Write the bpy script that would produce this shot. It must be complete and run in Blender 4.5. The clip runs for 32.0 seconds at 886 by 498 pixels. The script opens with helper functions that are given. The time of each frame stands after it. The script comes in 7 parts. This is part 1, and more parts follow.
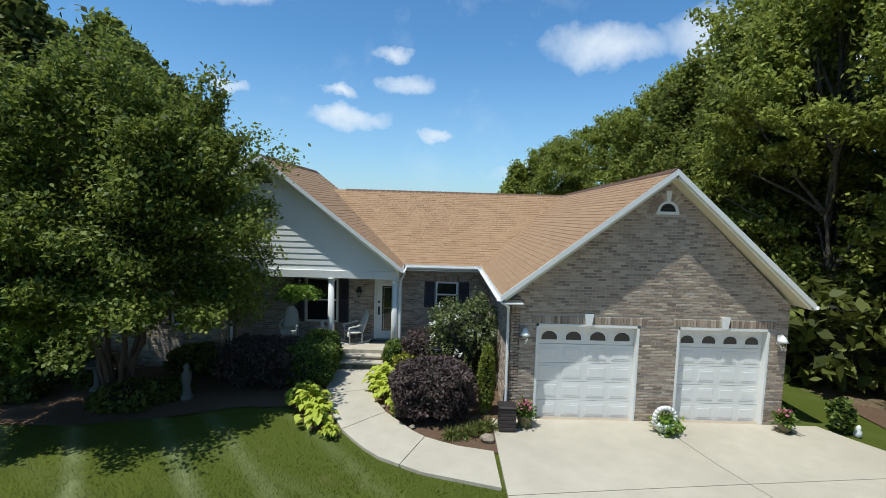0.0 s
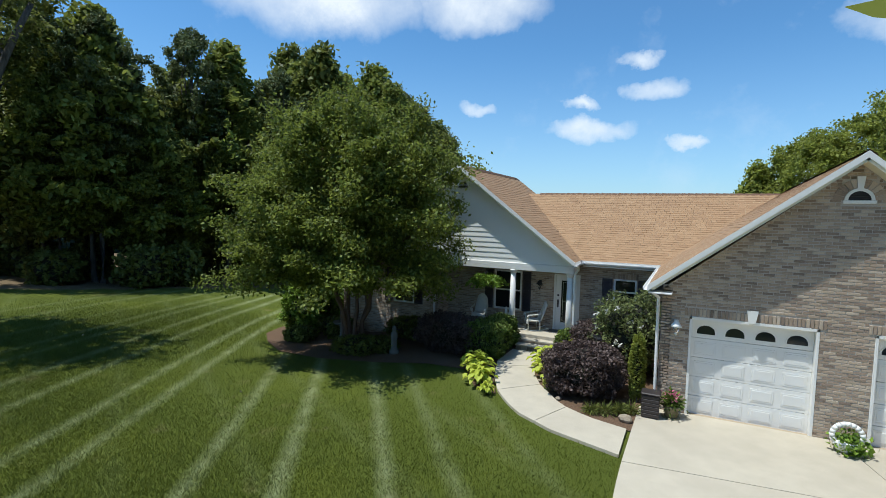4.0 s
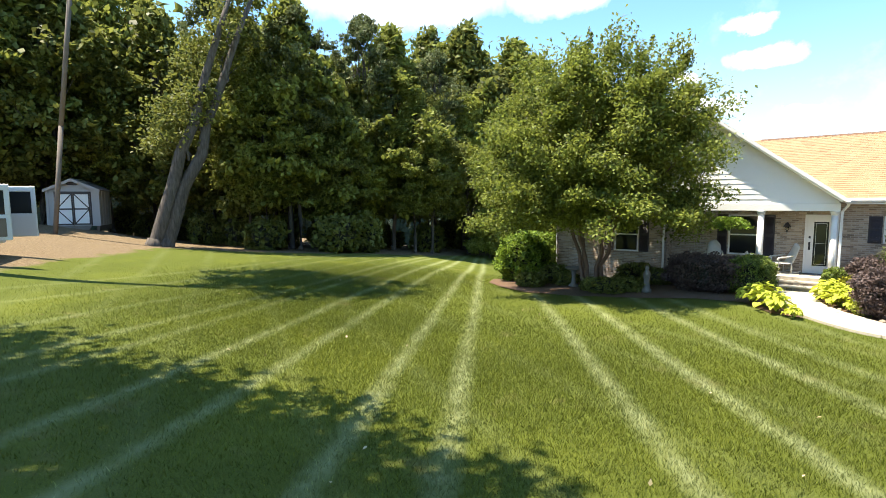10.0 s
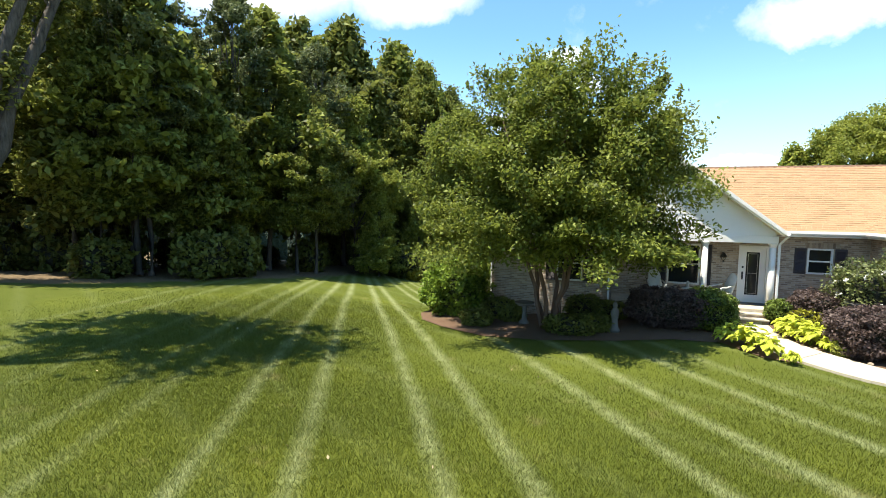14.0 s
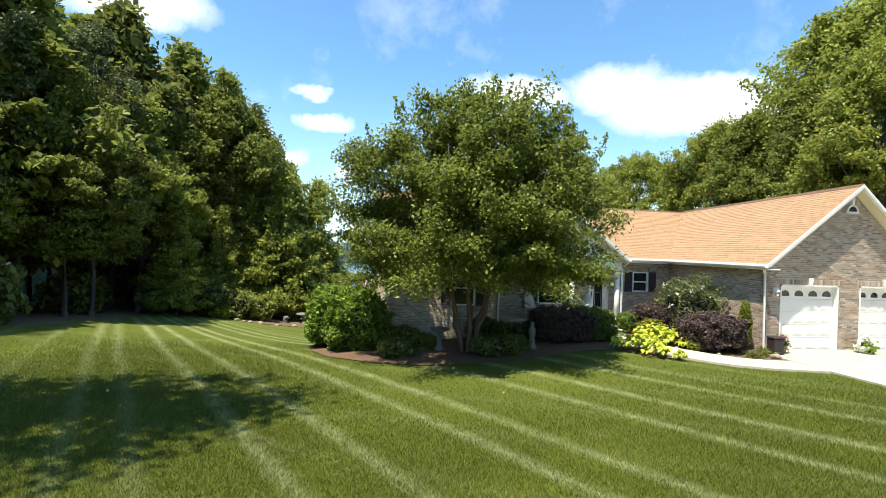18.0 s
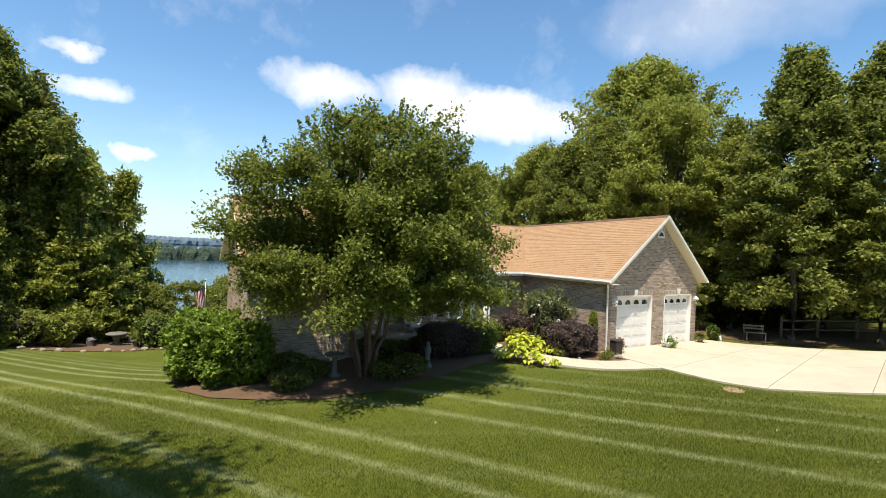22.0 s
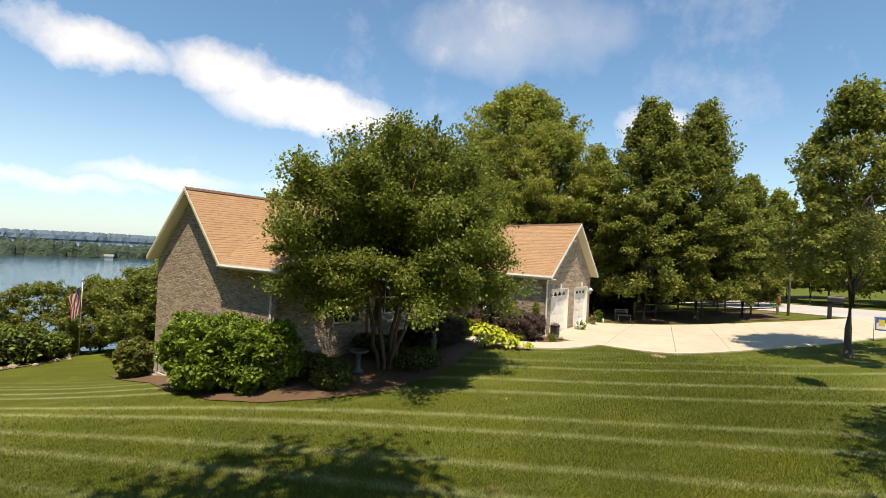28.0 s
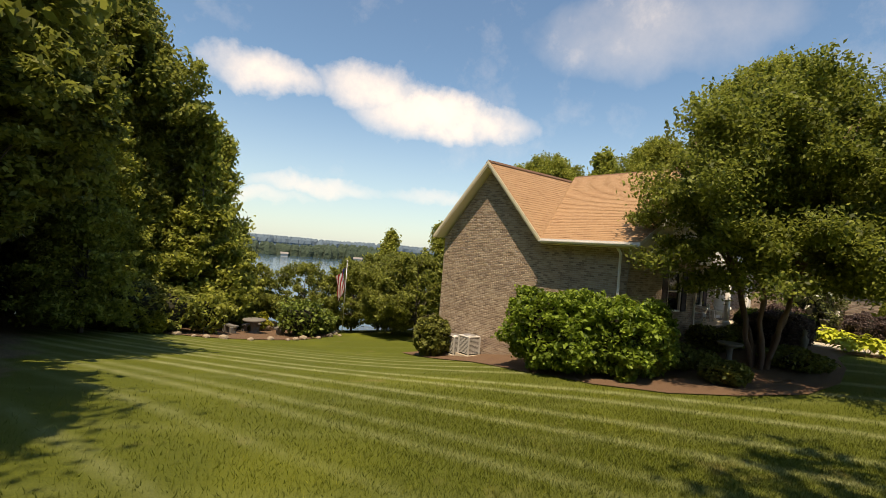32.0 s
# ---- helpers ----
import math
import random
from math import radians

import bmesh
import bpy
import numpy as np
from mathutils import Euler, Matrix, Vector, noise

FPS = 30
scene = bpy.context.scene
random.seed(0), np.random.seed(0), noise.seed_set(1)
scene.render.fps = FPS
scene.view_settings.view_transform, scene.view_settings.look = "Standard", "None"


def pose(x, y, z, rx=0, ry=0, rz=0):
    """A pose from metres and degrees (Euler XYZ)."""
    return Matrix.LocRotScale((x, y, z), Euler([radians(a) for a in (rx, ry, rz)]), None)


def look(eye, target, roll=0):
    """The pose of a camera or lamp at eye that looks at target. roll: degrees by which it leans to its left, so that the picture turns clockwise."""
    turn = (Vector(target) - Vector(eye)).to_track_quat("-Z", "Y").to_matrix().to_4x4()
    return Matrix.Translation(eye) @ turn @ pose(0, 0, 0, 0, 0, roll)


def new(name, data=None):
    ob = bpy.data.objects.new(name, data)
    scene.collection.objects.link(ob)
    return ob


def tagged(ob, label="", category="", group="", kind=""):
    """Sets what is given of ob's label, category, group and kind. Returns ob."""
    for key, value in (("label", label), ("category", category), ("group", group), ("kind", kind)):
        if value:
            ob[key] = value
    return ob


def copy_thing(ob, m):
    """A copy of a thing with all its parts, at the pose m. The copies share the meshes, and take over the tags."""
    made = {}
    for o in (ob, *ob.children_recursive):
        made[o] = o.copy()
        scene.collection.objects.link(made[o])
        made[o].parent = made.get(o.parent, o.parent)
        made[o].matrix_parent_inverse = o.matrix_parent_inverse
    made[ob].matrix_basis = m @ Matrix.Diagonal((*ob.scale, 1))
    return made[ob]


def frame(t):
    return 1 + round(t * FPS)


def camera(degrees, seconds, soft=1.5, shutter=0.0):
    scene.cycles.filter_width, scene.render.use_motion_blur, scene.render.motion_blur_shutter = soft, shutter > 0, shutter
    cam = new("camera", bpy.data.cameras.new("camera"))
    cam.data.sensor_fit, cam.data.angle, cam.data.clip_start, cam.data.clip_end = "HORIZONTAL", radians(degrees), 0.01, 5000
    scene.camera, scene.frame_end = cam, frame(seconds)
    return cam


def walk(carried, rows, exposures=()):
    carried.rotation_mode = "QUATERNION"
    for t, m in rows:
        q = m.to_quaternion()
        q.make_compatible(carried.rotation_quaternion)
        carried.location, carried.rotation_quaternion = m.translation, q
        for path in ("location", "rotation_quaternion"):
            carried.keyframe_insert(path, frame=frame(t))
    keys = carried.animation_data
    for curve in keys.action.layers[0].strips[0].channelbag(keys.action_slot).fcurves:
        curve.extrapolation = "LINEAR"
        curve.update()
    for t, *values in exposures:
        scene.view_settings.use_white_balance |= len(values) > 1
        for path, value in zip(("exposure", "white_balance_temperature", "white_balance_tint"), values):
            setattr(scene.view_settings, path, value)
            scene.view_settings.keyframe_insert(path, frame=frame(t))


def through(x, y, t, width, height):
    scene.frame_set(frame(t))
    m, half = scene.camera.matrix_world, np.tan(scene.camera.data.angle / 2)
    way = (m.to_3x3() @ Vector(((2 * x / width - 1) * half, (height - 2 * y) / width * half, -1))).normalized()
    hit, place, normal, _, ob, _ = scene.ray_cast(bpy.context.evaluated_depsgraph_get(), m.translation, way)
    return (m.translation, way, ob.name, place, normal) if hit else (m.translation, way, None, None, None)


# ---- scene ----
cam = camera(84.7, 32.0, soft=0.8)
# seconds, place, then yaw, pitch and roll in degrees
PATH = [
    (0.0, -1.716, -11.474, 5.157, -0.43, -4.95, -1.66),
    (0.5, -1.573, -11.803, 5.299, 3.80, -5.29, -1.11),
    (1.0, -1.327, -12.035, 5.388, 7.73, -5.46, -0.65),
    (1.5, -1.028, -12.213, 5.389, 11.52, -5.42, -0.26),
    (2.0, -0.718, -12.404, 5.331, 15.90, -5.23, 0.04),
    (2.5, -0.368, -12.567, 5.247, 18.95, -4.91, 0.07),
    (4.5, 0.683, -13.228, 4.585, 30.88, -4.09, -1.65),
    (5.0, 0.447, -13.759, 4.546, 34.25, -4.47, -1.45),
    (5.5, 0.231, -13.985, 4.400, 34.29, -4.34, -1.43),
    (6.0, -0.056, -14.009, 4.091, 33.33, -4.28, -1.37),
    (6.5, -0.314, -14.206, 3.706, 34.25, -4.20, -1.20),
    (7.0, -0.550, -14.586, 3.287, 35.29, -4.40, -1.14),
    (7.5, -0.812, -15.234, 2.933, 37.87, -4.74, -0.60),
    (8.0, -1.148, -15.951, 2.703, 41.05, -5.01, 0.39),
    (8.5, -1.670, -16.378, 2.591, 42.51, -5.22, 0.84),
    (9.0, -2.327, -16.603, 2.598, 40.88, -5.35, 0.87),
    (9.5, -3.040, -16.711, 2.805, 39.04, -5.41, 0.56),
    (10.0, -3.795, -16.713, 3.065, 36.99, -5.42, 0.30),
    (10.5, -4.501, -16.641, 3.202, 34.41, -5.64, 0.18),
    (11.0, -5.096, -16.467, 3.276, 32.00, -5.76, 0.17),
    (11.5, -5.678, -16.187, 3.394, 29.11, -5.67, -0.26),
    (12.0, -6.231, -15.938, 3.640, 27.34, -5.72, -0.28),
    (12.5, -6.760, -15.785, 3.900, 26.23, -5.84, -0.25),
    (13.0, -7.303, -15.620, 4.011, 24.32, -5.92, -0.46),
    (13.5, -7.879, -15.448, 3.974, 21.93, -5.76, -0.74),
    (15.5, -10.096, -15.267, 3.258, 9.99, -1.01, -0.41),
    (16.0, -10.842, -15.339, 3.277, 5.98, -0.64, -0.70),
    (16.5, -11.634, -15.381, 3.299, 1.77, -0.46, -1.10),
    (17.0, -12.539, -15.429, 3.317, -0.95, -0.32, -1.44),
    (17.5, -13.470, -15.319, 3.321, -5.37, -0.13, -1.90),
    (18.0, -14.367, -15.164, 3.341, -9.96, -0.15, -1.97),
    (18.5, -15.207, -15.040, 3.428, -12.36, -0.12, -1.90),
    (19.0, -15.881, -14.943, 3.566, -14.94, -0.12, -2.16),
    (19.5, -16.232, -14.798, 3.661, -19.06, 0.03, -2.15),
    (20.0, -16.408, -14.593, 3.736, -22.16, 0.12, -2.21),
    (20.5, -16.512, -14.388, 3.844, -26.02, 0.28, -2.33),
    (21.0, -16.798, -14.240, 3.986, -27.78, 0.19, -2.46),
    (21.5, -17.064, -14.081, 4.109, -29.16, 0.03, -2.42),
    (22.0, -17.214, -14.006, 4.235, -32.07, -0.13, -2.33),
    (22.5, -17.413, -13.914, 4.396, -34.24, -0.24, -2.48),
    (23.0, -17.731, -13.791, 4.581, -36.52, -0.27, -2.60),
    (23.5, -18.253, -13.547, 4.702, -37.66, -0.37, -2.61),
    (24.0, -18.890, -13.280, 4.770, -39.14, -0.56, -2.66),
    (24.5, -19.574, -13.011, 4.838, -40.91, -0.71, -2.72),
    (25.0, -20.289, -12.716, 4.920, -42.56, -0.75, -2.78),
    (25.5, -21.005, -12.409, 5.009, -44.35, -0.72, -2.88),
    (27.5, -23.308, -10.591, 4.471, -50.95, -0.09, -3.12),
    (28.0, -23.875, -10.389, 4.129, -54.31, 0.31, -3.01),
    (28.5, -24.329, -10.185, 3.763, -56.89, 0.75, -2.81),
    (29.0, -24.603, -9.832, 3.439, -59.34, 0.96, -2.62),
    (29.5, -24.608, -8.926, 3.192, -58.69, 1.02, -2.44),
    (30.0, -24.522, -7.542, 3.028, -56.30, 0.82, -2.51),
    (30.5, -24.772, -6.003, 2.949, -50.09, 0.26, -2.53),
    (31.0, -25.332, -4.905, 2.945, -46.68, -0.06, -2.79),
    (31.5, -26.262, -4.127, 2.790, -44.06, -0.01, -3.65),
    (32.0, -27.292, -3.552, 2.499, -39.36, 0.17, -4.55),
]
EXPOSURE = [(0.0, -0.17, 6000, 5), (2.5, -0.17, 6000, 5), (6.0, 0.25, 6000, 5), (7.5, 0.72, 6600, 8), (8.6, 1.3, 7300, 12), (9.6, 1.38, 7350, 12), (11.0, 1.33, 7250, 11),
            (13.0, 1.12, 7150, 10), (16.0, 0.98, 7000, 7), (19.0, 0.78, 7000, 8), (22.0, 0.48, 7350, 11), (27.0, 0.36, 8200, 14), (30.0, 0.32, 8500, 15), (32.0, 0.22, 9300, 18)]
walk(cam, [(t, pose(x, y, z, 90 + pitch, roll, yaw)) for t, x, y, z, yaw, pitch, roll in PATH], EXPOSURE)

# ---- world and sun ----
SUN = Vector((-0.285, -0.215, 0.93)).normalized()
world = bpy.data.worlds.new("sky")
scene.world = world
world.use_nodes = True
wn, wl = world.node_tree.nodes, world.node_tree.links
wn.clear()
w_out = wn.new("ShaderNodeOutputWorld")
w_bg = wn.new("ShaderNodeBackground")
w_sky = wn.new("ShaderNodeTexSky")
w_sky.sky_type = 'NISHITA'
w_sky.sun_disc = False
w_sky.sun_elevation = math.asin(SUN.z)
w_sky.sun_rotation = math.atan2(SUN.x, SUN.y)
w_sky.air_density, w_sky.dust_density, w_sky.ozone_density = 1.0, 0.4, 3.0
w_bg.inputs["Strength"].default_value = 0.13
w_co = wn.new("ShaderNodeTexCoord")


def w_math(op, a, b=None):
    n = wn.new("ShaderNodeMath")
    n.operation = op
    for i, v in enumerate((a, b)):
        if v is None:
            continue
        if isinstance(v, (int, float)):
            n.inputs[i].default_value = v
        else:
            wl.new(v, n.inputs[i])
    return n.outputs[0]


def w_cloud(heading, lift, wide, high, strength):
    """A soft cloud round one heading (degrees left of +y) and height above the horizon (degrees)."""
    h, l = radians(heading), radians(lift)
    c = Vector((-math.sin(h) * math.cos(l), math.cos(h) * math.cos(l), math.sin(l)))
    right = Vector((math.cos(h), math.sin(h), 0))
    up = right.cross(c)
    parts = []
    for axis, size in ((right, wide), (up, high)):
        d = wn.new("ShaderNodeVectorMath")
        d.operation = 'DOT_PRODUCT'
        wl.new(w_warp, d.inputs[0])
        d.inputs[1].default_value = axis
        off = w_math('SUBTRACT', d.outputs["Value"], c.dot(axis))
        parts.append(w_math('POWER', w_math('ABSOLUTE', w_math('DIVIDE', off, math.tan(radians(size)))), 2.0))
    ahead = wn.new("ShaderNodeVectorMath")
    ahead.operation = 'DOT_PRODUCT'
    wl.new(w_warp, ahead.inputs[0])
    ahead.inputs[1].default_value = c
    gate = w_math('GREATER_THAN', ahead.outputs["Value"], 0.3)
    blob = w_math('MULTIPLY', w_math('SUBTRACT', 1.0, w_math('ADD', parts[0], parts[1])), gate)
    return w_math('MULTIPLY', w_math('MAXIMUM', blob, 0.0), strength)


w_n1 = wn.new("ShaderNodeTexNoise")
w_n1.inputs["Scale"].default_value, w_n1.inputs["Detail"].default_value, w_n1.inputs["Roughness"].default_value = 9.0, 6.0, 0.6
wl.new(w_co.outputs["Generated"], w_n1.inputs["Vector"])
w_mix = wn.new("ShaderNodeVectorMath")
w_mix.operation = 'MULTIPLY_ADD'
wl.new(w_n1.outputs["Color"], w_mix.inputs[0])
w_mix.inputs[1].default_value = (0.13, 0.13, 0.09)
wl.new(w_co.outputs["Generated"], w_mix.inputs[2])
w_sub = wn.new("ShaderNodeVectorMath")
w_sub.operation = 'SUBTRACT'
wl.new(w_mix.outputs[0], w_sub.inputs[0])
w_sub.inputs[1].default_value = (0.065, 0.065, 0.045)
w_warp = w_sub.outputs[0]
CLOUDS = [(10.5, 9.7, 6.0, 1.5, 0.95), (12, 12.3, 2.4, 0.8, 0.75), (23, 12.2, 2.3, 0.9, 0.75), (-17.5, 17.2, 6.5, 2.8, 0.85), (0.5, 8.2, 2.2, 0.7, 0.7),
          (-35.5, 15.2, 8.5, 3.4, 0.9), (-29.5, 17.6, 7, 3.2, 0.85), (-44, 15, 6, 2.4, 0.5), (-62, 24, 13, 5, 0.26), (24, 22.5, 8, 3.2, 0.85), (17, 27, 6, 3, 0.7), (-24, 6, 9, 1.2, 0.5), (-38, 6, 7, 1.0, 0.4),
          (-14, 4.5, 10, 1.0, 0.5), (42, 24, 13, 6, 0.85), (-77, 14, 4, 3, 0.6), (4, 14, 3, 1.2, 0.7), (6, 17, 2.4, 0.9, 0.6)]
total = None
for c in CLOUDS:
    v = w_cloud(*c)
    total = v if total is None else w_math('MAXIMUM', total, v)
w_n2 = wn.new("ShaderNodeTexNoise")
w_n2.inputs["Scale"].default_value, w_n2.inputs["Detail"].default_value, w_n2.inputs["Roughness"].default_value = 5.0, 7.0, 0.65
wl.new(w_co.outputs["Generated"], w_n2.inputs["Vector"])
w_soft = w_math('MULTIPLY', total, w_math('ADD', w_math('MULTIPLY', w_n2.outputs["Fac"], 1.6), -0.1))
w_thin = w_math('MAXIMUM', w_math('MULTIPLY', w_math('SUBTRACT', w_n2.outputs["Fac"], 0.56), 0.9), 0.0)
w_fac = w_math('MINIMUM', w_math('ADD', w_math('MULTIPLY', w_soft, 1.35), w_thin), 0.93)
w_blue = wn.new("ShaderNodeMix")
w_blue.data_type, w_blue.blend_type = 'RGBA', 'MULTIPLY'
w_blue.inputs["Factor"].default_value = 1.0
wl.new(w_sky.outputs["Color"], w_blue.inputs["A"])
w_blue.inputs["B"].default_value = (0.74, 1.06, 1.22, 1)
w_cm = wn.new("ShaderNodeMix")
w_cm.data_type = 'RGBA'
wl.new(w_fac, w_cm.inputs["Factor"])
wl.new(w_blue.outputs["Result"], w_cm.inputs["A"])
w_cm.inputs["B"].default_value = (8.0, 8.1, 8.3, 1)
# pale haze towards the horizon
w_sep = wn.new("ShaderNodeSeparateXYZ")
wl.new(w_co.outputs["Generated"], w_sep.inputs[0])
w_low = w_math('POWER', w_math('MAXIMUM', w_math('SUBTRACT', 1.0, w_math('MULTIPLY', w_math('ABSOLUTE', w_sep.outputs[2]), 3.0)), 0.0), 1.6)
w_hz = wn.new("ShaderNodeMix")
w_hz.data_type = 'RGBA'
wl.new(w_math('MULTIPLY', w_low, 0.52), w_hz.inputs["Factor"])
wl.new(w_cm.outputs["Result"], w_hz.inputs["A"])
w_hz.inputs["B"].default_value = (4.6, 5.6, 6.9, 1)
wl.new(w_hz.outputs["Result"], w_bg.inputs["Color"])
wl.new(w_bg.outputs["Background"], w_out.inputs["Surface"])

sun = new("sun", bpy.data.lights.new("sun", 'SUN'))
sun.data.energy, sun.data.angle, sun.data.color = 5.0, radians(0.53), (1.0, 0.96, 0.88)
sun.matrix_world = look(SUN * 100, (0, 0, 0))

# ---- materials ----


class Mat:
    """A small builder of node materials."""

    def __init__(self, name):
        self.m = bpy.data.materials.new(name)
        self.m.use_nodes = True
        self.n, self.l = self.m.node_tree.nodes, self.m.node_tree.links
        self.b = self.n["Principled BSDF"]
        self.out = self.n["Material Output"]

    def node(self, kind, links=(), **values):
        n = self.n.new(kind)
        for k, v in values.items():
            n.inputs[k.replace("_", " ")].default_value = v
        for k, v in dict(links).items():
            self.l.new(v, n.inputs[k])
        return n

    def coords(self, kind="Object"):
        return self.node("ShaderNodeTexCoord").outputs[kind]

    def noise(self, scale, detail=4.0, rough=0.55, vector=None, stretch=None):
        v = vector or self.coords()
        if stretch:
            mp = self.node("ShaderNodeMapping", {"Vector": v})
            mp.inputs["Scale"].default_value = stretch
            v = mp.outputs[0]
        return self.node("ShaderNodeTexNoise", {"Vector": v}, Scale=scale, Detail=detail, Roughness=rough).outputs["Fac"]

    def ramp(self, fac, *stops):
        r = self.n.new("ShaderNodeValToRGB")
        self.l.new(fac, r.inputs[0])
        e = r.color_ramp.elements
        while len(e) < len(stops):
            e.new(0.5)
        for el, (p, c) in zip(e, stops):
            el.position = p
            el.color = (*c, 1) if len(c) == 3 else c
        return r.outputs[0]

    def mix(self, fac, a, b, blend='MIX'):
        n = self.n.new("ShaderNodeMix")
        n.data_type, n.blend_type = 'RGBA', blend
        for key, v in (("Factor", fac), ("A", a), ("B", b)):
            if isinstance(v, (int, float)):
                n.inputs[key].default_value = v
            elif isinstance(v, tuple):
                n.inputs[key].default_value = (*v, 1)
            else:
                self.l.new(v, n.inputs[key])
        return n.outputs["Result"]

    def math(self, op, a, b=0.0, c=0.0):
        n = self.n.new("ShaderNodeMath")
        n.operation = op
        for i, v in enumerate((a, b, c)):
            if isinstance(v, (int, float)):
                n.inputs[i].default_value = v
            else:
                self.l.new(v, n.inputs[i])
        return n.outputs[0]

    def random(self):
        return self.node("ShaderNodeObjectInfo").outputs["Random"]

    def island(self):
        return self.node("ShaderNodeNewGeometry").outputs["Random Per Island"]

    def set(self, color=None, rough=None, bump=None, strength=0.3, distance=0.01, metal=0.0, spec=None):
        if color is not None:
            if isinstance(color, tuple):
                self.b.inputs["Base Color"].default_value = (*color, 1)
            else:
                self.l.new(color, self.b.inputs["Base Color"])
        if rough is not None:
            if isinstance(rough, (int, float)):
                self.b.inputs["Roughness"].default_value = rough
            else:
                self.l.new(rough, self.b.inputs["Roughness"])
        self.b.inputs["Metallic"].default_value = metal
        if spec is not None:
            self.b.inputs["Specular IOR Level"].default_value = spec
        if bump is not None:
            n = self.node("ShaderNodeBump", {"Height": bump}, Strength=strength, Distance=distance)
            self.l.new(n.outputs[0], self.b.inputs["Normal"])
        return self.m


def plain(name, color, rough=0.5, vary=0.15, scale=6.0, bump=0.1, metal=0.0, spec=None):
    """Paint, plastic or metal with a faint mottling and fine relief."""
    k = Mat(name)
    big = k.noise(scale * 0.2, 3)
    fine = k.noise(scale * 6, 4)
    dark = tuple(c * (1 - vary) for c in color)
    lite = tuple(min(1, c * (1 + vary * 0.6)) for c in color)
    c = k.mix(k.math('ADD', k.math('MULTIPLY', big, 0.7), k.math('MULTIPLY', fine, 0.3)), dark, lite)
    return k.set(c, rough, fine, bump, 0.004, metal, spec)


def leafy(name, dark, lite, gloss=0.45, through=0.3, patch=0.5):
    """Leaves: each its own shade, with patches over the crown, partly letting light through."""
    k = Mat(name)
    f = k.math('ADD', k.math('MULTIPLY', k.island(), 0.8), k.math('MULTIPLY', k.noise(patch, 2), 0.4))
    c = k.ramp(f, (0.2, tuple(a * .75 for a in dark)), (0.62, tuple((a + b) / 2 for a, b in zip(dark, lite))), (1.0, lite))
    k.set(c, max(gloss, 0.55), spec=0.25)
    t = k.node("ShaderNodeBsdfTranslucent", {"Color": k.mix(0.5, c, lite)})
    mx = k.node("ShaderNodeMixShader", {1: k.b.outputs[0], 2: t.outputs[0]})
    mx.inputs[0].default_value = through
    k.l.new(mx.outputs[0], k.out.inputs["Surface"])
    return k.m


def brick_material(name):
    k = Mat(name)
    r = k.math('FRACT', k.math('ADD', k.island(), k.math('MULTIPLY', k.random(), 7.31)))
    base = k.ramp(r, (0.0, (0.13, 0.082, 0.052)), (0.13, (0.25, 0.17, 0.112)), (0.45, (0.40, 0.29, 0.20)), (0.75, (0.51, 0.39, 0.275)), (1.0, (0.64, 0.52, 0.39)))
    grain = k.noise(40, 5, 0.65)
    c = k.mix(0.3, base, k.ramp(grain, (0.3, (0.18, 0.14, 0.11)), (0.62, (0.50, 0.42, 0.35))), 'MIX')
    big = k.noise(0.8, 3)
    c = k.mix(k.math('MULTIPLY', big, 0.3), c, (0.24, 0.2, 0.17))
    return k.set(c, 0.9, grain, 0.6, 0.006)


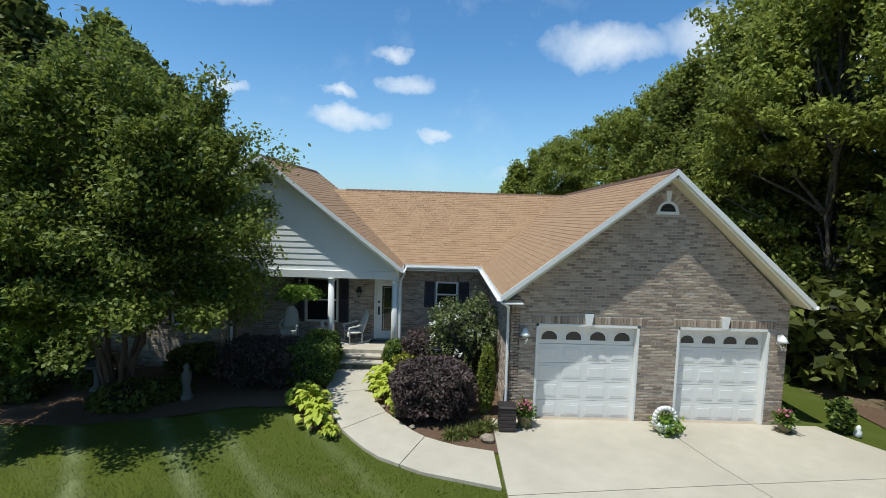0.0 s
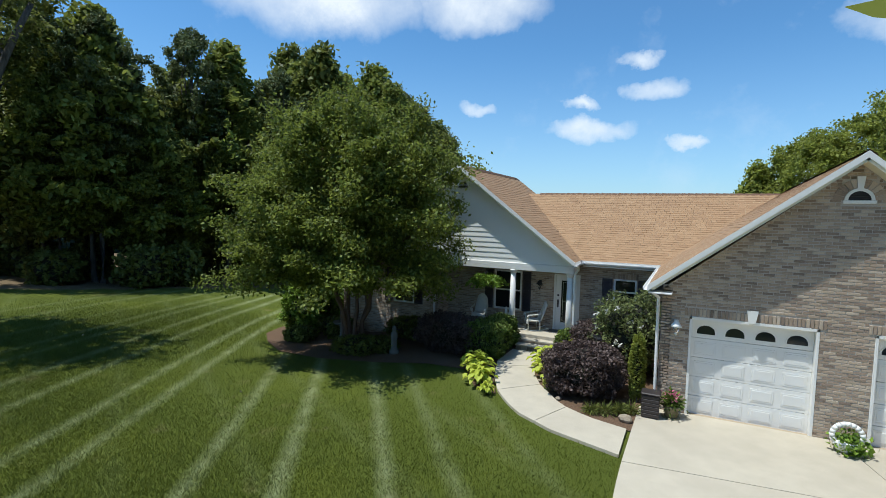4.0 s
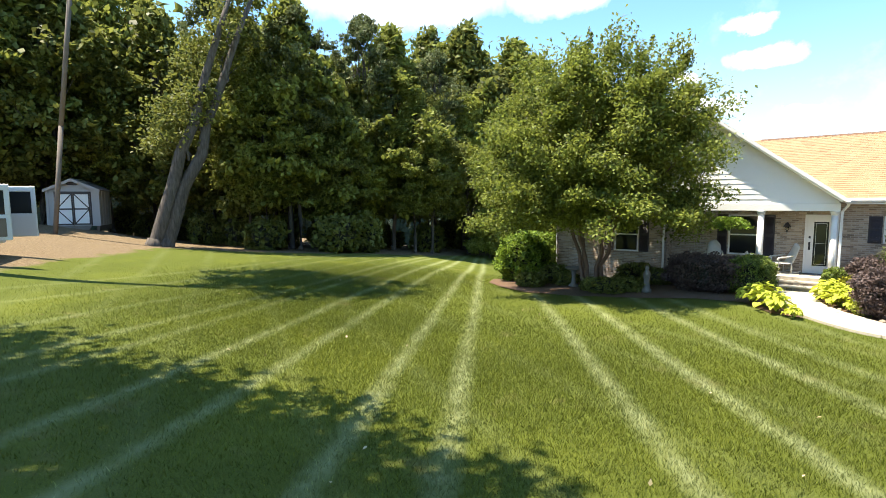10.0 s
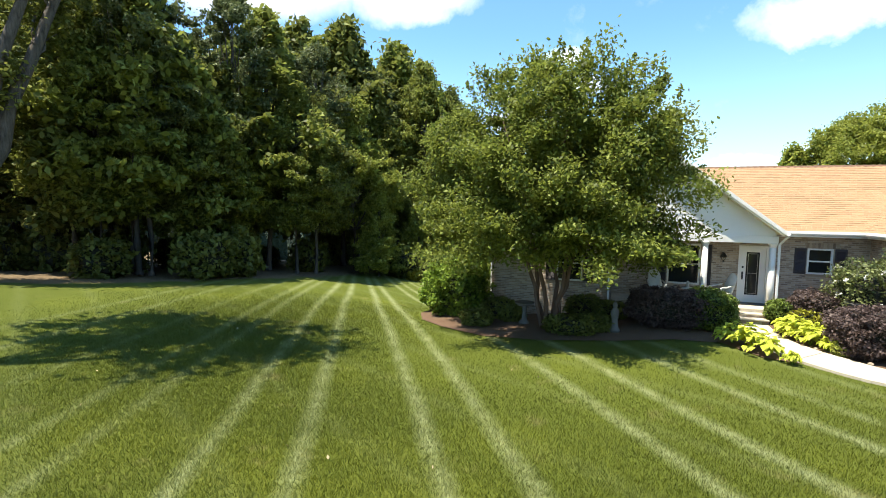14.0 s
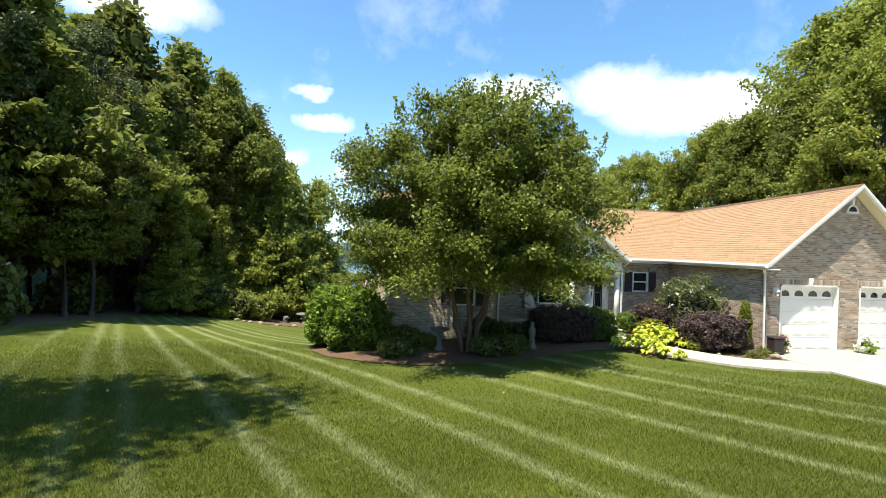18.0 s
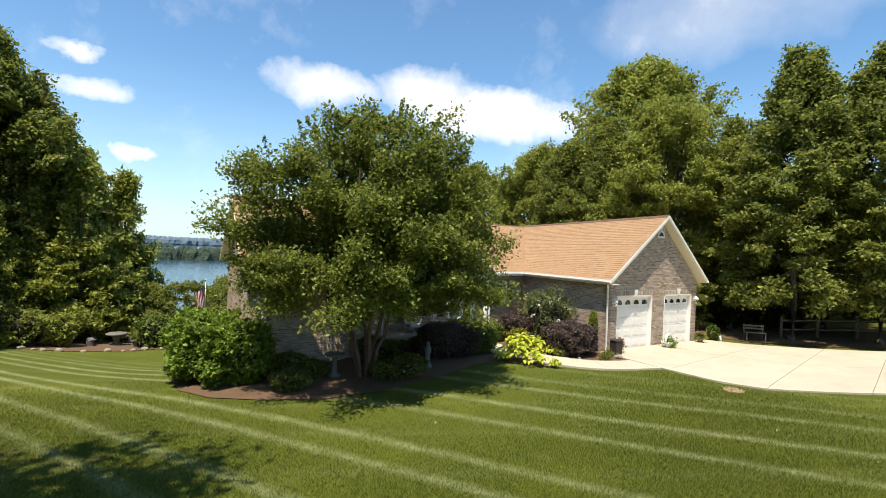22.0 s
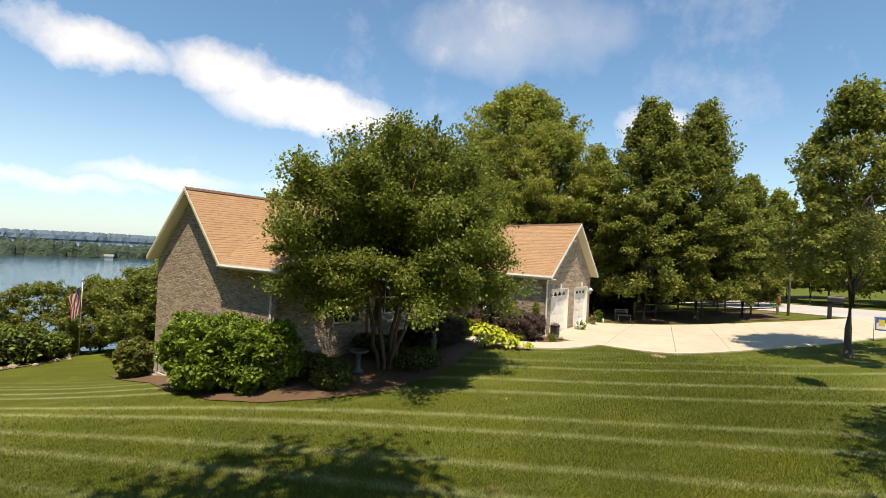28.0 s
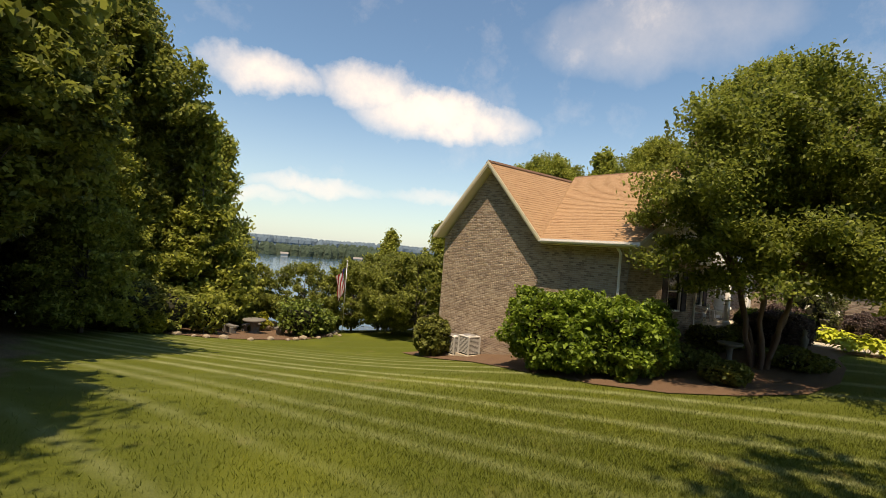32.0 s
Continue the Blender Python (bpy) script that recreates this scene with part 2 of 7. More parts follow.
def make_materials():
    M = {}
    M["brick"] = brick_material("tumbled_brick")
    k = Mat("mortar")
    g = k.noise(60, 4)
    M["mortar"] = k.set(k.ramp(g, (0.3, (0.38, 0.34, 0.29)), (0.7, (0.52, 0.47, 0.41))), 0.95, g, 0.5, 0.004)
    k = Mat("asphalt_shingle")
    r = k.math('FRACT', k.math('ADD', k.island(), k.random()))
    grit = k.noise(220, 3, 0.7)
    c = k.ramp(r, (0.0, (0.27, 0.165, 0.082)), (0.25, (0.32, 0.2, 0.1)), (0.7, (0.35, 0.222, 0.113)), (1.0, (0.385, 0.25, 0.132)))
    c = k.mix(0.3, c, k.ramp(grit, (0.3, (0.25, 0.14, 0.08)), (0.7, (0.52, 0.33, 0.20))))
    c = k.mix(k.math('MULTIPLY', k.noise(0.5, 4), 0.35), c, (0.30, 0.16, 0.085))
    M["shingle"] = k.set(c, 0.92, grit, 0.5, 0.004)
    M["ridge_cap"] = plain("ridge_cap_shingle", (0.16, 0.09, 0.055), 0.95, 0.3, 20, 0.4)
    M["white"] = plain("white_paint", (0.80, 0.785, 0.75), 0.4, 0.06, 4, 0.06)
    M["siding"] = plain("white_vinyl_siding", (0.80, 0.79, 0.755), 0.45, 0.07, 5, 0.1)
    M["door_white"] = plain("white_steel_door", (0.80, 0.785, 0.745), 0.42, 0.05, 5, 0.05)
    M["cream"] = plain("cream_soffit_paint", (0.74, 0.68, 0.50), 0.5, 0.08, 5, 0.06)
    M["shutter"] = plain("dark_plum_shutter_paint", (0.040, 0.030, 0.035), 0.5, 0.2, 8, 0.1)
    M["black"] = plain("black_paint", (0.018, 0.018, 0.02), 0.45, 0.3, 8, 0.1)
    M["bin"] = plain("dark_brown_resin", (0.035, 0.026, 0.024), 0.55, 0.3, 10, 0.3)
    M["wicker"] = plain("white_wicker", (0.66, 0.64, 0.58), 0.6, 0.25, 40, 0.6)
    M["metal"] = plain("galvanised_metal", (0.5, 0.5, 0.5), 0.45, 0.2, 8, 0.1, 0.8)
    M["ac"] = plain("beige_grey_enamel", (0.52, 0.51, 0.47), 0.5, 0.15, 8, 0.1)
    M["pot"] = plain("olive_glazed_clay", (0.20, 0.17, 0.09), 0.5, 0.3, 10, 0.3)
    M["dirt_tan"] = plain("tan_concrete_sill", (0.42, 0.33, 0.23), 0.9, 0.3, 12, 0.3)
    M["stone"] = plain("weathered_cast_stone", (0.16, 0.15, 0.13), 0.9, 0.4, 14, 0.5)
    M["rock"] = plain("tan_field_stone", (0.33, 0.265, 0.19), 0.9, 0.35, 9, 0.6)
    M["wood_grey"] = plain("weathered_wood", (0.17, 0.14, 0.11), 0.85, 0.4, 20, 0.5)
    M["flower_pink"] = leafy("pink_petals", (0.55, 0.10, 0.22), (0.8, 0.3, 0.42), 0.6, 0.3)
    M["flower_white"] = leafy("white_petals", (0.75, 0.72, 0.66), (0.9, 0.88, 0.84), 0.6, 0.3)
    M["interior"] = plain("dim_interior", (0.05, 0.045, 0.04), 0.9, 0.3, 2, 0.0)
    k = Mat("window_glass")
    k.set((0.015, 0.018, 0.02), 0.06, spec=0.6)
    M["glass"] = k.m
    k = Mat("concrete")
    big, mid, fine = k.noise(0.35, 4), k.noise(2.2, 5, 0.6), k.noise(70, 4, 0.7)
    c = k.ramp(mid, (0.25, (0.44, 0.385, 0.295)), (0.75, (0.55, 0.485, 0.375)))
    c = k.mix(k.ramp(big, (0.45, (0, 0, 0)), (0.72, (0.5, 0.5, 0.5))), c, (0.34, 0.29, 0.22))
    c = k.mix(0.25, c, k.ramp(fine, (0.3, (0.34, 0.29, 0.22)), (0.7, (0.62, 0.555, 0.45))))
    M["concrete"] = k.set(c, 0.88, fine, 0.35, 0.003)
    k = Mat("street_concrete")
    big, fine = k.noise(0.3, 4), k.noise(40, 4, 0.7)
    M["street"] = k.set(k.mix(0.4, k.ramp(big, (0.3, (0.36, 0.35, 0.34)), (0.7, (0.5, 0.49, 0.47))), k.ramp(fine, (0.3, (0.3, 0.3, 0.29)), (0.7, (0.52, 0.51, 0.5)))), 0.9, fine, 0.3, 0.003)
    k = Mat("pine_mulch")
    f1, f2 = k.noise(30, 5, 0.7, stretch=(1, 2.6, 1)), k.noise(3, 3)
    c = k.mix(f2, k.ramp(f1, (0.3, (0.045, 0.024, 0.013)), (0.7, (0.19, 0.105, 0.055))), k.ramp(f1, (0.3, (0.06, 0.034, 0.02)), (0.7, (0.25, 0.155, 0.09))))
    M["mulch"] = k.set(c, 0.95, f1, 1.0, 0.02)
    k = Mat("bark")
    f1 = k.noise(9, 5, 0.7, stretch=(1, 1, 0.18))
    M["bark"] = k.set(k.ramp(f1, (0.3, (0.035, 0.029, 0.024)), (0.7, (0.145, 0.122, 0.1))), 0.95, f1, 1.0, 0.03)
    k = Mat("smooth_tan_bark")
    f1, f2 = k.noise(6, 5, 0.7, stretch=(1, 1, 0.15)), k.noise(2.2, 3)
    M["myrtle_bark"] = k.set(k.mix(f2, k.ramp(f1, (0.3, (0.07, 0.035, 0.022)), (0.7, (0.19, 0.10, 0.065))), (0.13, 0.085, 0.06)), 0.7, f1, 0.5, 0.01)
    M["leaf_myrtle"] = leafy("crape_myrtle_leaf", (0.05, 0.072, 0.015), (0.28, 0.325, 0.06), 0.42, 0.42, 0.7)
    M["leaf_oak"] = leafy("broad_leaf", (0.10, 0.122, 0.026), (0.29, 0.325, 0.07), 0.45, 0.42, 0.35)
    M["leaf_bright"] = leafy("bright_broad_leaf", (0.14, 0.165, 0.032), (0.38, 0.415, 0.08), 0.45, 0.42, 0.35)
    M["leaf_dark"] = leafy("dark_leaf", (0.085, 0.102, 0.026), (0.24, 0.26, 0.06), 0.45, 0.38, 0.35)
    M["leaf_pine"] = leafy("pine_needles", (0.07, 0.10, 0.04), (0.19, 0.22, 0.085), 0.5, 0.25, 0.4)
    M["leaf_purple"] = leafy("purple_loropetalum_leaf", (0.042, 0.027, 0.026), (0.17, 0.122, 0.105), 0.5, 0.25, 2.0)
    M["leaf_box"] = leafy("boxwood_leaf", (0.045, 0.075, 0.015), (0.21, 0.28, 0.05), 0.45, 0.25, 2.0)
    M["leaf_laurel"] = leafy("glossy_laurel_leaf", (0.045, 0.09, 0.014), (0.27, 0.38, 0.05), 0.3, 0.35, 1.0)
    M["leaf_gold"] = leafy("golden_shrub_leaf", (0.16, 0.17, 0.02), (0.42, 0.40, 0.05), 0.5, 0.3, 2.0)
    M["leaf_hosta"] = leafy("golden_hosta_leaf", (0.30, 0.36, 0.03), (0.62, 0.66, 0.09), 0.45, 0.3, 2.0)
    M["leaf_rose"] = leafy("rose_leaf", (0.06, 0.08, 0.03), (0.22, 0.25, 0.085), 0.45, 0.3, 2.0)
    M["leaf_fern"] = leafy("fern_frond", (0.06, 0.12, 0.015), (0.26, 0.38, 0.05), 0.5, 0.35, 2.0)
    # near-black, painted as the shade inside the shrubs
    M["core_shade"] = plain("painted_core_shade", (0.022, 0.022, 0.012), 0.95, 0.4, 12, 0.5)
    k = Mat("lake_water")
    w1 = k.noise(0.35, 4, 0.6, stretch=(1, 2.5, 1))
    k.set((0.035, 0.075, 0.11), 0.12, w1, 0.35, 0.25, spec=0.5)
    M["water"] = k.m
    k = Mat("far_woods")
    f1, f2 = k.noise(0.11, 6, 0.75), k.noise(0.012, 3)
    M["far_woods"] = k.set(k.mix(f2, k.ramp(f1, (0.35, (0.022, 0.038, 0.024)), (0.65, (0.06, 0.085, 0.045))), (0.05, 0.085, 0.05)), 0.95, f1, 1.0, 4.0)
    # the haze of distance is put into the hills' blue base colour
    k = Mat("haze_blue_hill")
    M["haze_blue_hill"] = k.set(k.ramp(k.noise(0.01, 4), (0.3, (0.085, 0.13, 0.165)), (0.7, (0.11, 0.16, 0.20))), 1.0)
    return M


def lawn_material(name, blades=False):
    """Mown grass with wheel tracks whose sheen is painted pale, leaf litter under the woods and worn spots."""
    k = Mat(name)
    p = k.coords()
    sep = k.node("ShaderNodeSeparateXYZ", {0: p})
    x, y = sep.outputs[0], sep.outputs[1]
    wob = k.math('MULTIPLY', k.math('SUBTRACT', k.noise(0.10, 2), 0.5), 1.1)
    wob = k.math('ADD', wob, k.math('MULTIPLY', k.math('SUBTRACT', k.noise(5.0, 4), 0.5), 0.5))
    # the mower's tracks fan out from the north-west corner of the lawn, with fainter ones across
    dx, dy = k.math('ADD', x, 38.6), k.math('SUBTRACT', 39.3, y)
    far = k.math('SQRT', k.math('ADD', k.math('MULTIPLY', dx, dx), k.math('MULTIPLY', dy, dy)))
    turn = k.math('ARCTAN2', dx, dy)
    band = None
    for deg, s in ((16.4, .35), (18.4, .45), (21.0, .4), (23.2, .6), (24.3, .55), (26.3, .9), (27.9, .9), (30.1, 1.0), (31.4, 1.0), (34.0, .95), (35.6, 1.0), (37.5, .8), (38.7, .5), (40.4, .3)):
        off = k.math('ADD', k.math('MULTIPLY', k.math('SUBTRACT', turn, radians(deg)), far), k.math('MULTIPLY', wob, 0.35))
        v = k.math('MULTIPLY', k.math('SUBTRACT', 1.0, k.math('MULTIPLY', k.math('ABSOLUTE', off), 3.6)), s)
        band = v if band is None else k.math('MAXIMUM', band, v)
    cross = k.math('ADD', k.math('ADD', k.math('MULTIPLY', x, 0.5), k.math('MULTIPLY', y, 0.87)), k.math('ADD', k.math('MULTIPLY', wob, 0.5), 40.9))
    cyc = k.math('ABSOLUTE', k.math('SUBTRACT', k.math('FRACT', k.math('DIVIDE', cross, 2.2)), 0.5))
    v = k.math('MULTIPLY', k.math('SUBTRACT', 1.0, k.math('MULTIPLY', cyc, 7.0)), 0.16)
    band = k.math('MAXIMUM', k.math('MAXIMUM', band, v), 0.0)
    broken = k.ramp(k.noise(1.6, 4, 0.65), (0.3, (0.3, 0.3, 0.3)), (0.6, (1, 1, 1)))
    fade = k.ramp(k.noise(0.07, 2), (0.35, (0.6, 0.6, 0.6)), (0.6, (1, 1, 1)))
    band = k.math('MULTIPLY', k.math('MULTIPLY', band, broken), fade)
    fine, mid, big = k.noise(55, 4, 0.7), k.noise(3.0, 4, 0.6), k.noise(0.25, 3)
    c = k.ramp(fine, (0.25, (0.026, 0.037, 0.005)), (0.55, (0.091, 0.113, 0.013)), (0.8, (0.19, 0.208, 0.036)))
    c = k.mix(k.math('MULTIPLY', mid, 0.45), c, (0.098, 0.121, 0.013))
    c = k.mix(k.ramp(big, (0.5, (0, 0, 0)), (0.75, (0.45, 0.45, 0.45))), c, (0.17, 0.19, 0.02))
    dry = k.ramp(k.noise(0.9, 5, 0.65), (0.6, (0, 0, 0)), (0.76, (0.55, 0.55, 0.55)))
    c = k.mix(dry, c, (0.20, 0.17, 0.07))
    # sheen of the bent grass along the tracks, put in as a paler colour
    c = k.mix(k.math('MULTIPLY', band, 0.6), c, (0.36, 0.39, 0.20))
    if blades:
        c = k.mix(0.75, c, k.ramp(k.island(), (0.0, (0.7, 0.75, 0.6)), (0.55, (1.15, 1.15, 1.1)), (0.85, (1.8, 1.7, 1.6)), (1.0, (2.8, 2.5, 2.8))), 'MULTIPLY')
        k.set(c, 0.55, spec=0.3)
        t = k.node("ShaderNodeBsdfTranslucent", {"Color": c})
        mx = k.node("ShaderNodeMixShader", {1: k.b.outputs[0], 2: t.outputs[0]})
        mx.inputs[0].default_value = 0.35
        k.l.new(mx.outputs[0], k.out.inputs["Surface"])
        return k.m
    # forest floor beyond the mown edge
    att = k.node("ShaderNodeAttribute")
    att.attribute_name = "litter"
    edge = k.math('ADD', att.outputs["Fac"], k.math('MULTIPLY', k.math('SUBTRACT', k.noise(0.8, 4), 0.5), 0.8))
    litter = k.ramp(k.noise(14, 5, 0.7), (0.3, (0.07, 0.05, 0.027)), (0.7, (0.28, 0.205, 0.12)))
    c = k.mix(k.ramp(edge, (0.42, (0, 0, 0)), (0.62, (1, 1, 1))), c, litter)
    return k.set(c, 0.9, fine, 0.9, 0.03, spec=0.2)


MAT = make_materials()
MAT["lawn"] = lawn_material("mown_lawn")
MAT["blade"] = lawn_material("grass_blade", True)

# ---- builders ----


def link_mesh(name, verts, faces, material, parent=None, label="", smooth=False):
    me = bpy.data.meshes.new(name)
    me.from_pydata([tuple(v) for v in verts], [], [tuple(f) for f in faces])
    me.materials.append(material)
    if smooth:
        me.polygons.foreach_set("use_smooth", [True] * len(me.polygons))
    me.update()
    ob = new(name, me)
    if parent is not None:
        ob.parent = parent
    if label:
        ob["label"] = label
    return ob


def part(name, bm, material, parent=None, label="", smooth=False):
    me = bpy.data.meshes.new(name)
    bmesh.ops.recalc_face_normals(bm, faces=bm.faces)
    bm.to_mesh(me)
    bm.free()
    me.materials.append(material)
    if smooth:
        me.polygons.foreach_set("use_smooth", [True] * len(me.polygons))
    ob = new(name, me)
    if parent is not None:
        ob.parent = parent
    if label:
        ob["label"] = label
    return ob


def thing(name, label, category, at=(0, 0, 0), turn=0.0, group="", kind=""):
    ob = new(name)
    ob.empty_display_size = 0.2
    ob.matrix_world = pose(*at, 0, 0, turn)
    return tagged(ob, label, category, group, kind)


def add_box(bm, x0, y0, z0, x1, y1, z1, bevel=0.0, m=None):
    r = bmesh.ops.create_cube(bm, size=1)
    mat = Matrix.Translation(((x0 + x1) / 2, (y0 + y1) / 2, (z0 + z1) / 2)) @ Matrix.Diagonal((abs(x1 - x0), abs(y1 - y0), abs(z1 - z0), 1))
    bmesh.ops.transform(bm, matrix=(m or Matrix()) @ mat, verts=r["verts"])
    if bevel:
        es = list({e for v in r["verts"] for e in v.link_edges})
        bmesh.ops.bevel(bm, geom=es, offset=bevel, segments=1, affect='EDGES', profile=0.5)
    return r["verts"]


def box(name, x0, y0, z0, x1, y1, z1, material, parent=None, label="", bevel=0.008):
    bm = bmesh.new()
    add_box(bm, x0, y0, z0, x1, y1, z1, bevel)
    return part(name, bm, material, parent, label)


def add_rod(bm, a, b, r1, r2=None, sides=10):
    a, b = Vector(a), Vector(b)
    d = b - a
    m = Matrix.Translation((a + b) / 2) @ d.to_track_quat('Z', 'Y').to_matrix().to_4x4()
    bmesh.ops.create_cone(bm, cap_ends=True, segments=sides, radius1=r1, radius2=r1 if r2 is None else r2, depth=d.length, matrix=m)


def rod(name, points, r, material, parent=None, label="", sides=10):
    bm = bmesh.new()
    for i, (a, b) in enumerate(zip(points, points[1:])):
        ra, rb = (r, r) if isinstance(r, (int, float)) else (r[i], r[i + 1])
        add_rod(bm, a, b, ra, rb, sides)
    return part(name, bm, material, parent, label, True)


def lathe(name, profile, material, parent=None, label="", at=(0, 0, 0), sides=20):
    """A turned body: profile of (radius, height)."""
    vs, fs = [], []
    for r, z in profile:
        for i in range(sides):
            a = 2 * math.pi * i / sides
            vs.append((at[0] + r * math.cos(a), at[1] + r * math.sin(a), at[2] + z))
    for j in range(len(profile) - 1):
        for i in range(sides):
            k = (i + 1) % sides
            fs.append((j * sides + i, j * sides + k, (j + 1) * sides + k, (j + 1) * sides + i))
    fs.append(tuple(range(sides))[::-1])
    fs.append(tuple((len(profile) - 1) * sides + i for i in range(sides)))
    return link_mesh(name, vs, fs, material, parent, label, True)


def leaf_cloud(name, points, size, material, parent=None, label="", up=0.45, long=1.7, seed=1, kind=""):
    """Many small folded leaves at the given points, in one mesh."""
    rng = np.random.default_rng(seed)
    p = np.asarray(points, float)
    n = len(p)
    ax = rng.normal(size=(n, 3))
    ax /= np.linalg.norm(ax, axis=1)[:, None]
    nor = rng.normal(size=(n, 3))
    nor[:, 2] = np.abs(nor[:, 2]) + up * 2
    side = np.cross(ax, nor)
    side /= np.linalg.norm(side, axis=1)[:, None] + 1e-9
    nor = np.cross(side, ax)
    s = (size * rng.uniform(0.65, 1.35, n))[:, None]
    tip, half = ax * s * long * 0.5, side * s * 0.5
    fold = nor * s * 0.16
    v = np.stack([p - tip, p + half - tip * 0.1 + fold, p + tip, p - half - tip * 0.1 + fold], 1).reshape(-1, 3)
    me = bpy.data.meshes.new(name)
    me.vertices.add(4 * n)
    me.vertices.foreach_set("co", v.ravel())
    me.loops.add(4 * n)
    me.loops.foreach_set("vertex_index", np.arange(4 * n))
    me.polygons.add(n)
    me.polygons.foreach_set("loop_start", np.arange(n) * 4)
    me.polygons.foreach_set("loop_total", np.full(n, 4))
    me.materials.append(material)
    me.update(calc_edges=True)
    ob = new(name, me)
    if parent is not None:
        ob.parent = parent
    if label:
        ob["label"] = label
    if kind:
        ob["kind"] = kind
    return ob

# ---- ground ----
LEVELS = np.array([
    (0, 0, 0), (7, 0, 0), (-5.6, -3.4, -.12), (-8, 2, -.1), (-12, 1.7, -.42), (-13.5, 5, -.7), (-13.6, 12, -1.9), (-19, 23, -2.75),
    (-13, 22, -2.9), (-27.7, 7.3, -.5), (-42, -.7, .4), (-42, -4, 1.2), (18, -12.8, .9), (0, -14, .2), (-12, -14, .1), (-25, -6, .1), (12, -4, .1),
    (-27, 20, -1.7), (-24, 32, -3.2), (-12, 30, -4.2), (-2, -6, 0), (-4, 4, -.05), (0, 5, 0), (-8, 4.4, -.15), (8, 12, -.6), (0, 24, -3.2), (-13, 37, -6.5), (10, 36, -6.5)], float)
_d = np.linalg.norm(LEVELS[:, None, :2] - LEVELS[None, :, :2], axis=2)
_k = np.where(_d > 0, _d * _d * np.log(_d + 1e-9), 0) + 0.5 * np.eye(len(LEVELS))
_p = np.c_[np.ones(len(LEVELS)), LEVELS[:, :2]]
_w = np.linalg.solve(np.block([[_k, _p], [_p.T, np.zeros((3, 3))]]), np.r_[LEVELS[:, 2], 0, 0, 0])


def level(x, y):
    """Height of the ground; flat beyond the plot, under water to the north, rising again past the lake."""
    x, y = np.asarray(x, float), np.asarray(y, float)
    cx, cy = np.clip(x, -44, 22), np.clip(y, -20, 37)
    d = np.sqrt((cx[..., None] - LEVELS[:, 0]) ** 2 + (cy[..., None] - LEVELS[:, 1]) ** 2)
    n = len(LEVELS)
    z = (_w[:n] * d * d * np.log(d + 1e-9)).sum(-1) + _w[n] + _w[n + 1] * cx + _w[n + 2] * cy
    return np.where(y > 36, np.minimum(z, -6.5), np.clip(z, -7, 3))


def gz(x, y):
    return float(level(x, y))


WOODS = [(-60, -9), (-43, -8), (-36, -3), (-30.5, 2.5), (-28, 8), (-27.5, 14), (-27.5, 21), (-25, 30), (-24, 38), (-24, 60)]
BARE = [(-34, -24), (-30, -19), (-25.6, -13.6), (-28, -10.8), (-30.5, -7.5), (-33.5, -3.5), (-30.5, 2.5), (-28, 8), (-27.5, 14), (-27.5, 21), (-25, 30), (-24, 38), (-24, 60)]


def build_ground():
    xs = np.r_[-4000, -1500, -500, -200, -120, -80, -60, np.arange(-50, 26, 0.7), 32, 45, 70, 120, 220, 500, 1500, 4000]
    ys = np.r_[-4000, -1200, -400, -160, -80, -45, -30, np.arange(-24, 41, 0.7), 50, 80, 150, 235, 245, 400, 900, 1600, 4000]
    X, Y = np.meshgrid(xs, ys)
    Z = level(X, Y)
    nx, ny = len(xs), len(ys)
    v = np.stack([X, Y, Z], -1).reshape(-1, 3)
    i = np.arange(nx * ny).reshape(ny, nx)
    f = np.stack([i[:-1, :-1], i[:-1, 1:], i[1:, 1:], i[1:, :-1]], -1).reshape(-1, 4)
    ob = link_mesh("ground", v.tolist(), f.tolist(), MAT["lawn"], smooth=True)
    edge = np.array(BARE)
    wx = np.interp(Y, edge[:, 1], edge[:, 0])
    lit = 1 / (1 + np.exp((X - wx) * 1.2))
    east = 1 / (1 + np.exp(-(X - np.interp(Y, [-14, -9, -3, 2, 30], [40, 19, 13.5, 9.6, 9.0])) * 1.6))
    east *= 1 / (1 + np.exp((X - 25) * 1.2))
    north = 1 / (1 + np.exp(-(Y - 31) * 0.8))
    lit = np.maximum(np.maximum(lit, east), np.maximum(north, (Y < -30) * 0.7))
    at = ob.data.attributes.new("litter", 'FLOAT', 'POINT')
    at.data.foreach_set("value", lit.ravel().astype(np.float32))
    tagged(ob, "mown green lawn, sheen of wheel tracks painted pale, leaf litter under the woods", "ground", kind="structure")
    return ob


def spread(poly, cuts, lift):
    """A sheet over an outline, laid on the ground."""
    bm = bmesh.new()
    vs = [bm.verts.new((x, y, 0)) for x, y in poly]
    bm.faces.new(vs)
    bmesh.ops.triangulate(bm, faces=bm.faces[:])
    for _ in range(cuts):
        es = [e for e in bm.edges if e.calc_length() > 0.8]
        if not es:
            break
        bmesh.ops.subdivide_edges(bm, edges=es, cuts=1)
        bmesh.ops.triangulate(bm, faces=[f for f in bm.faces if len(f.verts) > 3])
    for v in bm.verts:
        v.co.z = gz(v.co.x, v.co.y) + lift
    return bm


def resample(line, n):
    p = np.array(line, float)
    d = np.r_[0, np.cumsum(np.linalg.norm(np.diff(p, axis=0), axis=1))]
    t = np.linspace(0, d[-1], n)
    return np.c_[np.interp(t, d, p[:, 0]), np.interp(t, d, p[:, 1])]


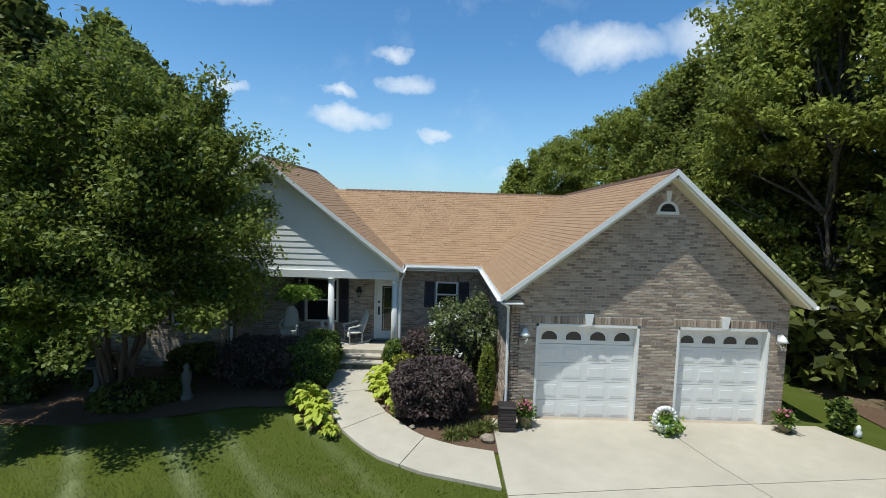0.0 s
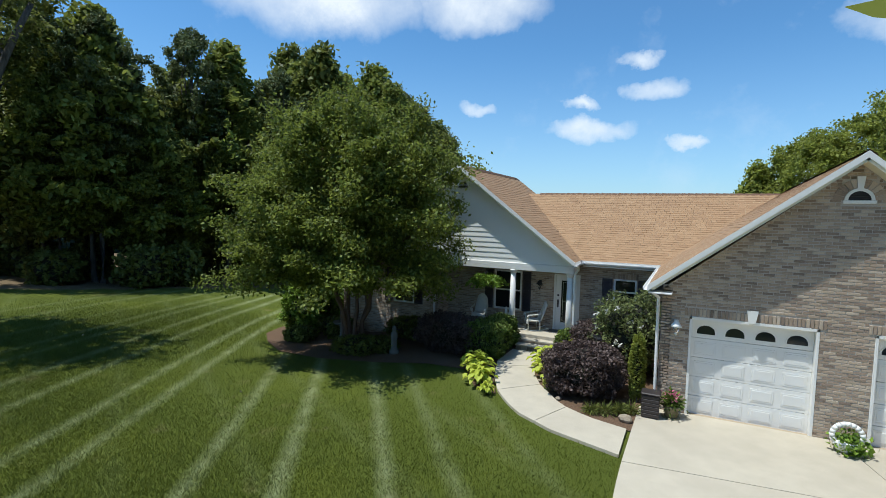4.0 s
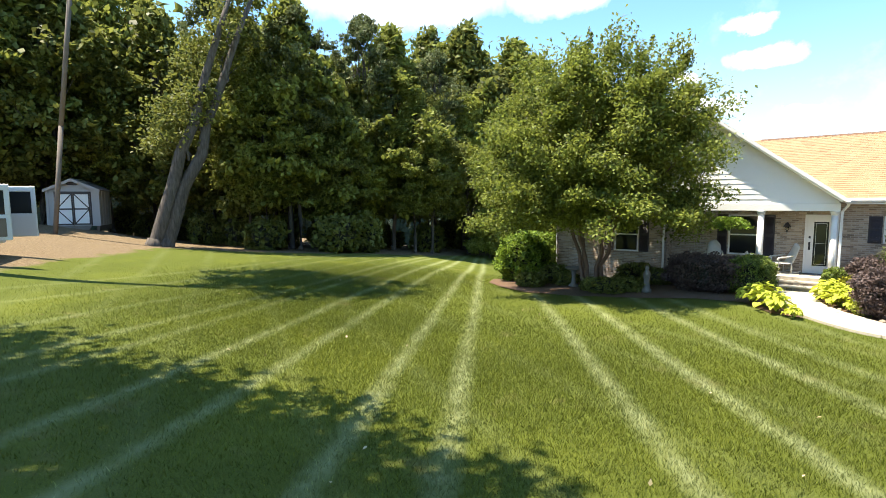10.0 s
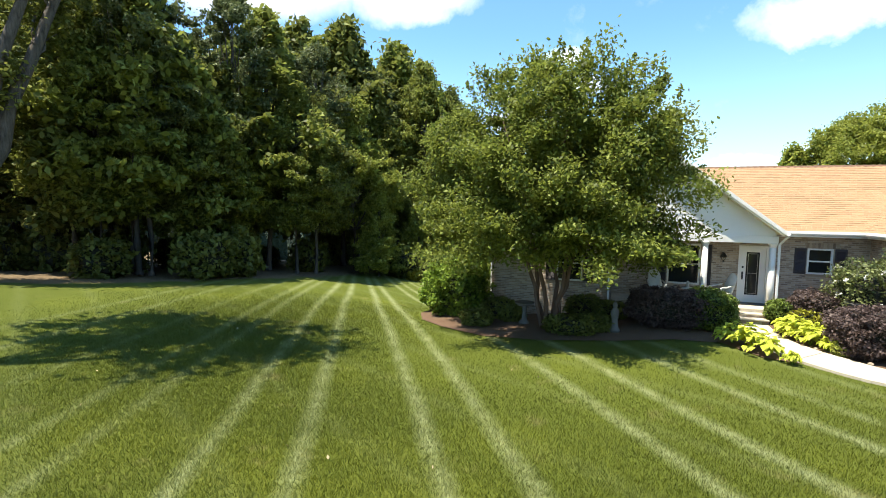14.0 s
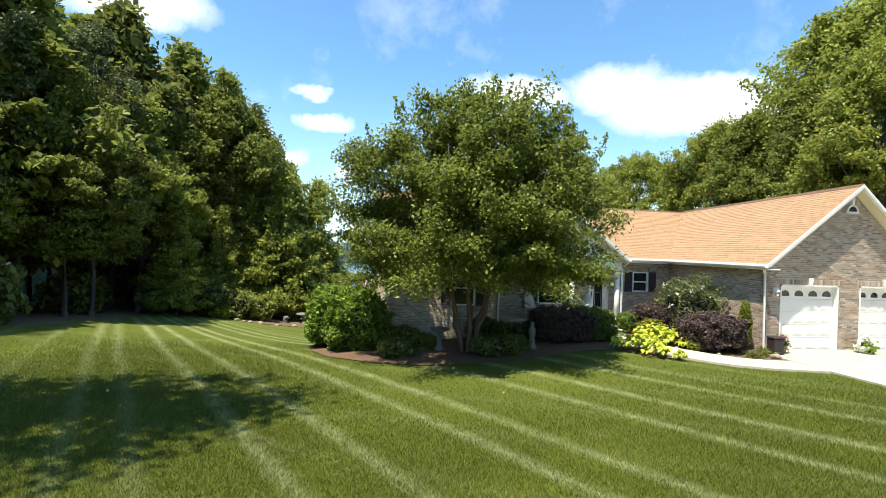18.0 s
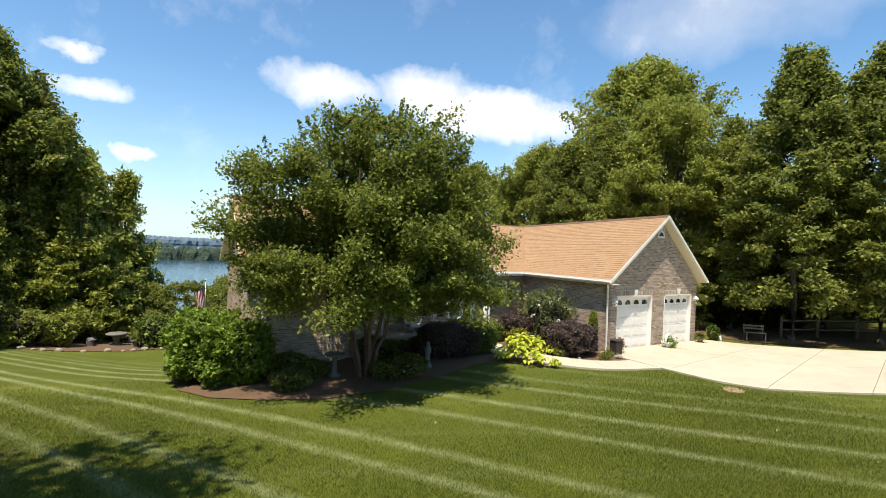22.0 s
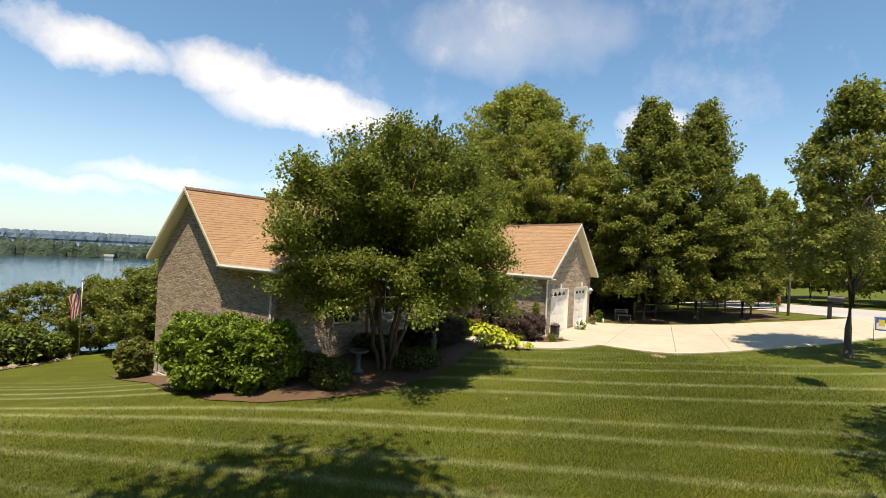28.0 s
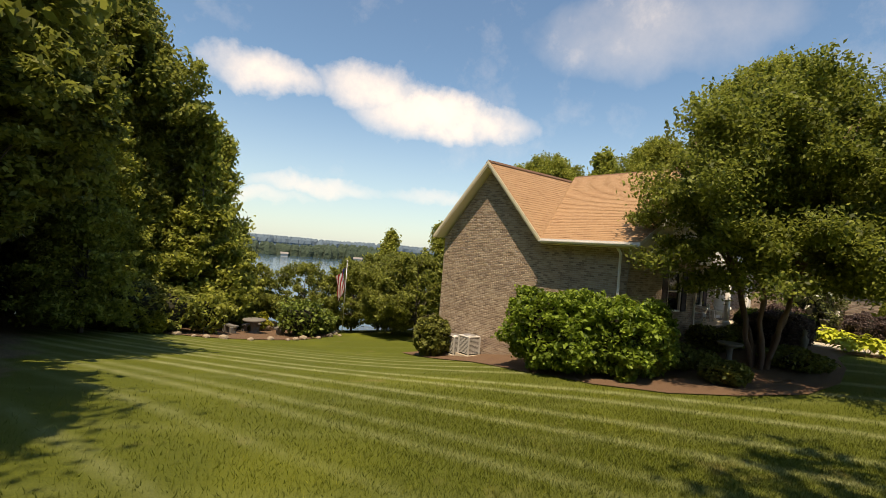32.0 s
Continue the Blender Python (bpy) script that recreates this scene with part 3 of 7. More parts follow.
def slabs(parent, left, right, cuts, lanes, lift, material, gap=0.018, name="slab"):
    """Concrete panels between two edges, with open joints."""
    n = cuts * 4 + 1
    L, R = resample(left, n), resample(right, n)
    for c in range(cuts):
        for a in range(lanes):
            vs, fs = [], []
            rows = list(range(c * 4, c * 4 + 5))
            for ri, r in enumerate(rows):
                along = (L[min(r + 1, n - 1)] - L[max(r - 1, 0)])
                along = along / (np.linalg.norm(along) + 1e-9)
                shift = along * (gap / 2 if ri == 0 else (-gap / 2 if ri == 4 else 0))
                for q in range(5):
                    f = (a + q / 4) / lanes
                    w = np.linalg.norm(R[r] - L[r])
                    if a > 0 and q == 0:
                        f += gap / 2 / w
                    if a < lanes - 1 and q == 4:
                        f -= gap / 2 / w
                    p = L[r] * (1 - f) + R[r] * f + shift
                    vs.append((p[0], p[1], gz(*p) + lift))
            for i in range(4):
                for j in range(4):
                    fs.append((i * 5 + j, i * 5 + j + 1, i * 5 + j + 6, i * 5 + j + 5))
            rim = [0, 1, 2, 3, 4, 9, 14, 19, 24, 23, 22, 21, 20, 15, 10, 5]
            base = len(vs)
            vs += [(vs[k][0], vs[k][1], vs[k][2] - 0.16) for k in rim]
            for i in range(16):
                j = (i + 1) % 16
                fs.append((rim[i], rim[j], base + j, base + i))
            link_mesh(name, vs, fs, material, parent)


DRIVE_L = [(-.3, -.02), (-.33, -1.7), (-.35, -3.6), (-.3, -5.2), (.3, -6.4), (1.7, -7.5), (5.6, -10.2), (11, -14.4), (15.5, -18)]
DRIVE_R = [(7.7, -.02), (8.0, -.7), (8.6, -1.8), (9.6, -2.9), (11.4, -4.9), (13.8, -7.4), (17, -11.6), (21, -15.5)]
WALK_L = [(-4.75, 3.3), (-4.72, 1.7), (-4.3, .3), (-3.75, -.85), (-2.95, -1.85), (-1.9, -2.5), (-.42, -3.0)]
WALK_R = [(-3.4, 3.3), (-3.5, 1.9), (-3.3, 1.0), (-2.9, .2), (-2.05, -.95), (-1.3, -1.4), (-.42, -1.65)]

build_ground()
drive = thing("driveway", "pale concrete driveway of large panels with open joints", "driveway", kind="structure")
slabs(drive, DRIVE_L, DRIVE_R, 8, 2, 0.06, MAT["concrete"])
path = thing("front_walk", "curved pale concrete walk with open joints", "walkway", kind="structure")
slabs(path, WALK_L, WALK_R, 4, 1, 0.07, MAT["concrete"])
street = thing("street", "light grey concrete street beyond the mailbox", "street", kind="structure")
slabs(street, [(8, -26), (15, -19), (22, -11), (34, 0), (60, 24)], [(13, -32), (21, -23), (28, -15.5), (40, -5), (66, 18)], 8, 1, 0.05, MAT["street"])
BED_A = [(-3.78, -.95), (-4.5, -.7), (-5.3, .5), (-6.6, .5), (-8.2, -.05), (-10.4, -.35), (-12.4, -.1), (-14.0, .85), (-15.3, 2.0), (-16.0, 3.6), (-16.0, 6.2), (-15.3, 9), (-15.1, 12), (-14.9, 13.8), (-13.1, 13.8), (-13.1, 4.4), (-4.8, 4.3), (-4.75, 3.3), (-4.72, 1.7), (-4.3, .3)]
BED_B = [(-3.4, 3.3), (-3.5, 1.9), (-3.3, 1.0), (-2.9, .2), (-2.05, -.95), (-1.3, -1.4), (-.32, -1.65), (.05, -1.2), (.1, 5.6), (-3.2, 5.6)]
BED_C = [(-25.5, 24), (-23, 20.6), (-20.5, 19.6), (-17, 19.8), (-14.6, 21.2), (-13, 23.5), (-12.6, 27), (-17, 30), (-24, 29)]
BED_D = [(9.4, -1.0), (11.6, -3.6), (14.6, -6.6), (17.6, -10.5), (19, -9), (16, -4), (12.4, 0), (9.6, 2)]
for nm, poly in (("front_bed", BED_A), ("entry_bed", BED_B), ("lakeside_bed", BED_C), ("drive_bed", BED_D)):
    ob = part(nm, spread(poly, 5, 0.03), MAT["mulch"])
    tagged(ob, "planting bed of reddish-brown pine mulch", "planting bed", kind="structure")
water = link_mesh("lake", [(-700, 31, -5.2), (1500, 31, -5.2), (1500, 1500, -5.2), (-700, 1500, -5.2)], [(0, 1, 2, 3)], MAT["water"])
tagged(water, "wide blue lake with small ripples", "lake", kind="structure")

# ---- house ----
k = Mat("clear_glass")
k.set((0.9, 0.93, 0.93), 0.02)
k.b.inputs["Transmission Weight"].default_value = 1.0
k.b.inputs["IOR"].default_value = 1.45
MAT["pane"] = k.m
house = thing("house", "single-storey tumbled brick house with tan shingle roof", "house")
EAVE = 3.15


def frame_uv(origin, along):
    """Wall frame: u along the wall, w outward, z up."""
    u = Vector((along[0], along[1], 0)).normalized()
    w = Vector((u.y, -u.x, 0))
    m = Matrix(((u.x, w.x, 0, origin[0]), (u.y, w.y, 0, origin[1]), (0, 0, 1, 0), (0, 0, 0, 1)))
    return m


def wall_core(name, m, length, z0, z1, holes, gable=None, thick=0.22):
    """Mortar-coloured core with openings through it. gable: (peak u, peak z)."""
    us = sorted({0.0, length, *[h[0] for h in holes], *[h[2] for h in holes]})
    zs = sorted({z0, z1, *[h[1] for h in holes], *[h[3] for h in holes]})
    bm = bmesh.new()
    nu, nz = len(us), len(zs)
    grid = {(i, j, k): bm.verts.new(m @ Vector((us[i], (0, -thick)[k], zs[j]))) for i in range(nu) for j in range(nz) for k in (0, 1)}
    solid = {(i, j) for i in range(nu - 1) for j in range(nz - 1)
             if not any(h[0] - 1e-6 <= us[i] and us[i + 1] <= h[2] + 1e-6 and h[1] - 1e-6 <= zs[j] and zs[j + 1] <= h[3] + 1e-6 for h in holes)}
    for i, j in solid:
        for k in (0, 1):
            bm.faces.new([grid[q] for q in ((i, j, k), (i + 1, j, k), (i + 1, j + 1, k), (i, j + 1, k))])
        for di, dj, p, q in ((-1, 0, (i, j), (i, j + 1)), (1, 0, (i + 1, j), (i + 1, j + 1)), (0, -1, (i, j), (i + 1, j)), (0, 1, (i, j + 1), (i + 1, j + 1))):
            if (i + di, j + dj) not in solid:
                bm.faces.new((grid[(*p, 0)], grid[(*q, 0)], grid[(*q, 1)], grid[(*p, 1)]))
    bmesh.ops.delete(bm, geom=[v for v in bm.verts if not v.link_faces], context='VERTS')
    if gable:
        pts = [(0, z1), (length, z1), gable]
        f = [bm.verts.new(m @ Vector((u, 0, z))) for u, z in pts]
        r = [bm.verts.new(m @ Vector((u, -thick, z))) for u, z in pts]
        bm.faces.new(f)
        bm.faces.new(r[::-1])
        for i in range(3):
            j = (i + 1) % 3
            bm.faces.new((f[j], f[i], r[i], r[j]))
    ob = part(name, bm, MAT["mortar"], house)
    return ob


BRICK_ME = None


def brick_box(u0, z0, u1, z1, d, m, vs, fs, jit):
    b = len(vs)
    c = 0.006
    for (u, z) in ((u0, z0), (u1, z0), (u1, z1), (u0, z1)):
        vs.append(tuple(m @ Vector((u, -0.005, z))))
    for (u, z) in ((u0 + c, z0 + c), (u1 - c, z0 + c), (u1 - c, z1 - c), (u0 + c, z1 - c)):
        vs.append(tuple(m @ Vector((u + jit(), d, z + jit()))))
    fs.append((b + 4, b + 5, b + 6, b + 7))
    for i in range(4):
        j = (i + 1) % 4
        fs.append((b + i, b + j, b + 4 + j, b + 4 + i))


def brickwork(core, m, z0, spans, holes, seed, single=None):
    """Running bond over a wall. spans(z): from-to along the wall. single(u, z): bricks kept as objects of their own."""
    global BRICK_ME
    rng = random.Random(seed)
    jit = lambda: rng.uniform(-.002, .002)
    L, H, J = 0.203, 0.058, 0.011
    vs, fs = [], []
    row = 0
    z = z0
    while True:
        s = spans(z + H)
        if s is None:
            break
        free = [s]
        for (a, c, b, d) in holes:
            if c - 0.03 < z + H / 2 < d + 0.03:
                nxt = []
                for (p, q) in free:
                    if b <= p or a >= q:
                        nxt.append((p, q))
                    else:
                        if a > p:
                            nxt.append((p, a))
                        if b < q:
                            nxt.append((b, q))
                free = nxt
        ph = (row % 2) * (L + J) / 2
        for (p, q) in free:
            u = math.floor((p - ph) / (L + J)) * (L + J) + ph
            while u < q:
                a, b = max(u, p), min(u + L, q)
                if b - a > 0.03:
                    d = 0.009 + rng.uniform(-.003, .005)
                    if single and b - a > L - 0.004 and single(a, z):
                        if BRICK_ME is None:
                            v2, f2 = [], []
                            brick_box(-L / 2, -H / 2, L / 2, H / 2, 0.01, Matrix(), v2, f2, lambda: 0)
                            BRICK_ME = bpy.data.meshes.new("brick")
                            BRICK_ME.from_pydata(v2, [], f2)
                            BRICK_ME.materials.append(MAT["brick"])
                        ob = new("brick", BRICK_ME)
                        ob.parent = core
                        ob.matrix_local = m @ Matrix.Translation((a + L / 2, d - 0.01, z + H / 2))
                    else:
                        brick_box(a, z, b, z + H, d, m, vs, fs, jit)
                u += L + J
        z += H + J
        row += 1
    ob = link_mesh("brick_field", vs, fs, MAT["brick"], core)
    ob["kind"] = "stuff"
    return ob


def soldier(core, m, u0, u1, z0, z1, n):
    """Upright bricks over an opening."""
    step = (u1 - u0) / n
    for i in range(n):
        vs, fs = [], []
        brick_box(u0 + i * step + 0.005, z0, u0 + (i + 1) * step - 0.005, z1, 0.022, m, vs, fs, lambda: 0)
        link_mesh("soldier_brick", vs, fs, MAT["brick"], core)


def gable_span(length, z1, gable, start=0.0):
    def f(z):
        if z < z1:
            return (start, length)
        t = (z - z1) / (gable[1] - z1)
        a, b = gable[0] * t, length - (length - gable[0]) * t
        return (a, b) if b - a > 0.1 else None
    return f


def flat_span(length, z1):
    return lambda z: (0.0, length) if z < z1 else None


# garage front: two doors
GX0, GX1 = 0.08, 6.8
D1, D2, DH = (0.70, 3.20), (4.12, 6.36), 2.44
mG = frame_uv((GX0, 0), (1, 0))
gl = GX1 - GX0
gh = [(D1[0] - GX0, -1, D1[1] - GX0, DH), (D2[0] - GX0, -1, D2[1] - GX0, DH)]
G_PEAK = (3.67 - GX0, 5.95)
core = wall_core("garage_front_wall", mG, gl, -1, EAVE - .1, gh, G_PEAK)
sold = [(D1[0] - GX0 - .12, DH, D1[1] - GX0 + .12, DH + .2), (D2[0] - GX0 - .12, DH, D2[1] - GX0 + .12, DH + .2)]
brickwork(core, mG, -.02, gable_span(gl, EAVE - .1, G_PEAK), gh + sold + [(3.37 - GX0, 5.1, 3.97 - GX0, 5.6)], 1, lambda u, z: z < DH and (u < .7 or 3.2 < u < 4.1))
for h in sold:
    soldier(core, mG, h[0], h[2], h[1], h[3] - .01, 36)
# garage west side, main front, porch wing, west end
mGW = frame_uv((GX0, 5.52), (0, -1))
core = wall_core("garage_side_wall", mGW, 5.52, -1, EAVE, [])
brickwork(core, mGW, -.03, flat_span(5.5, EAVE - .05), [], 2)
mF = frame_uv((-8.6, 5.52), (1, 0))
W1 = (-1.76, 1.60, -.98, 2.53)
FD = (-3.92, .42, -2.95, 2.56)
PW = (-6.35, .98, -5.2, 2.55)
fh = [(h[0] + 8.6, h[1], h[2] + 8.6, h[3]) for h in (W1, FD, PW)]
core = wall_core("front_wall", mF, 8.68, -1, EAVE, fh)
brickwork(core, mF, -.03, flat_span(8.66, EAVE - .05), fh, 3)
for h in fh[:1]:
    soldier(core, mF, h[0] - .05, h[2] + .05, h[3], h[3] + .2, 10)
mP = frame_uv((-13.15, 4.5), (1, 0))
W2 = (-10.5, .98, -9.5, 2.42)
ph = [(W2[0] + 13.15, W2[1], W2[2] + 13.15, W2[3])]
core = wall_core("wing_front_wall", mP, 4.75, -1.5, 2.8, ph)
brickwork(core, mP, -.75, flat_span(4.73, 2.78), ph, 4)
soldier(core, mP, ph[0][0] - .05, ph[0][2] + .05, ph[0][3], ph[0][3] + .2, 13)
mPE = frame_uv((-8.4, 4.5), (0, 1))
core = wall_core("porch_side_wall", mPE, 1.02, -1, 2.8, [])
brickwork(core, mPE, .42, flat_span(1.0, 2.78), [], 5)
mW = frame_uv((-13.15, 13.6), (0, -1))
WZ = 3.1
core = wall_core("west_wall", mW, 9.1, -3.2, WZ, [])
bm = bmesh.new()
WR_Y, WR_Z = 10.75, 6.3
pts = [(13.6, WZ - .02), (7.75, WZ - .02), (WR_Y, WR_Z - .22)]
f = [bm.verts.new((-13.15, y, z)) for y, z in pts]
r = [bm.verts.new((-12.93, y, z)) for y, z in pts]
bm.faces.new(f), bm.faces.new(r[::-1])
for i in range(3):
    bm.faces.new((f[i - 1], f[i], r[i], r[i - 1]))
gab = part("west_gable_wall", bm, MAT["mortar"], house)


def west_span(z):
    if z < WZ:
        return (0.02, 9.08)
    t = (z - WZ) / (WR_Z - .22 - WZ)
    a, b = 2.85 * t, 5.85 - (5.85 - 2.85) * t
    return (a, b) if b - a > .1 else None


brickwork(core, mW, -3.1, west_span, [], 6)
for nm, a in (("back_wall", (-13.15, 13.4, -4, 6.8, 13.6, EAVE)), ("east_wall", (6.6, .22, -3, 6.8, 13.4, EAVE))):
    box(nm, *a, MAT["mortar"], house, bevel=0)
box("floor_slab", -12.9, 5.6, .2, 6.6, 13.3, .4, MAT["interior"], house)
box("garage_slab", .1, .05, -.3, 6.7, 5.5, -.01, MAT["concrete"], house)


def shingles(name, p0, p1, q0, q1, seed, parent):
    """A slope from the eave (p0-p1) up to the ridge (q0-q1): deck plus overlapping shingles."""
    p0, p1, q0, q1 = (Vector(v) for v in (p0, p1, q0, q1))
    nrm = (p1 - p0).cross(q0 - p0).normalized()
    if nrm.z < 0:
        nrm = -nrm
    deck = [p0, p1, q1, q0]
    vs = [v - nrm * 0.02 for v in deck] + [v - nrm * 0.16 for v in deck]
    dk = link_mesh(name, vs, [(0, 1, 2, 3), (7, 6, 5, 4), (0, 4, 5, 1), (1, 5, 6, 2), (2, 6, 7, 3), (3, 7, 4, 0)], MAT["cream"], parent)
    rng = random.Random(seed)
    rise = (q0 - p0).length
    n = max(3, int(rise / 0.142))
    vs, fs = [], []
    for i in range(n):
        a, b = i / n, min(1.0, (i + 1.25) / n)
        A0, A1 = p0.lerp(q0, a), p1.lerp(q1, a)
        B0, B1 = p0.lerp(q0, b), p1.lerp(q1, b)
        ln = (A1 - A0).length
        t = -rng.random() * 0.3
        while t < ln:
            w = rng.choice((0.16, 0.2, 0.26, 0.33))
            s, e = max(0, t) / ln, min(ln, t + w - 0.006) / ln
            if e > s:
                h = rng.uniform(.008, .014)
                k = len(vs)
                low = rng.uniform(-.004, .004)
                down = (A0 - B0).normalized() * low
                c = [A0.lerp(A1, s) + down, A0.lerp(A1, e) + down, B0.lerp(B1, e), B0.lerp(B1, s)]
                vs += [tuple(c[0] + nrm * h), tuple(c[1] + nrm * h), tuple(c[2] + nrm * .002), tuple(c[3] + nrm * .002), tuple(c[0] - nrm * .01), tuple(c[1] - nrm * .01)]
                fs += [(k, k + 1, k + 2, k + 3), (k + 4, k + 5, k + 1, k)]
            t += w
    ob = link_mesh("shingle_field", vs, fs, MAT["shingle"], dk)
    ob["kind"] = "stuff"
    return dk


def ridge(a, b, parent):
    a, b = Vector(a), Vector(b)
    n = int((b - a).length / .24)
    bm = bmesh.new()
    side = (b - a).cross(Vector((0, 0, 1))).normalized()
    for i in range(n):
        p, q = a.lerp(b, i / n), a.lerp(b, (i + 1.15) / n)
        top = .035
        vs = [bm.verts.new(v) for v in (p + side * .15 - Vector((0, 0, .085)), p + Vector((0, 0, top)), p - side * .15 - Vector((0, 0, .085)),
                                        q - side * .15 - Vector((0, 0, .1)), q + Vector((0, 0, top - .015)), q + side * .15 - Vector((0, 0, .1)))]
        bm.faces.new((vs[0], vs[1], vs[4], vs[5]))
        bm.faces.new((vs[1], vs[2], vs[3], vs[4]))
    return part("ridge_cap", bm, MAT["ridge_cap"], parent)


roof = part("roof", bmesh.new(), MAT["shingle"], house, "tan asphalt shingle roof with cross gables")
GR = (3.67, 6.17)
PR = (-7.35, 6.6)
MR_Y, MR_Z = 9.46, 5.78
GYF, PYF = -.40, 3.98
WXF = -13.55
shingles("garage_slope_west", (-.22, GYF, EAVE), (-.22, 9.9, EAVE), (GR[0], GYF, GR[1]), (GR[0], 9.9, GR[1] - .35), 1, roof)
shingles("garage_slope_east", (7.08, 9.9, EAVE), (7.08, GYF, EAVE), (GR[0], 9.9, GR[1] - .35), (GR[0], GYF, GR[1]), 2, roof)
shingles("main_slope_south", (-7.0, 5.1, EAVE), (6.9, 5.1, EAVE), (-7.0, MR_Y, MR_Z), (6.9, MR_Y, MR_Z), 3, roof)
shingles("main_slope_north", (6.9, 13.95, EAVE), (-7.0, 13.95, EAVE), (6.9, MR_Y, MR_Z), (-7.0, MR_Y, MR_Z), 4, roof)
shingles("porch_slope_east", (-2.87, 11.0, EAVE), (-2.87, PYF, EAVE), (PR[0], 11.0, PR[1]), (PR[0], PYF, PR[1]), 5, roof)
shingles("porch_slope_west", (WXF, PYF, EAVE + .05), (WXF, 7.75, EAVE + .05), (PR[0], PYF, PR[1]), (PR[0], 11.0, PR[1]), 6, roof)
shingles("west_slope_south", (WXF, 7.75, EAVE + .06), (PR[0] + .3, 7.75, EAVE + .06), (WXF, WR_Y, WR_Z), (PR[0] + .3, WR_Y, WR_Z), 7, roof)
shingles("west_slope_north", (PR[0] + .3, 13.95, EAVE + .06), (WXF, 13.95, EAVE + .06), (PR[0] + .3, WR_Y, WR_Z), (WXF, WR_Y, WR_Z), 8, roof)
for a, b in (((GR[0], GYF, GR[1]), (GR[0], 9.4, GR[1] - .33)), ((-5.7, MR_Y, MR_Z), (3.65, MR_Y, MR_Z)), ((PR[0], PYF, PR[1]), (PR[0], 10.9, PR[1])),
             ((WXF, WR_Y, WR_Z), (PR[0] - .5, WR_Y, WR_Z))):
    ridge(a, b, roof)


def rake(name, foot, peak, out, parent, soffit=0.40):
    """Barge board along a gable edge with the boxed soffit behind it. out: outward direction of the gable."""
    foot, peak, out = Vector(foot), Vector(peak), Vector(out)
    up = Vector((0, 0, 1))
    bm = bmesh.new()
    for d0, d1, t0, t1 in ((0.0, -0.03, 0.0, -0.14), (-0.03, -soffit, -0.11, -0.14)):
        vs = []
        for p in (foot, peak):
            for d, t in ((d0, t0), (d1, t0), (d1, t1), (d0, t1)):
                vs.append(bm.verts.new(p + out * d + up * t))
        for i in range(4):
            j = (i + 1) % 4
            bm.faces.new((vs[i], vs[j], vs[4 + j], vs[4 + i]))
        bm.faces.new(vs[:4][::-1]), bm.faces.new(vs[4:])
    return part(name, bm, MAT["white"] if out.y else MAT["cream"], parent)


for nm, ft, pk, out in (("barge_board", (-.24, GYF - .02, EAVE), (GR[0], GYF - .02, GR[1]), (0, -1, 0)), ("barge_board", (7.1, GYF - .02, EAVE), (GR[0], GYF - .02, GR[1]), (0, -1, 0)),
                        ("barge_board", (-2.85, PYF - .02, EAVE), (PR[0], PYF - .02, PR[1]), (0, -1, 0)), ("barge_board", (WXF, PYF - .02, EAVE + .05), (PR[0], PYF - .02, PR[1]), (0, -1, 0)),
                        ("barge_board", (WXF - .02, 7.75, EAVE + .06), (WXF - .02, WR_Y, WR_Z), (-1, 0, 0)), ("barge_board", (WXF - .02, 13.95, EAVE + .06), (WXF - .02, WR_Y, WR_Z), (-1, 0, 0))):
    rake(nm, ft, pk, out, roof)


def gutter(a, b, parent):
    """K-profile gutter along an eave with the fascia behind."""
    a, b = Vector(a), Vector(b)
    d = (b - a).normalized()
    w = Vector((d.y, -d.x, 0))
    prof = [(0, 0), (.1, 0), (.125, .05), (.125, .075), (.115, .075), (.108, .05), (.09, .012), (.01, .012), (.01, .14), (-.02, .14), (-.02, -.03), (0, -.03)]
    vs = [tuple(p + w * x + Vector((0, 0, z - .13))) for p in (a, b) for x, z in prof]
    n = len(prof)
    fs = [(i, (i + 1) % n, n + (i + 1) % n, n + i) for i in range(n)] + [tuple(range(n))[::-1], tuple(range(n, 2 * n))]
    return link_mesh("gutter", vs, fs, MAT["white"], parent)


gutter((-.22, 5.1, EAVE), (-.22, GYF, EAVE), roof)
gutter((-2.83, 5.1, EAVE), (-.24, 5.1, EAVE), roof)
gutter((-2.87, PYF, EAVE), (-2.87, 5.1, EAVE), roof)
gutter((WXF, 7.75, EAVE + .05), (WXF, PYF, EAVE + .05), roof)
gutter((7.08, GYF, EAVE), (7.08, 9, EAVE), roof)
for s in ((-.22, GYF, .3, 5.2), (-2.8, 5.05, .3, 5.55)):
    box("soffit", s[0], s[1], EAVE - .2, s[2] if s[0] > -1 else 0.0, s[3], EAVE - .16, MAT["white"], roof)
box("soffit", WXF, 4.0, EAVE - .13, -13.14, 7.7, EAVE - .09, MAT["cream"], roof)


def downspout(points, parent):
    bm = bmesh.new()
    for a, b in zip(points, points[1:]):
        a, b = Vector(a), Vector(b)
        d = b - a
        m = Matrix.Translation((a + b) / 2) @ d.to_track_quat('Z', 'Y').to_matrix().to_4x4()
        add_box(bm, -.038, -.028, -d.length / 2 - .02, .038, .028, d.length / 2 + .02, .008, m)
    return part("downspout", bm, MAT["white"], parent)


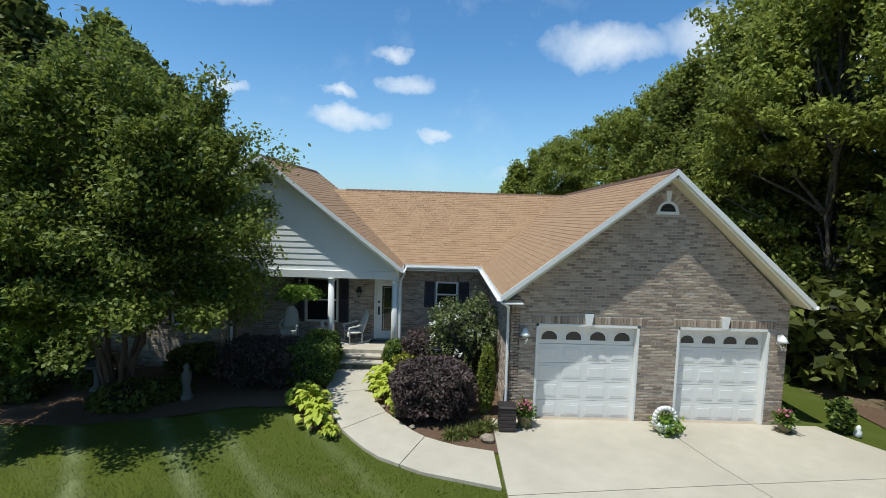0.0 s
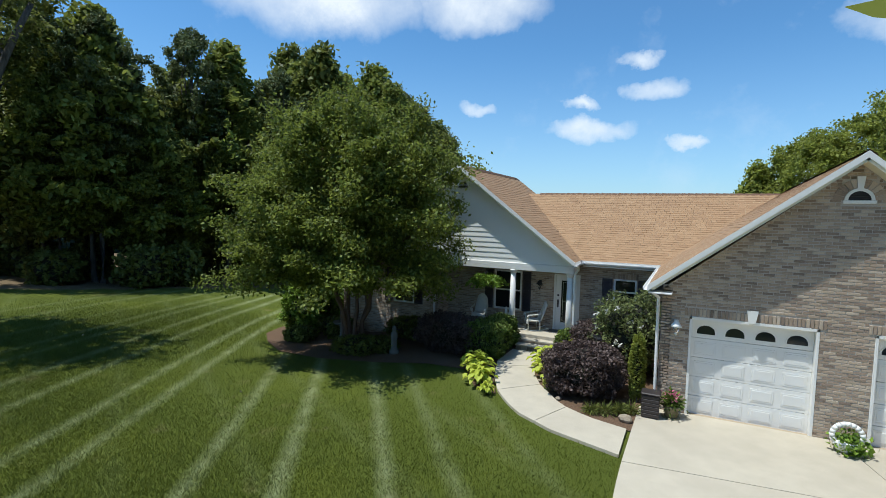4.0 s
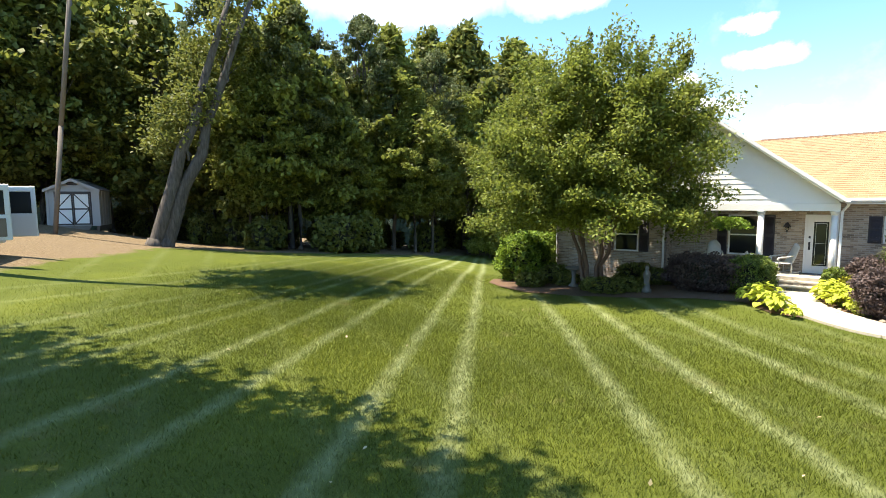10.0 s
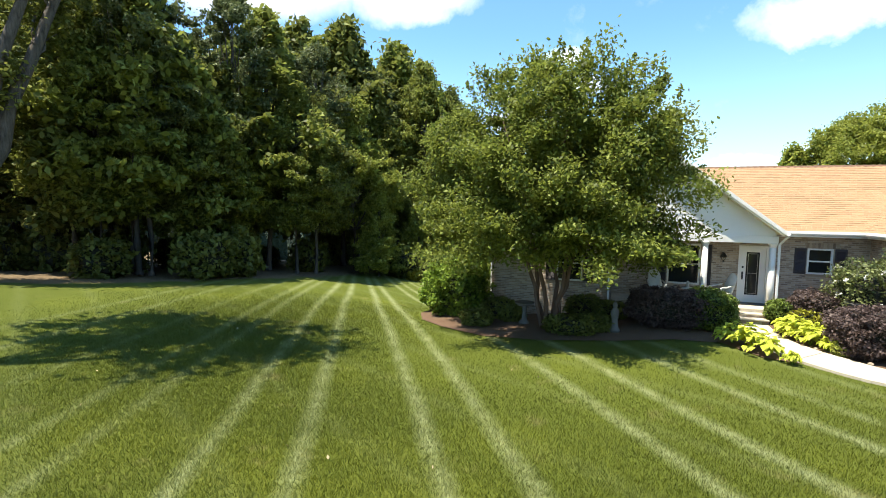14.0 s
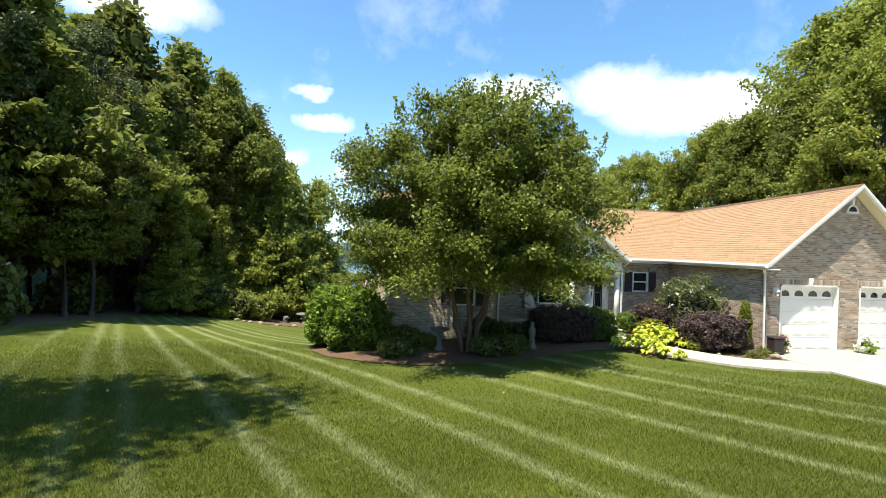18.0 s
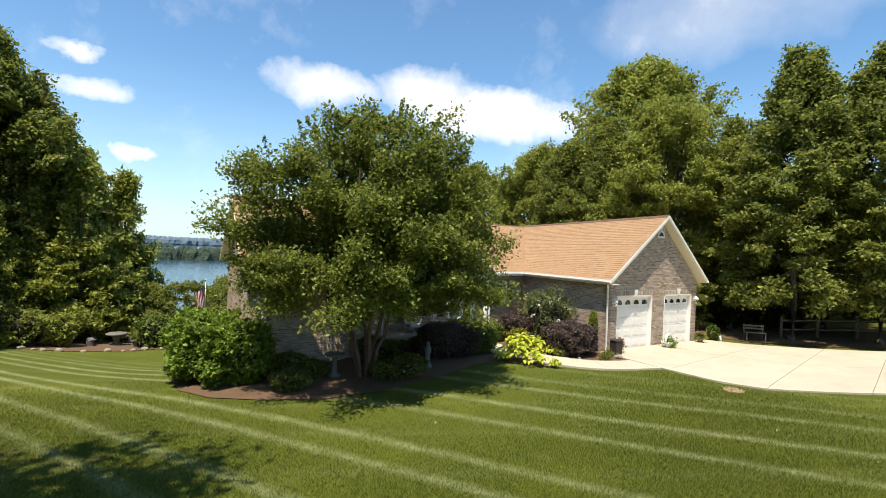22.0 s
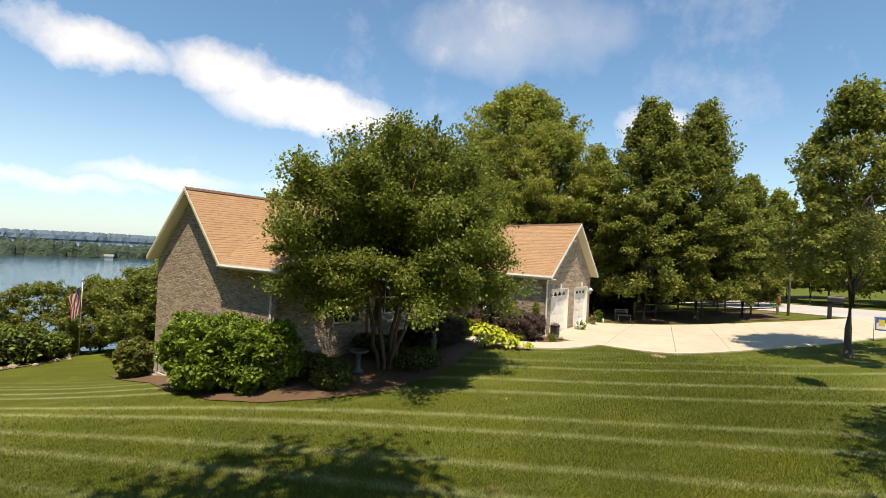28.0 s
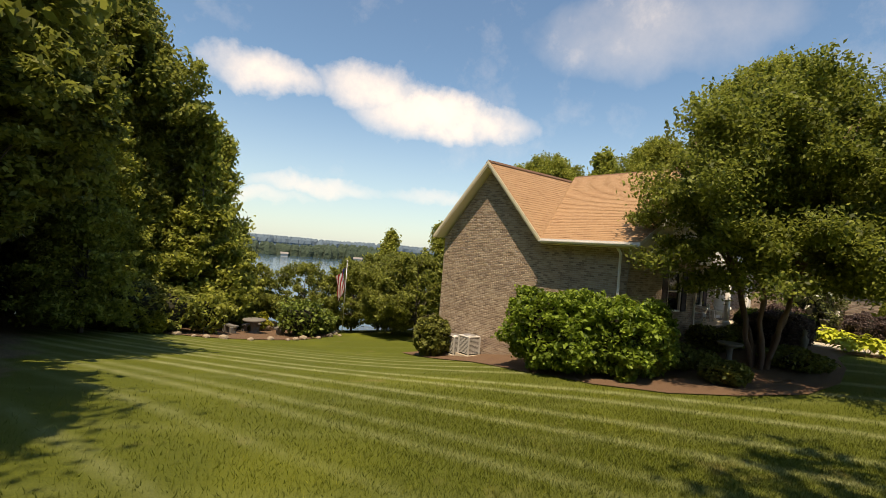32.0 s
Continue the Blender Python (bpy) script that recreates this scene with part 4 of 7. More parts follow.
downspout([(-.2, -.2, 3.0), (.0, -.05, 2.82), (.03, -.06, .12), (-.1, -.2, .06)], house)
downspout([(-2.78, 4.1, 3.0), (-2.8, 4.3, 2.9), (-2.93, 4.42, 2.7), (-2.93, 4.42, .1)], house)
downspout([(-13.5, 4.75, 3.05), (-13.25, 4.75, 2.85), (-13.22, 4.75, -.5)], house)
downspout([(-8.5, 4.42, 2.7), (-8.5, 4.42, .05)], house)


def window(name, m, h, parent, rows=2, sill=True, shutters=()):
    """Double-hung white window in an opening h (u0, z0, u1, z1), with shutters beside it."""
    a, c, b, d = h
    w = new(name)
    w.parent = parent
    w["label"] = "white double-hung window with dark panes"
    T = lambda *v: m @ Matrix.Translation(v)
    bm = bmesh.new()
    t = .06
    for q in ((a, c, a + t, d), (b - t, c, b, d), (a + t, d - t, b - t, d), (a + t, c, b - t, c + t)):
        add_box(bm, q[0], -.12, q[1], q[2], .015, q[3], .006, m)
    part("window_frame", bm, MAT["white"], w)
    mid = (c + d) / 2
    box_m = lambda nm, q, mat, lab="": part(nm, (lambda bb: (add_box(bb, *q, .004, m), bb)[1])(bmesh.new()), mat, w, lab)
    box_m("meeting_rail", (a + t, -.08, mid - .025, b - t, -.005, mid + .025), MAT["white"])
    for z0, z1, y in ((c + t, mid - .025, -.05), (mid + .025, d - t, -.06)):
        p = box_m("pane", (a + t, y - .006, z0, b - t, y, z1), MAT["glass"])
    if sill:
        box_m("window_sill", (a - .05, -.1, c - .07, b + .05, .05, c), MAT["brick"])
    for s in shutters:
        u0, u1 = (a - s - .04, a - .04) if s > 0 else (b + .04, b - s + .04)
        sh = new("shutter")
        sh.parent = w
        sh["label"] = "dark plum louvred shutter"
        bm = bmesh.new()
        for q in ((u0, c, u0 + .05, d), (u1 - .05, c, u1, d), (u0 + .05, c, u1 - .05, c + .07), (u0 + .05, d - .07, u1 - .05, d), (u0 + .05, mid - .035, u1 - .05, mid + .035)):
            add_box(bm, q[0], .012, q[1], q[2], .045, q[3], .004, m)
        z = c + .1
        while z < d - .09:
            if abs(z - mid) > .055:
                mm = m @ Matrix.Translation(((u0 + u1) / 2, .03, z)) @ Matrix.Rotation(radians(35), 4, 'X')
                add_box(bm, -(u1 - u0) / 2 + .05, -.004, -.02, (u1 - u0) / 2 - .05, .004, .02, 0, mm)
            z += .042
        add_box(bm, u0 + .04, .008, c + .02, u1 - .04, .014, d - .02, 0, m)
        ob = part("louvres", bm, MAT["shutter"], sh)
    return w


window("window_1", mF, fh[0], house, shutters=(.36, -.36))
window("window_2", mF, fh[2], house, shutters=(.34, -.34))
window("window_3", mP, ph[0], house, shutters=(.38, -.38))


def garage_door(u0, u1, windows=4):
    """Sectional white door: raised panels, arched lights on top, jambs and sill."""
    g = new("garage_door")
    g.parent = house
    g["label"] = "closed white sectional garage door with arched windows"
    bm = bmesh.new()
    for a, b in ((u0, u0 + .06), (u1 - .06, u1)):
        add_box(bm, a, -.02, 0, b, .2, DH, .006)
    add_box(bm, u0, -.02, DH - .07, u1, .2, DH, .006)
    part("jamb", bm, MAT["door_white"], g)
    n, y = 5, .16
    hh = (DH - .08) / n
    a0, a1 = u0 + .06, u1 - .06
    pw = (a1 - a0) / windows
    for i in range(n):
        s = new("door_section")
        s.parent = g
        z0, z1 = .02 + i * hh, .02 + (i + 1) * hh - .008
        bm = bmesh.new()
        add_box(bm, a0, y, z0, a1, y + .04, z1, .005)
        part("section_panel", bm, MAT["door_white"], s)
        for j in range(windows):
            p0, p1 = a0 + j * pw + .07, a0 + (j + 1) * pw - .07
            q0, q1 = z0 + .08, z1 - .08
            if i < n - 1:
                bm = bmesh.new()
                add_box(bm, p0, y - .008, q0, p1, y, q1, .007)
                add_box(bm, p0 + .04, y - .013, q0 + .04, p1 - .04, y - .005, q1 - .04, .005)
                part("raised_panel", bm, MAT["door_white"], s)
            else:
                cx, r, low = (p0 + p1) / 2, (p1 - p0) * .42, z0 + .1
                arc = [(cx + r * math.cos(a), low + .05 + r * .85 * math.sin(a)) for a in np.linspace(0, math.pi, 13)]
                ring = [(cx + r, low)] + arc + [(cx - r, low)]
                link_mesh("arched_pane", [(x, y - .004, z) for x, z in ring] + [(x, y + .01, z) for x, z in ring], [tuple(range(len(ring)))[::-1]] + [(i2, (i2 + 1) % len(ring), len(ring) + (i2 + 1) % len(ring), len(ring) + i2) for i2 in range(len(ring))], MAT["glass"], s, "dark arched window pane")
                bm = bmesh.new()
                o = [(cx + (x - cx) * 1.13, low + (z - low) * 1.13 - .015) for x, z in ring]
                V = [bm.verts.new((x, y - .012, z)) for x, z in ring] + [bm.verts.new((x, y - .012, z)) for x, z in o] + [bm.verts.new((x, y, z)) for x, z in o]
                L = len(ring)
                for i2 in range(L):
                    j2 = (i2 + 1) % L
                    bm.faces.new((V[i2], V[j2], V[L + j2], V[L + i2]))
                    bm.faces.new((V[L + i2], V[L + j2], V[2 * L + j2], V[2 * L + i2]))
                part("pane_trim", bm, MAT["door_white"], s)
    box("door_sill", u0 - .02, -.06, -.02, u1 + .02, .2, .045, MAT["dirt_tan"], g, "tan rubber and concrete sill")


garage_door(*D1)
garage_door(*D2)
for cx in ((D1[0] + D1[1]) / 2, (D2[0] + D2[1]) / 2):
    vs = [(cx - .07, -.06, DH - .02), (cx + .07, -.06, DH - .02), (cx + .11, -.06, DH + .26), (cx - .11, -.06, DH + .26)]
    vs += [(x, 0, z) for x, y, z in vs]
    link_mesh("keystone", vs, [(0, 1, 2, 3), (0, 4, 5, 1), (1, 5, 6, 2), (2, 6, 7, 3), (3, 7, 4, 0)], MAT["white"], house)


def half_vent(cx, y, z, r, brick_arch):
    v = new("gable_vent")
    v.parent = house
    v["label"] = "half-round louvred gable vent with white trim"
    seg = 14
    ang = np.linspace(0, math.pi, seg + 1)
    inn, out = [(cx + r * math.cos(a), z + r * math.sin(a)) for a in ang], [(cx + (r + .06) * math.cos(a), z + (r + .06) * math.sin(a)) for a in ang]
    vs = [(x, y - .045, zz) for x, zz in inn + out] + [(x, y, zz) for x, zz in inn + out]
    n = seg + 1
    fs = [(i, i + 1, n + i + 1, n + i) for i in range(seg)] + [(n + i, n + i + 1, 3 * n + i + 1, 3 * n + i) for i in range(seg)] + [(i, 2 * n + i, 2 * n + i + 1, i + 1) for i in range(seg)]
    link_mesh("vent_trim", vs, fs, MAT["white"], v)
    box("vent_sill", cx - r - .08, y - .05, z - .07, cx + r + .08, y, z, MAT["white"], v)
    link_mesh("vent_back", [(x, y - .012, zz) for x, zz in inn], [tuple(range(n))[::-1]], MAT["interior"], v)
    k = z + .03
    while k < z + r * .92:
        w = math.sqrt(max(0, r * r - (k - z) ** 2))
        bm = bmesh.new()
        add_box(bm, -w, -.012, -.003, w, .012, .003, 0, Matrix.Translation((cx, y - .025, k)) @ Matrix.Rotation(radians(-40), 4, 'X'))
        part("vent_slat", bm, MAT["shutter"], v)
        k += .05
    if brick_arch:
        vs, fs = [], []
        for i in range(11):
            a0, a1 = math.pi * i / 11 + .02, math.pi * (i + 1) / 11 - .02
            q = [(rr, a) for rr, a in ((r + .07, a0), (r + .07, a1), (r + .25, a1), (r + .25, a0))]
            b = len(vs)
            vs += [(cx + rr * math.cos(a), y - .02, z + rr * math.sin(a)) for rr, a in q] + [(cx + rr * math.cos(a), y + .01, z + rr * math.sin(a)) for rr, a in q]
            fs += [(b + 3, b + 2, b + 1, b)] + [(b + i2, b + (i2 + 1) % 4, b + 4 + (i2 + 1) % 4, b + 4 + i2) for i2 in range(4)]
        link_mesh("brick_arch", vs, fs, MAT["brick"], v)
        vs = [(cx - .045, y - .05, z + r + .05), (cx + .045, y - .05, z + r + .05), (cx + .07, y - .05, z + r + .3), (cx - .07, y - .05, z + r + .3)]
        vs += [(x, 0, zz) for x, _, zz in vs]
        link_mesh("vent_keystone", vs, [(0, 1, 2, 3), (0, 4, 5, 1), (1, 5, 6, 2), (2, 6, 7, 3), (3, 7, 4, 0)], MAT["white"], v)


half_vent(3.67, 0, 5.2, .19, True)
half_vent(-7.35, 4.44, 5.76, .22, False)

# porch gable siding, beam, ceiling, columns, slab and steps
n = 18
z0, z1 = 2.95, PR[1] - .2
for i in range(n):
    a, b = z0 + (z1 - z0) * i / n, z0 + (z1 - z0) * (i + 1) / n
    ta, tb = (max(0, a - EAVE) / (PR[1] - EAVE)), (max(0, b - EAVE) / (PR[1] - EAVE))
    la, ra = -13.2 + (PR[0] + 13.2) * ta, -3.1 + (PR[0] + 3.1) * ta
    lb, rb = -13.2 + (PR[0] + 13.2) * tb, -3.1 + (PR[0] + 3.1) * tb
    vs = [(la, 4.42, a), (ra, 4.42, a), (rb, 4.44, b + .01), (lb, 4.44, b + .01), (la, 4.46, a), (ra, 4.46, a), (rb, 4.46, b + .01), (lb, 4.46, b + .01)]
    link_mesh("siding_board", vs, [(0, 1, 2, 3), (4, 5, 1, 0), (7, 6, 5, 4), (1, 5, 6, 2), (3, 7, 4, 0)], MAT["siding"], house)
gabback = link_mesh("gable_sheathing", [(-13.1, 4.47, 2.8), (-3.02, 4.47, 2.8), (-3.02, 4.47, EAVE), (PR[0], 4.47, PR[1] - .15), (-13.1, 4.47, EAVE),
                                        (-13.1, 4.55, 2.8), (-3.02, 4.55, 2.8), (-3.02, 4.55, EAVE), (PR[0], 4.55, PR[1] - .15), (-13.1, 4.55, EAVE)],
                    [(0, 1, 2, 3, 4), (9, 8, 7, 6, 5), (0, 5, 6, 1), (1, 6, 7, 2), (4, 9, 5, 0)], MAT["white"], house)
box("porch_beam", -8.42, 4.38, 2.72, -2.98, 4.62, 2.98, MAT["white"], house)
box("porch_beam", -3.18, 4.63, 2.72, -2.98, 5.5, 2.98, MAT["white"], house)
box("porch_ceiling", -8.4, 4.5, 2.9, -2.98, 5.55, 2.94, MAT["white"], house)
box("porch_slab", -8.4, 4.15, .1, -2.7, 5.55, .42, MAT["concrete"], house, "pale concrete porch floor")
for x in (-5.22, -3.11):
    c = new("porch_column")
    c.parent = house
    c["label"] = "white round porch column"
    lathe("shaft", [(.11, .5), (.112, 1.2), (.098, 2.62)], MAT["white"], c, at=(x, 4.5, 0))
    lathe("base", [(.15, .42), (.15, .47), (.13, .49), (.115, .52)], MAT["white"], c, at=(x, 4.5, 0))
    lathe("capital", [(.1, 2.58), (.125, 2.62), (.125, 2.66), (.15, 2.68), (.15, 2.73)], MAT["white"], c, at=(x, 4.5, 0))
steps = thing("front_steps", "two brick-faced steps with concrete treads up to the porch", "steps")
for i, (y0, zt) in enumerate(((3.55, .17), (3.85, .30))):
    box("tread", -4.75, y0, zt - .06, -3.3, 4.2, zt, MAT["concrete"], steps, bevel=.012)
    box("riser", -4.73, y0 + .045, gz(-4, 3.6) - .1, -3.32, 4.18, zt - .06, MAT["mortar"], steps)
    for j in range(7):
        box("brick", -4.735 + j * .203, y0 + .03, gz(-4, 3.6) - .05, -4.545 + j * .203, y0 + .1, zt - .068, MAT["brick"], steps, bevel=.004)

# front door
fd = new("front_door")
fd.parent = house
fd["label"] = "white front door with a tall leaded glass panel"
a, c, b, d = fh[1]
bm = bmesh.new()
for q in ((a, c, a + .07, d), (b - .07, c, b, d), (a + .07, d - .07, b - .07, d)):
    add_box(bm, q[0], -.12, q[1], q[2], .02, q[3], .006, mF)
part("door_frame", bm, MAT["white"], fd)
bm = bmesh.new()
for q in ((a + .07, c, a + .27, d - .07), (b - .27, c, b - .07, d - .07), (a + .27, c, b - .27, c + .28), (a + .27, d - .25, b - .27, d - .07)):
    add_box(bm, q[0], -.09, q[1], q[2], -.045, q[3], .006, mF)
part("door_leaf", bm, MAT["white"], fd)
bm = bmesh.new()
add_box(bm, a + .27, -.075, c + .28, b - .27, -.065, d - .25, 0, mF)
part("pane", bm, MAT["glass"], fd)
bm = bmesh.new()
for u in (a + .33, b - .33):
    add_box(bm, u - .006, -.064, c + .34, u + .006, -.056, d - .31, 0, mF)
for z in (c + .34, d - .31, c + 1.1):
    add_box(bm, a + .33, -.064, z - .006, b - .33, -.056, z + .006, 0, mF)
part("leading", bm, MAT["metal"], fd)
bm = bmesh.new()
add_box(bm, a + .13, -.046, c + .85, a + .19, -.025, c + 1.15, .008, mF)
add_box(bm, a + .13, -.046, c + 1.28, a + .19, -.02, c + 1.36, .01, mF)
add_box(bm, a + .145, -.03, c + .9, a + .175, .03, c + .93, .004, mF)
part("door_handle", bm, MAT["black"], fd)
mat_ob = box("door_mat", -4.0, 4.85, .42, -3.0, 5.35, .44, MAT["black"])
tagged(mat_ob, "dark doormat lying on the porch before the door", "doormat")

# ---- plants ----


def limb(bm, a, b, r1, r2, bend, rng, n=4):
    a, b = Vector(a), Vector(b)
    pts = [a.lerp(b, i / n) + Vector((rng.uniform(-1, 1), rng.uniform(-1, 1), rng.uniform(0, .6))) * bend * math.sin(math.pi * i / n) for i in range(n + 1)]
    last = None
    for i, p in enumerate(pts):
        d = (pts[min(i + 1, n)] - pts[max(i - 1, 0)]).normalized()
        q = d.to_track_quat('Z', 'Y')
        r = r1 + (r2 - r1) * i / n
        ring = [bm.verts.new(p + q @ Vector((r * math.cos(k * math.pi / 3.5), r * math.sin(k * math.pi / 3.5), 0))) for k in range(7)]
        if last:
            for k in range(7):
                bm.faces.new((last[k], last[(k + 1) % 7], ring[(k + 1) % 7], ring[k]))
        last = ring
    bm.faces.new(last)
    return pts


def tree(name, label, height, base, radius, shape, leaf, n_clump, per, clump_r, leaf_size, seed, trunk_r=0.16, flat=0.6, bark="bark", lean=(0, 0), up=0.45):
    """A tapered trunk with limbs and a crown of ragged leaf sprays with gaps."""
    rng = np.random.default_rng(seed)
    pr = random.Random(seed)
    t = thing(name, label, "tree")
    bm = bmesh.new()
    top = Vector((lean[0], lean[1], height * 0.93))
    spine = limb(bm, (0, 0, -.3), top, trunk_r, trunk_r * .18, height * .015, pr, 7)
    add_rod(bm, (0, 0, -.3), (0, 0, .35), trunk_r * 1.45, trunk_r, 9)
    # boughs: each carries a handful of sprays, the outline swells and falls back
    n_clump = int(n_clump * 1.35)
    per = int(per * .8)
    cs = []
    while len(cs) < n_clump:
        h, ang = rng.random(), rng.random() * 2 * math.pi
        lump = noise.noise(Vector((math.cos(ang) * 1.6, math.sin(ang) * 1.6, h * 4.5 + seed)))
        if lump < -.22 + .25 * rng.random() * (h < .8):
            continue
        d = shape(h) * radius * (.3 + .7 * math.sqrt(rng.random())) * (1 + .55 * lump)
        cs.append((d * math.cos(ang), d * math.sin(ang), base + (height - base) * min(1.04, h + .05 * lump)))
    cs = np.array(cs)
    cs[:, 0] += lean[0] * cs[:, 2] / height
    cs[:, 1] += lean[1] * cs[:, 2] / height
    for i in range(0, n_clump, max(1, n_clump // 30)):
        k = min(6, max(2, int(7 * (cs[i, 2] * .8) / height)))
        limb(bm, spine[k], cs[i], trunk_r * .3, trunk_r * .06, .25, pr, 3)
    part("trunk", bm, MAT[bark], t, smooth=True)
    # every spray is drawn out along its own twig, outwards and upwards
    out = cs - np.array((0, 0, base + .35 * (height - base)))
    out /= np.linalg.norm(out, axis=1)[:, None] + 1e-9
    out += rng.normal(size=out.shape) * .45 + np.array((0, 0, .25))
    out /= np.linalg.norm(out, axis=1)[:, None]
    rr = clump_r * rng.uniform(.5, 1.3, n_clump)
    off = rng.normal(size=(n_clump, per, 3)) * (rr * .36)[:, None, None]
    off[..., 2] *= flat * .85
    along = (rng.random((n_clump, per, 1)) - .35) * 1.5 * rr[:, None, None]
    off *= (1.15 - .5 * np.abs(along) / (rr[:, None, None] + 1e-9))
    pts = (cs[:, None, :] + off + along * out[:, None, :]).reshape(-1, 3)
    pts[:, 2] = np.maximum(pts[:, 2], base * 0.6 + rng.random(len(pts)) * .6)
    leaf_cloud("crown", pts, leaf_size, MAT[leaf], t, seed=seed, up=up)
    return t


round_top = lambda h: math.sqrt(max(0.0, 1 - (2 * h - 1) ** 2)) * 0.95 + 0.05
tall = lambda h: (0.55 + 0.45 * math.sin(math.pi * min(1, h * 1.3))) * (1 - h ** 3) + 0.06
pyramid = lambda h: (1 - h) ** .62 * (.75 + .25 * min(1, h * 5)) + .04
cone = lambda h: (1 - h) * 0.95 + 0.05
pine_top = lambda h: (0.35 + 0.65 * math.sin(math.pi * (0.25 + 0.7 * h))) * (1.0 if h < .85 else 0.6)


def put(proto, places, group, label=None):
    """The prototype goes to the first place, copies to the others. places: x, y, size, turn."""
    made = []
    for i, (x, y, s, turn) in enumerate(places):
        m = pose(x, y, gz(x, y) - .05, 0, 0, turn) @ Matrix.Diagonal((s * random.uniform(.9, 1.1), s * random.uniform(.9, 1.1), s, 1))
        if i == 0:
            continue
        made.append(copy_thing(proto, m))
    x, y, s, turn = places[0]
    proto.matrix_world = pose(x, y, gz(x, y) - .05, 0, 0, turn) @ Matrix.Diagonal((s, s, s, 1))
    for ob in made + [proto]:
        ob["group"] = group
    return made


# crape myrtle before the wing: several stems and a broad crown
def crape_myrtle(x, y):
    rng = np.random.default_rng(5)
    pr = random.Random(5)
    t = thing("crape_myrtle", "large multi-stemmed crape myrtle in full leaf beside the house", "tree", (x, y, gz(x, y)))
    for i in range(6):
        a = 2 * math.pi * i / 6 + .3
        bm = bmesh.new()
        p = limb(bm, (.2 * math.cos(a), .2 * math.sin(a), -.2), (.8 * math.cos(a), .8 * math.sin(a), 2.5), .085, .06, .12, pr, 5)
        stem = part("stem", bm, MAT["myrtle_bark"], t, smooth=True)
        for j in range(4):
            b = a + pr.uniform(-.7, .7)
            q = (pr.uniform(1.4, 3.4) * math.cos(b), pr.uniform(1.4, 2.6) * math.sin(b), pr.uniform(4.6, 7.8))
            bm = bmesh.new()
            limb(bm, p[-1], q, .055, .012, .3, pr, 5)
            part("branch", bm, MAT["myrtle_bark"], stem, smooth=True)
    cs = []
    while len(cs) < 500:
        v = rng.normal(size=3)
        v /= np.linalg.norm(v)
        lump = noise.noise(Vector(v * 2.1) + Vector((3, 1, 0)))
        if lump < -.3:
            continue
        c = v * rng.random() ** .4 * (1 + .3 * lump) * np.array((4.15, 3.95, 4.1)) + np.array((-.1, -.6, 4.3))
        if c[1] < 0:
            c[1] *= .84
        far = math.hypot(c[0], c[1])
        if c[2] < 2.2 + .6 * rng.random() or (c[2] < 3.4 and far < 1.9):
            continue
        # it stands clear of the wing's wall and lies lightly on the roof
        over = 3.5 + .55 * max(0, c[0] + x + 13.5)
        if c[1] > 2.6 or (c[1] > 1.7 and c[2] < over):
            continue
        cs.append(c)
    cs = np.array(cs)
    per = 370
    out = cs - np.array((0, 0, 3.0))
    out /= np.linalg.norm(out, axis=1)[:, None]
    out += rng.normal(size=out.shape) * .35
    size = .235 * rng.uniform(.5, 1.5, len(cs))[:, None, None]
    off = np.clip(rng.normal(size=(len(cs), per, 3)), -2, 2) * size
    off[..., 2] *= .6
    along = (rng.random((len(cs), per, 1)) - .3) * size * 3.2
    pts = (cs[:, None, :] + off * (1.1 - .4 * np.abs(along) / (size * 3.2)) + out[:, None, :] * along).reshape(-1, 3)
    # upright shoots round the top
    for i in range(34):
        a, d = rng.random() * 6.283, .3 + 3.6 * rng.random()
        tip = np.array((d * math.cos(a), min(2.2, d * math.sin(a) - .7), 8.35 - .12 * d * d))
        shoot = np.array((math.cos(a) * .3, math.sin(a) * .3, 1.0))
        k = rng.random((60, 1))
        pts = np.vstack([pts, tip + shoot * k * rng.uniform(.5, 1.1) + rng.normal(size=(60, 3)) * .09 * (1.2 - k)])
    leaf_cloud("crown", pts, .072, MAT["leaf_myrtle"], t, seed=9, up=.5)
    return t


crape_myrtle(-10.43, 1.6)

# woods to the west and north-west
woods_label = "tall broadleaf tree in the dense woods edge"
rng = random.Random(11)
protoA = tree("woodland_tree", woods_label, 15, 4.2, 3.3, tall, "leaf_oak", 260, 170, .72, .135, 21, .17, .5)
protoB = tree("woodland_tree", woods_label, 13, 3.4, 3.0, tall, "leaf_bright", 240, 170, .68, .13, 22, .15, .5)
protoC = tree("woodland_tree", "tall dark broadleaf tree in the woods", 14, 3.8, 3.1, tall, "leaf_dark", 240, 165, .72, .135, 23, .16, .5)
protoP = tree("pine_tree", "tall pine with a ragged crown above the woods", 18, 9.0, 2.7, pine_top, "leaf_pine", 120, 210, .55, .12, 24, .18, .35)
protoD = tree("woodland_tree", "tall tree standing deeper in the woods", 15, 3.0, 3.4, tall, "leaf_oak", 150, 110, .95, .24, 25, .17, .6)
protoG = tree("woodland_tree", "tall dark tree standing deeper in the woods", 15, 3.0, 3.4, tall, "leaf_dark", 150, 110, .95, .24, 26, .17, .6)
line = resample(WOODS, 60)
spots = {"A": [], "B": [], "C": [], "P": [], "D": [], "G": []}
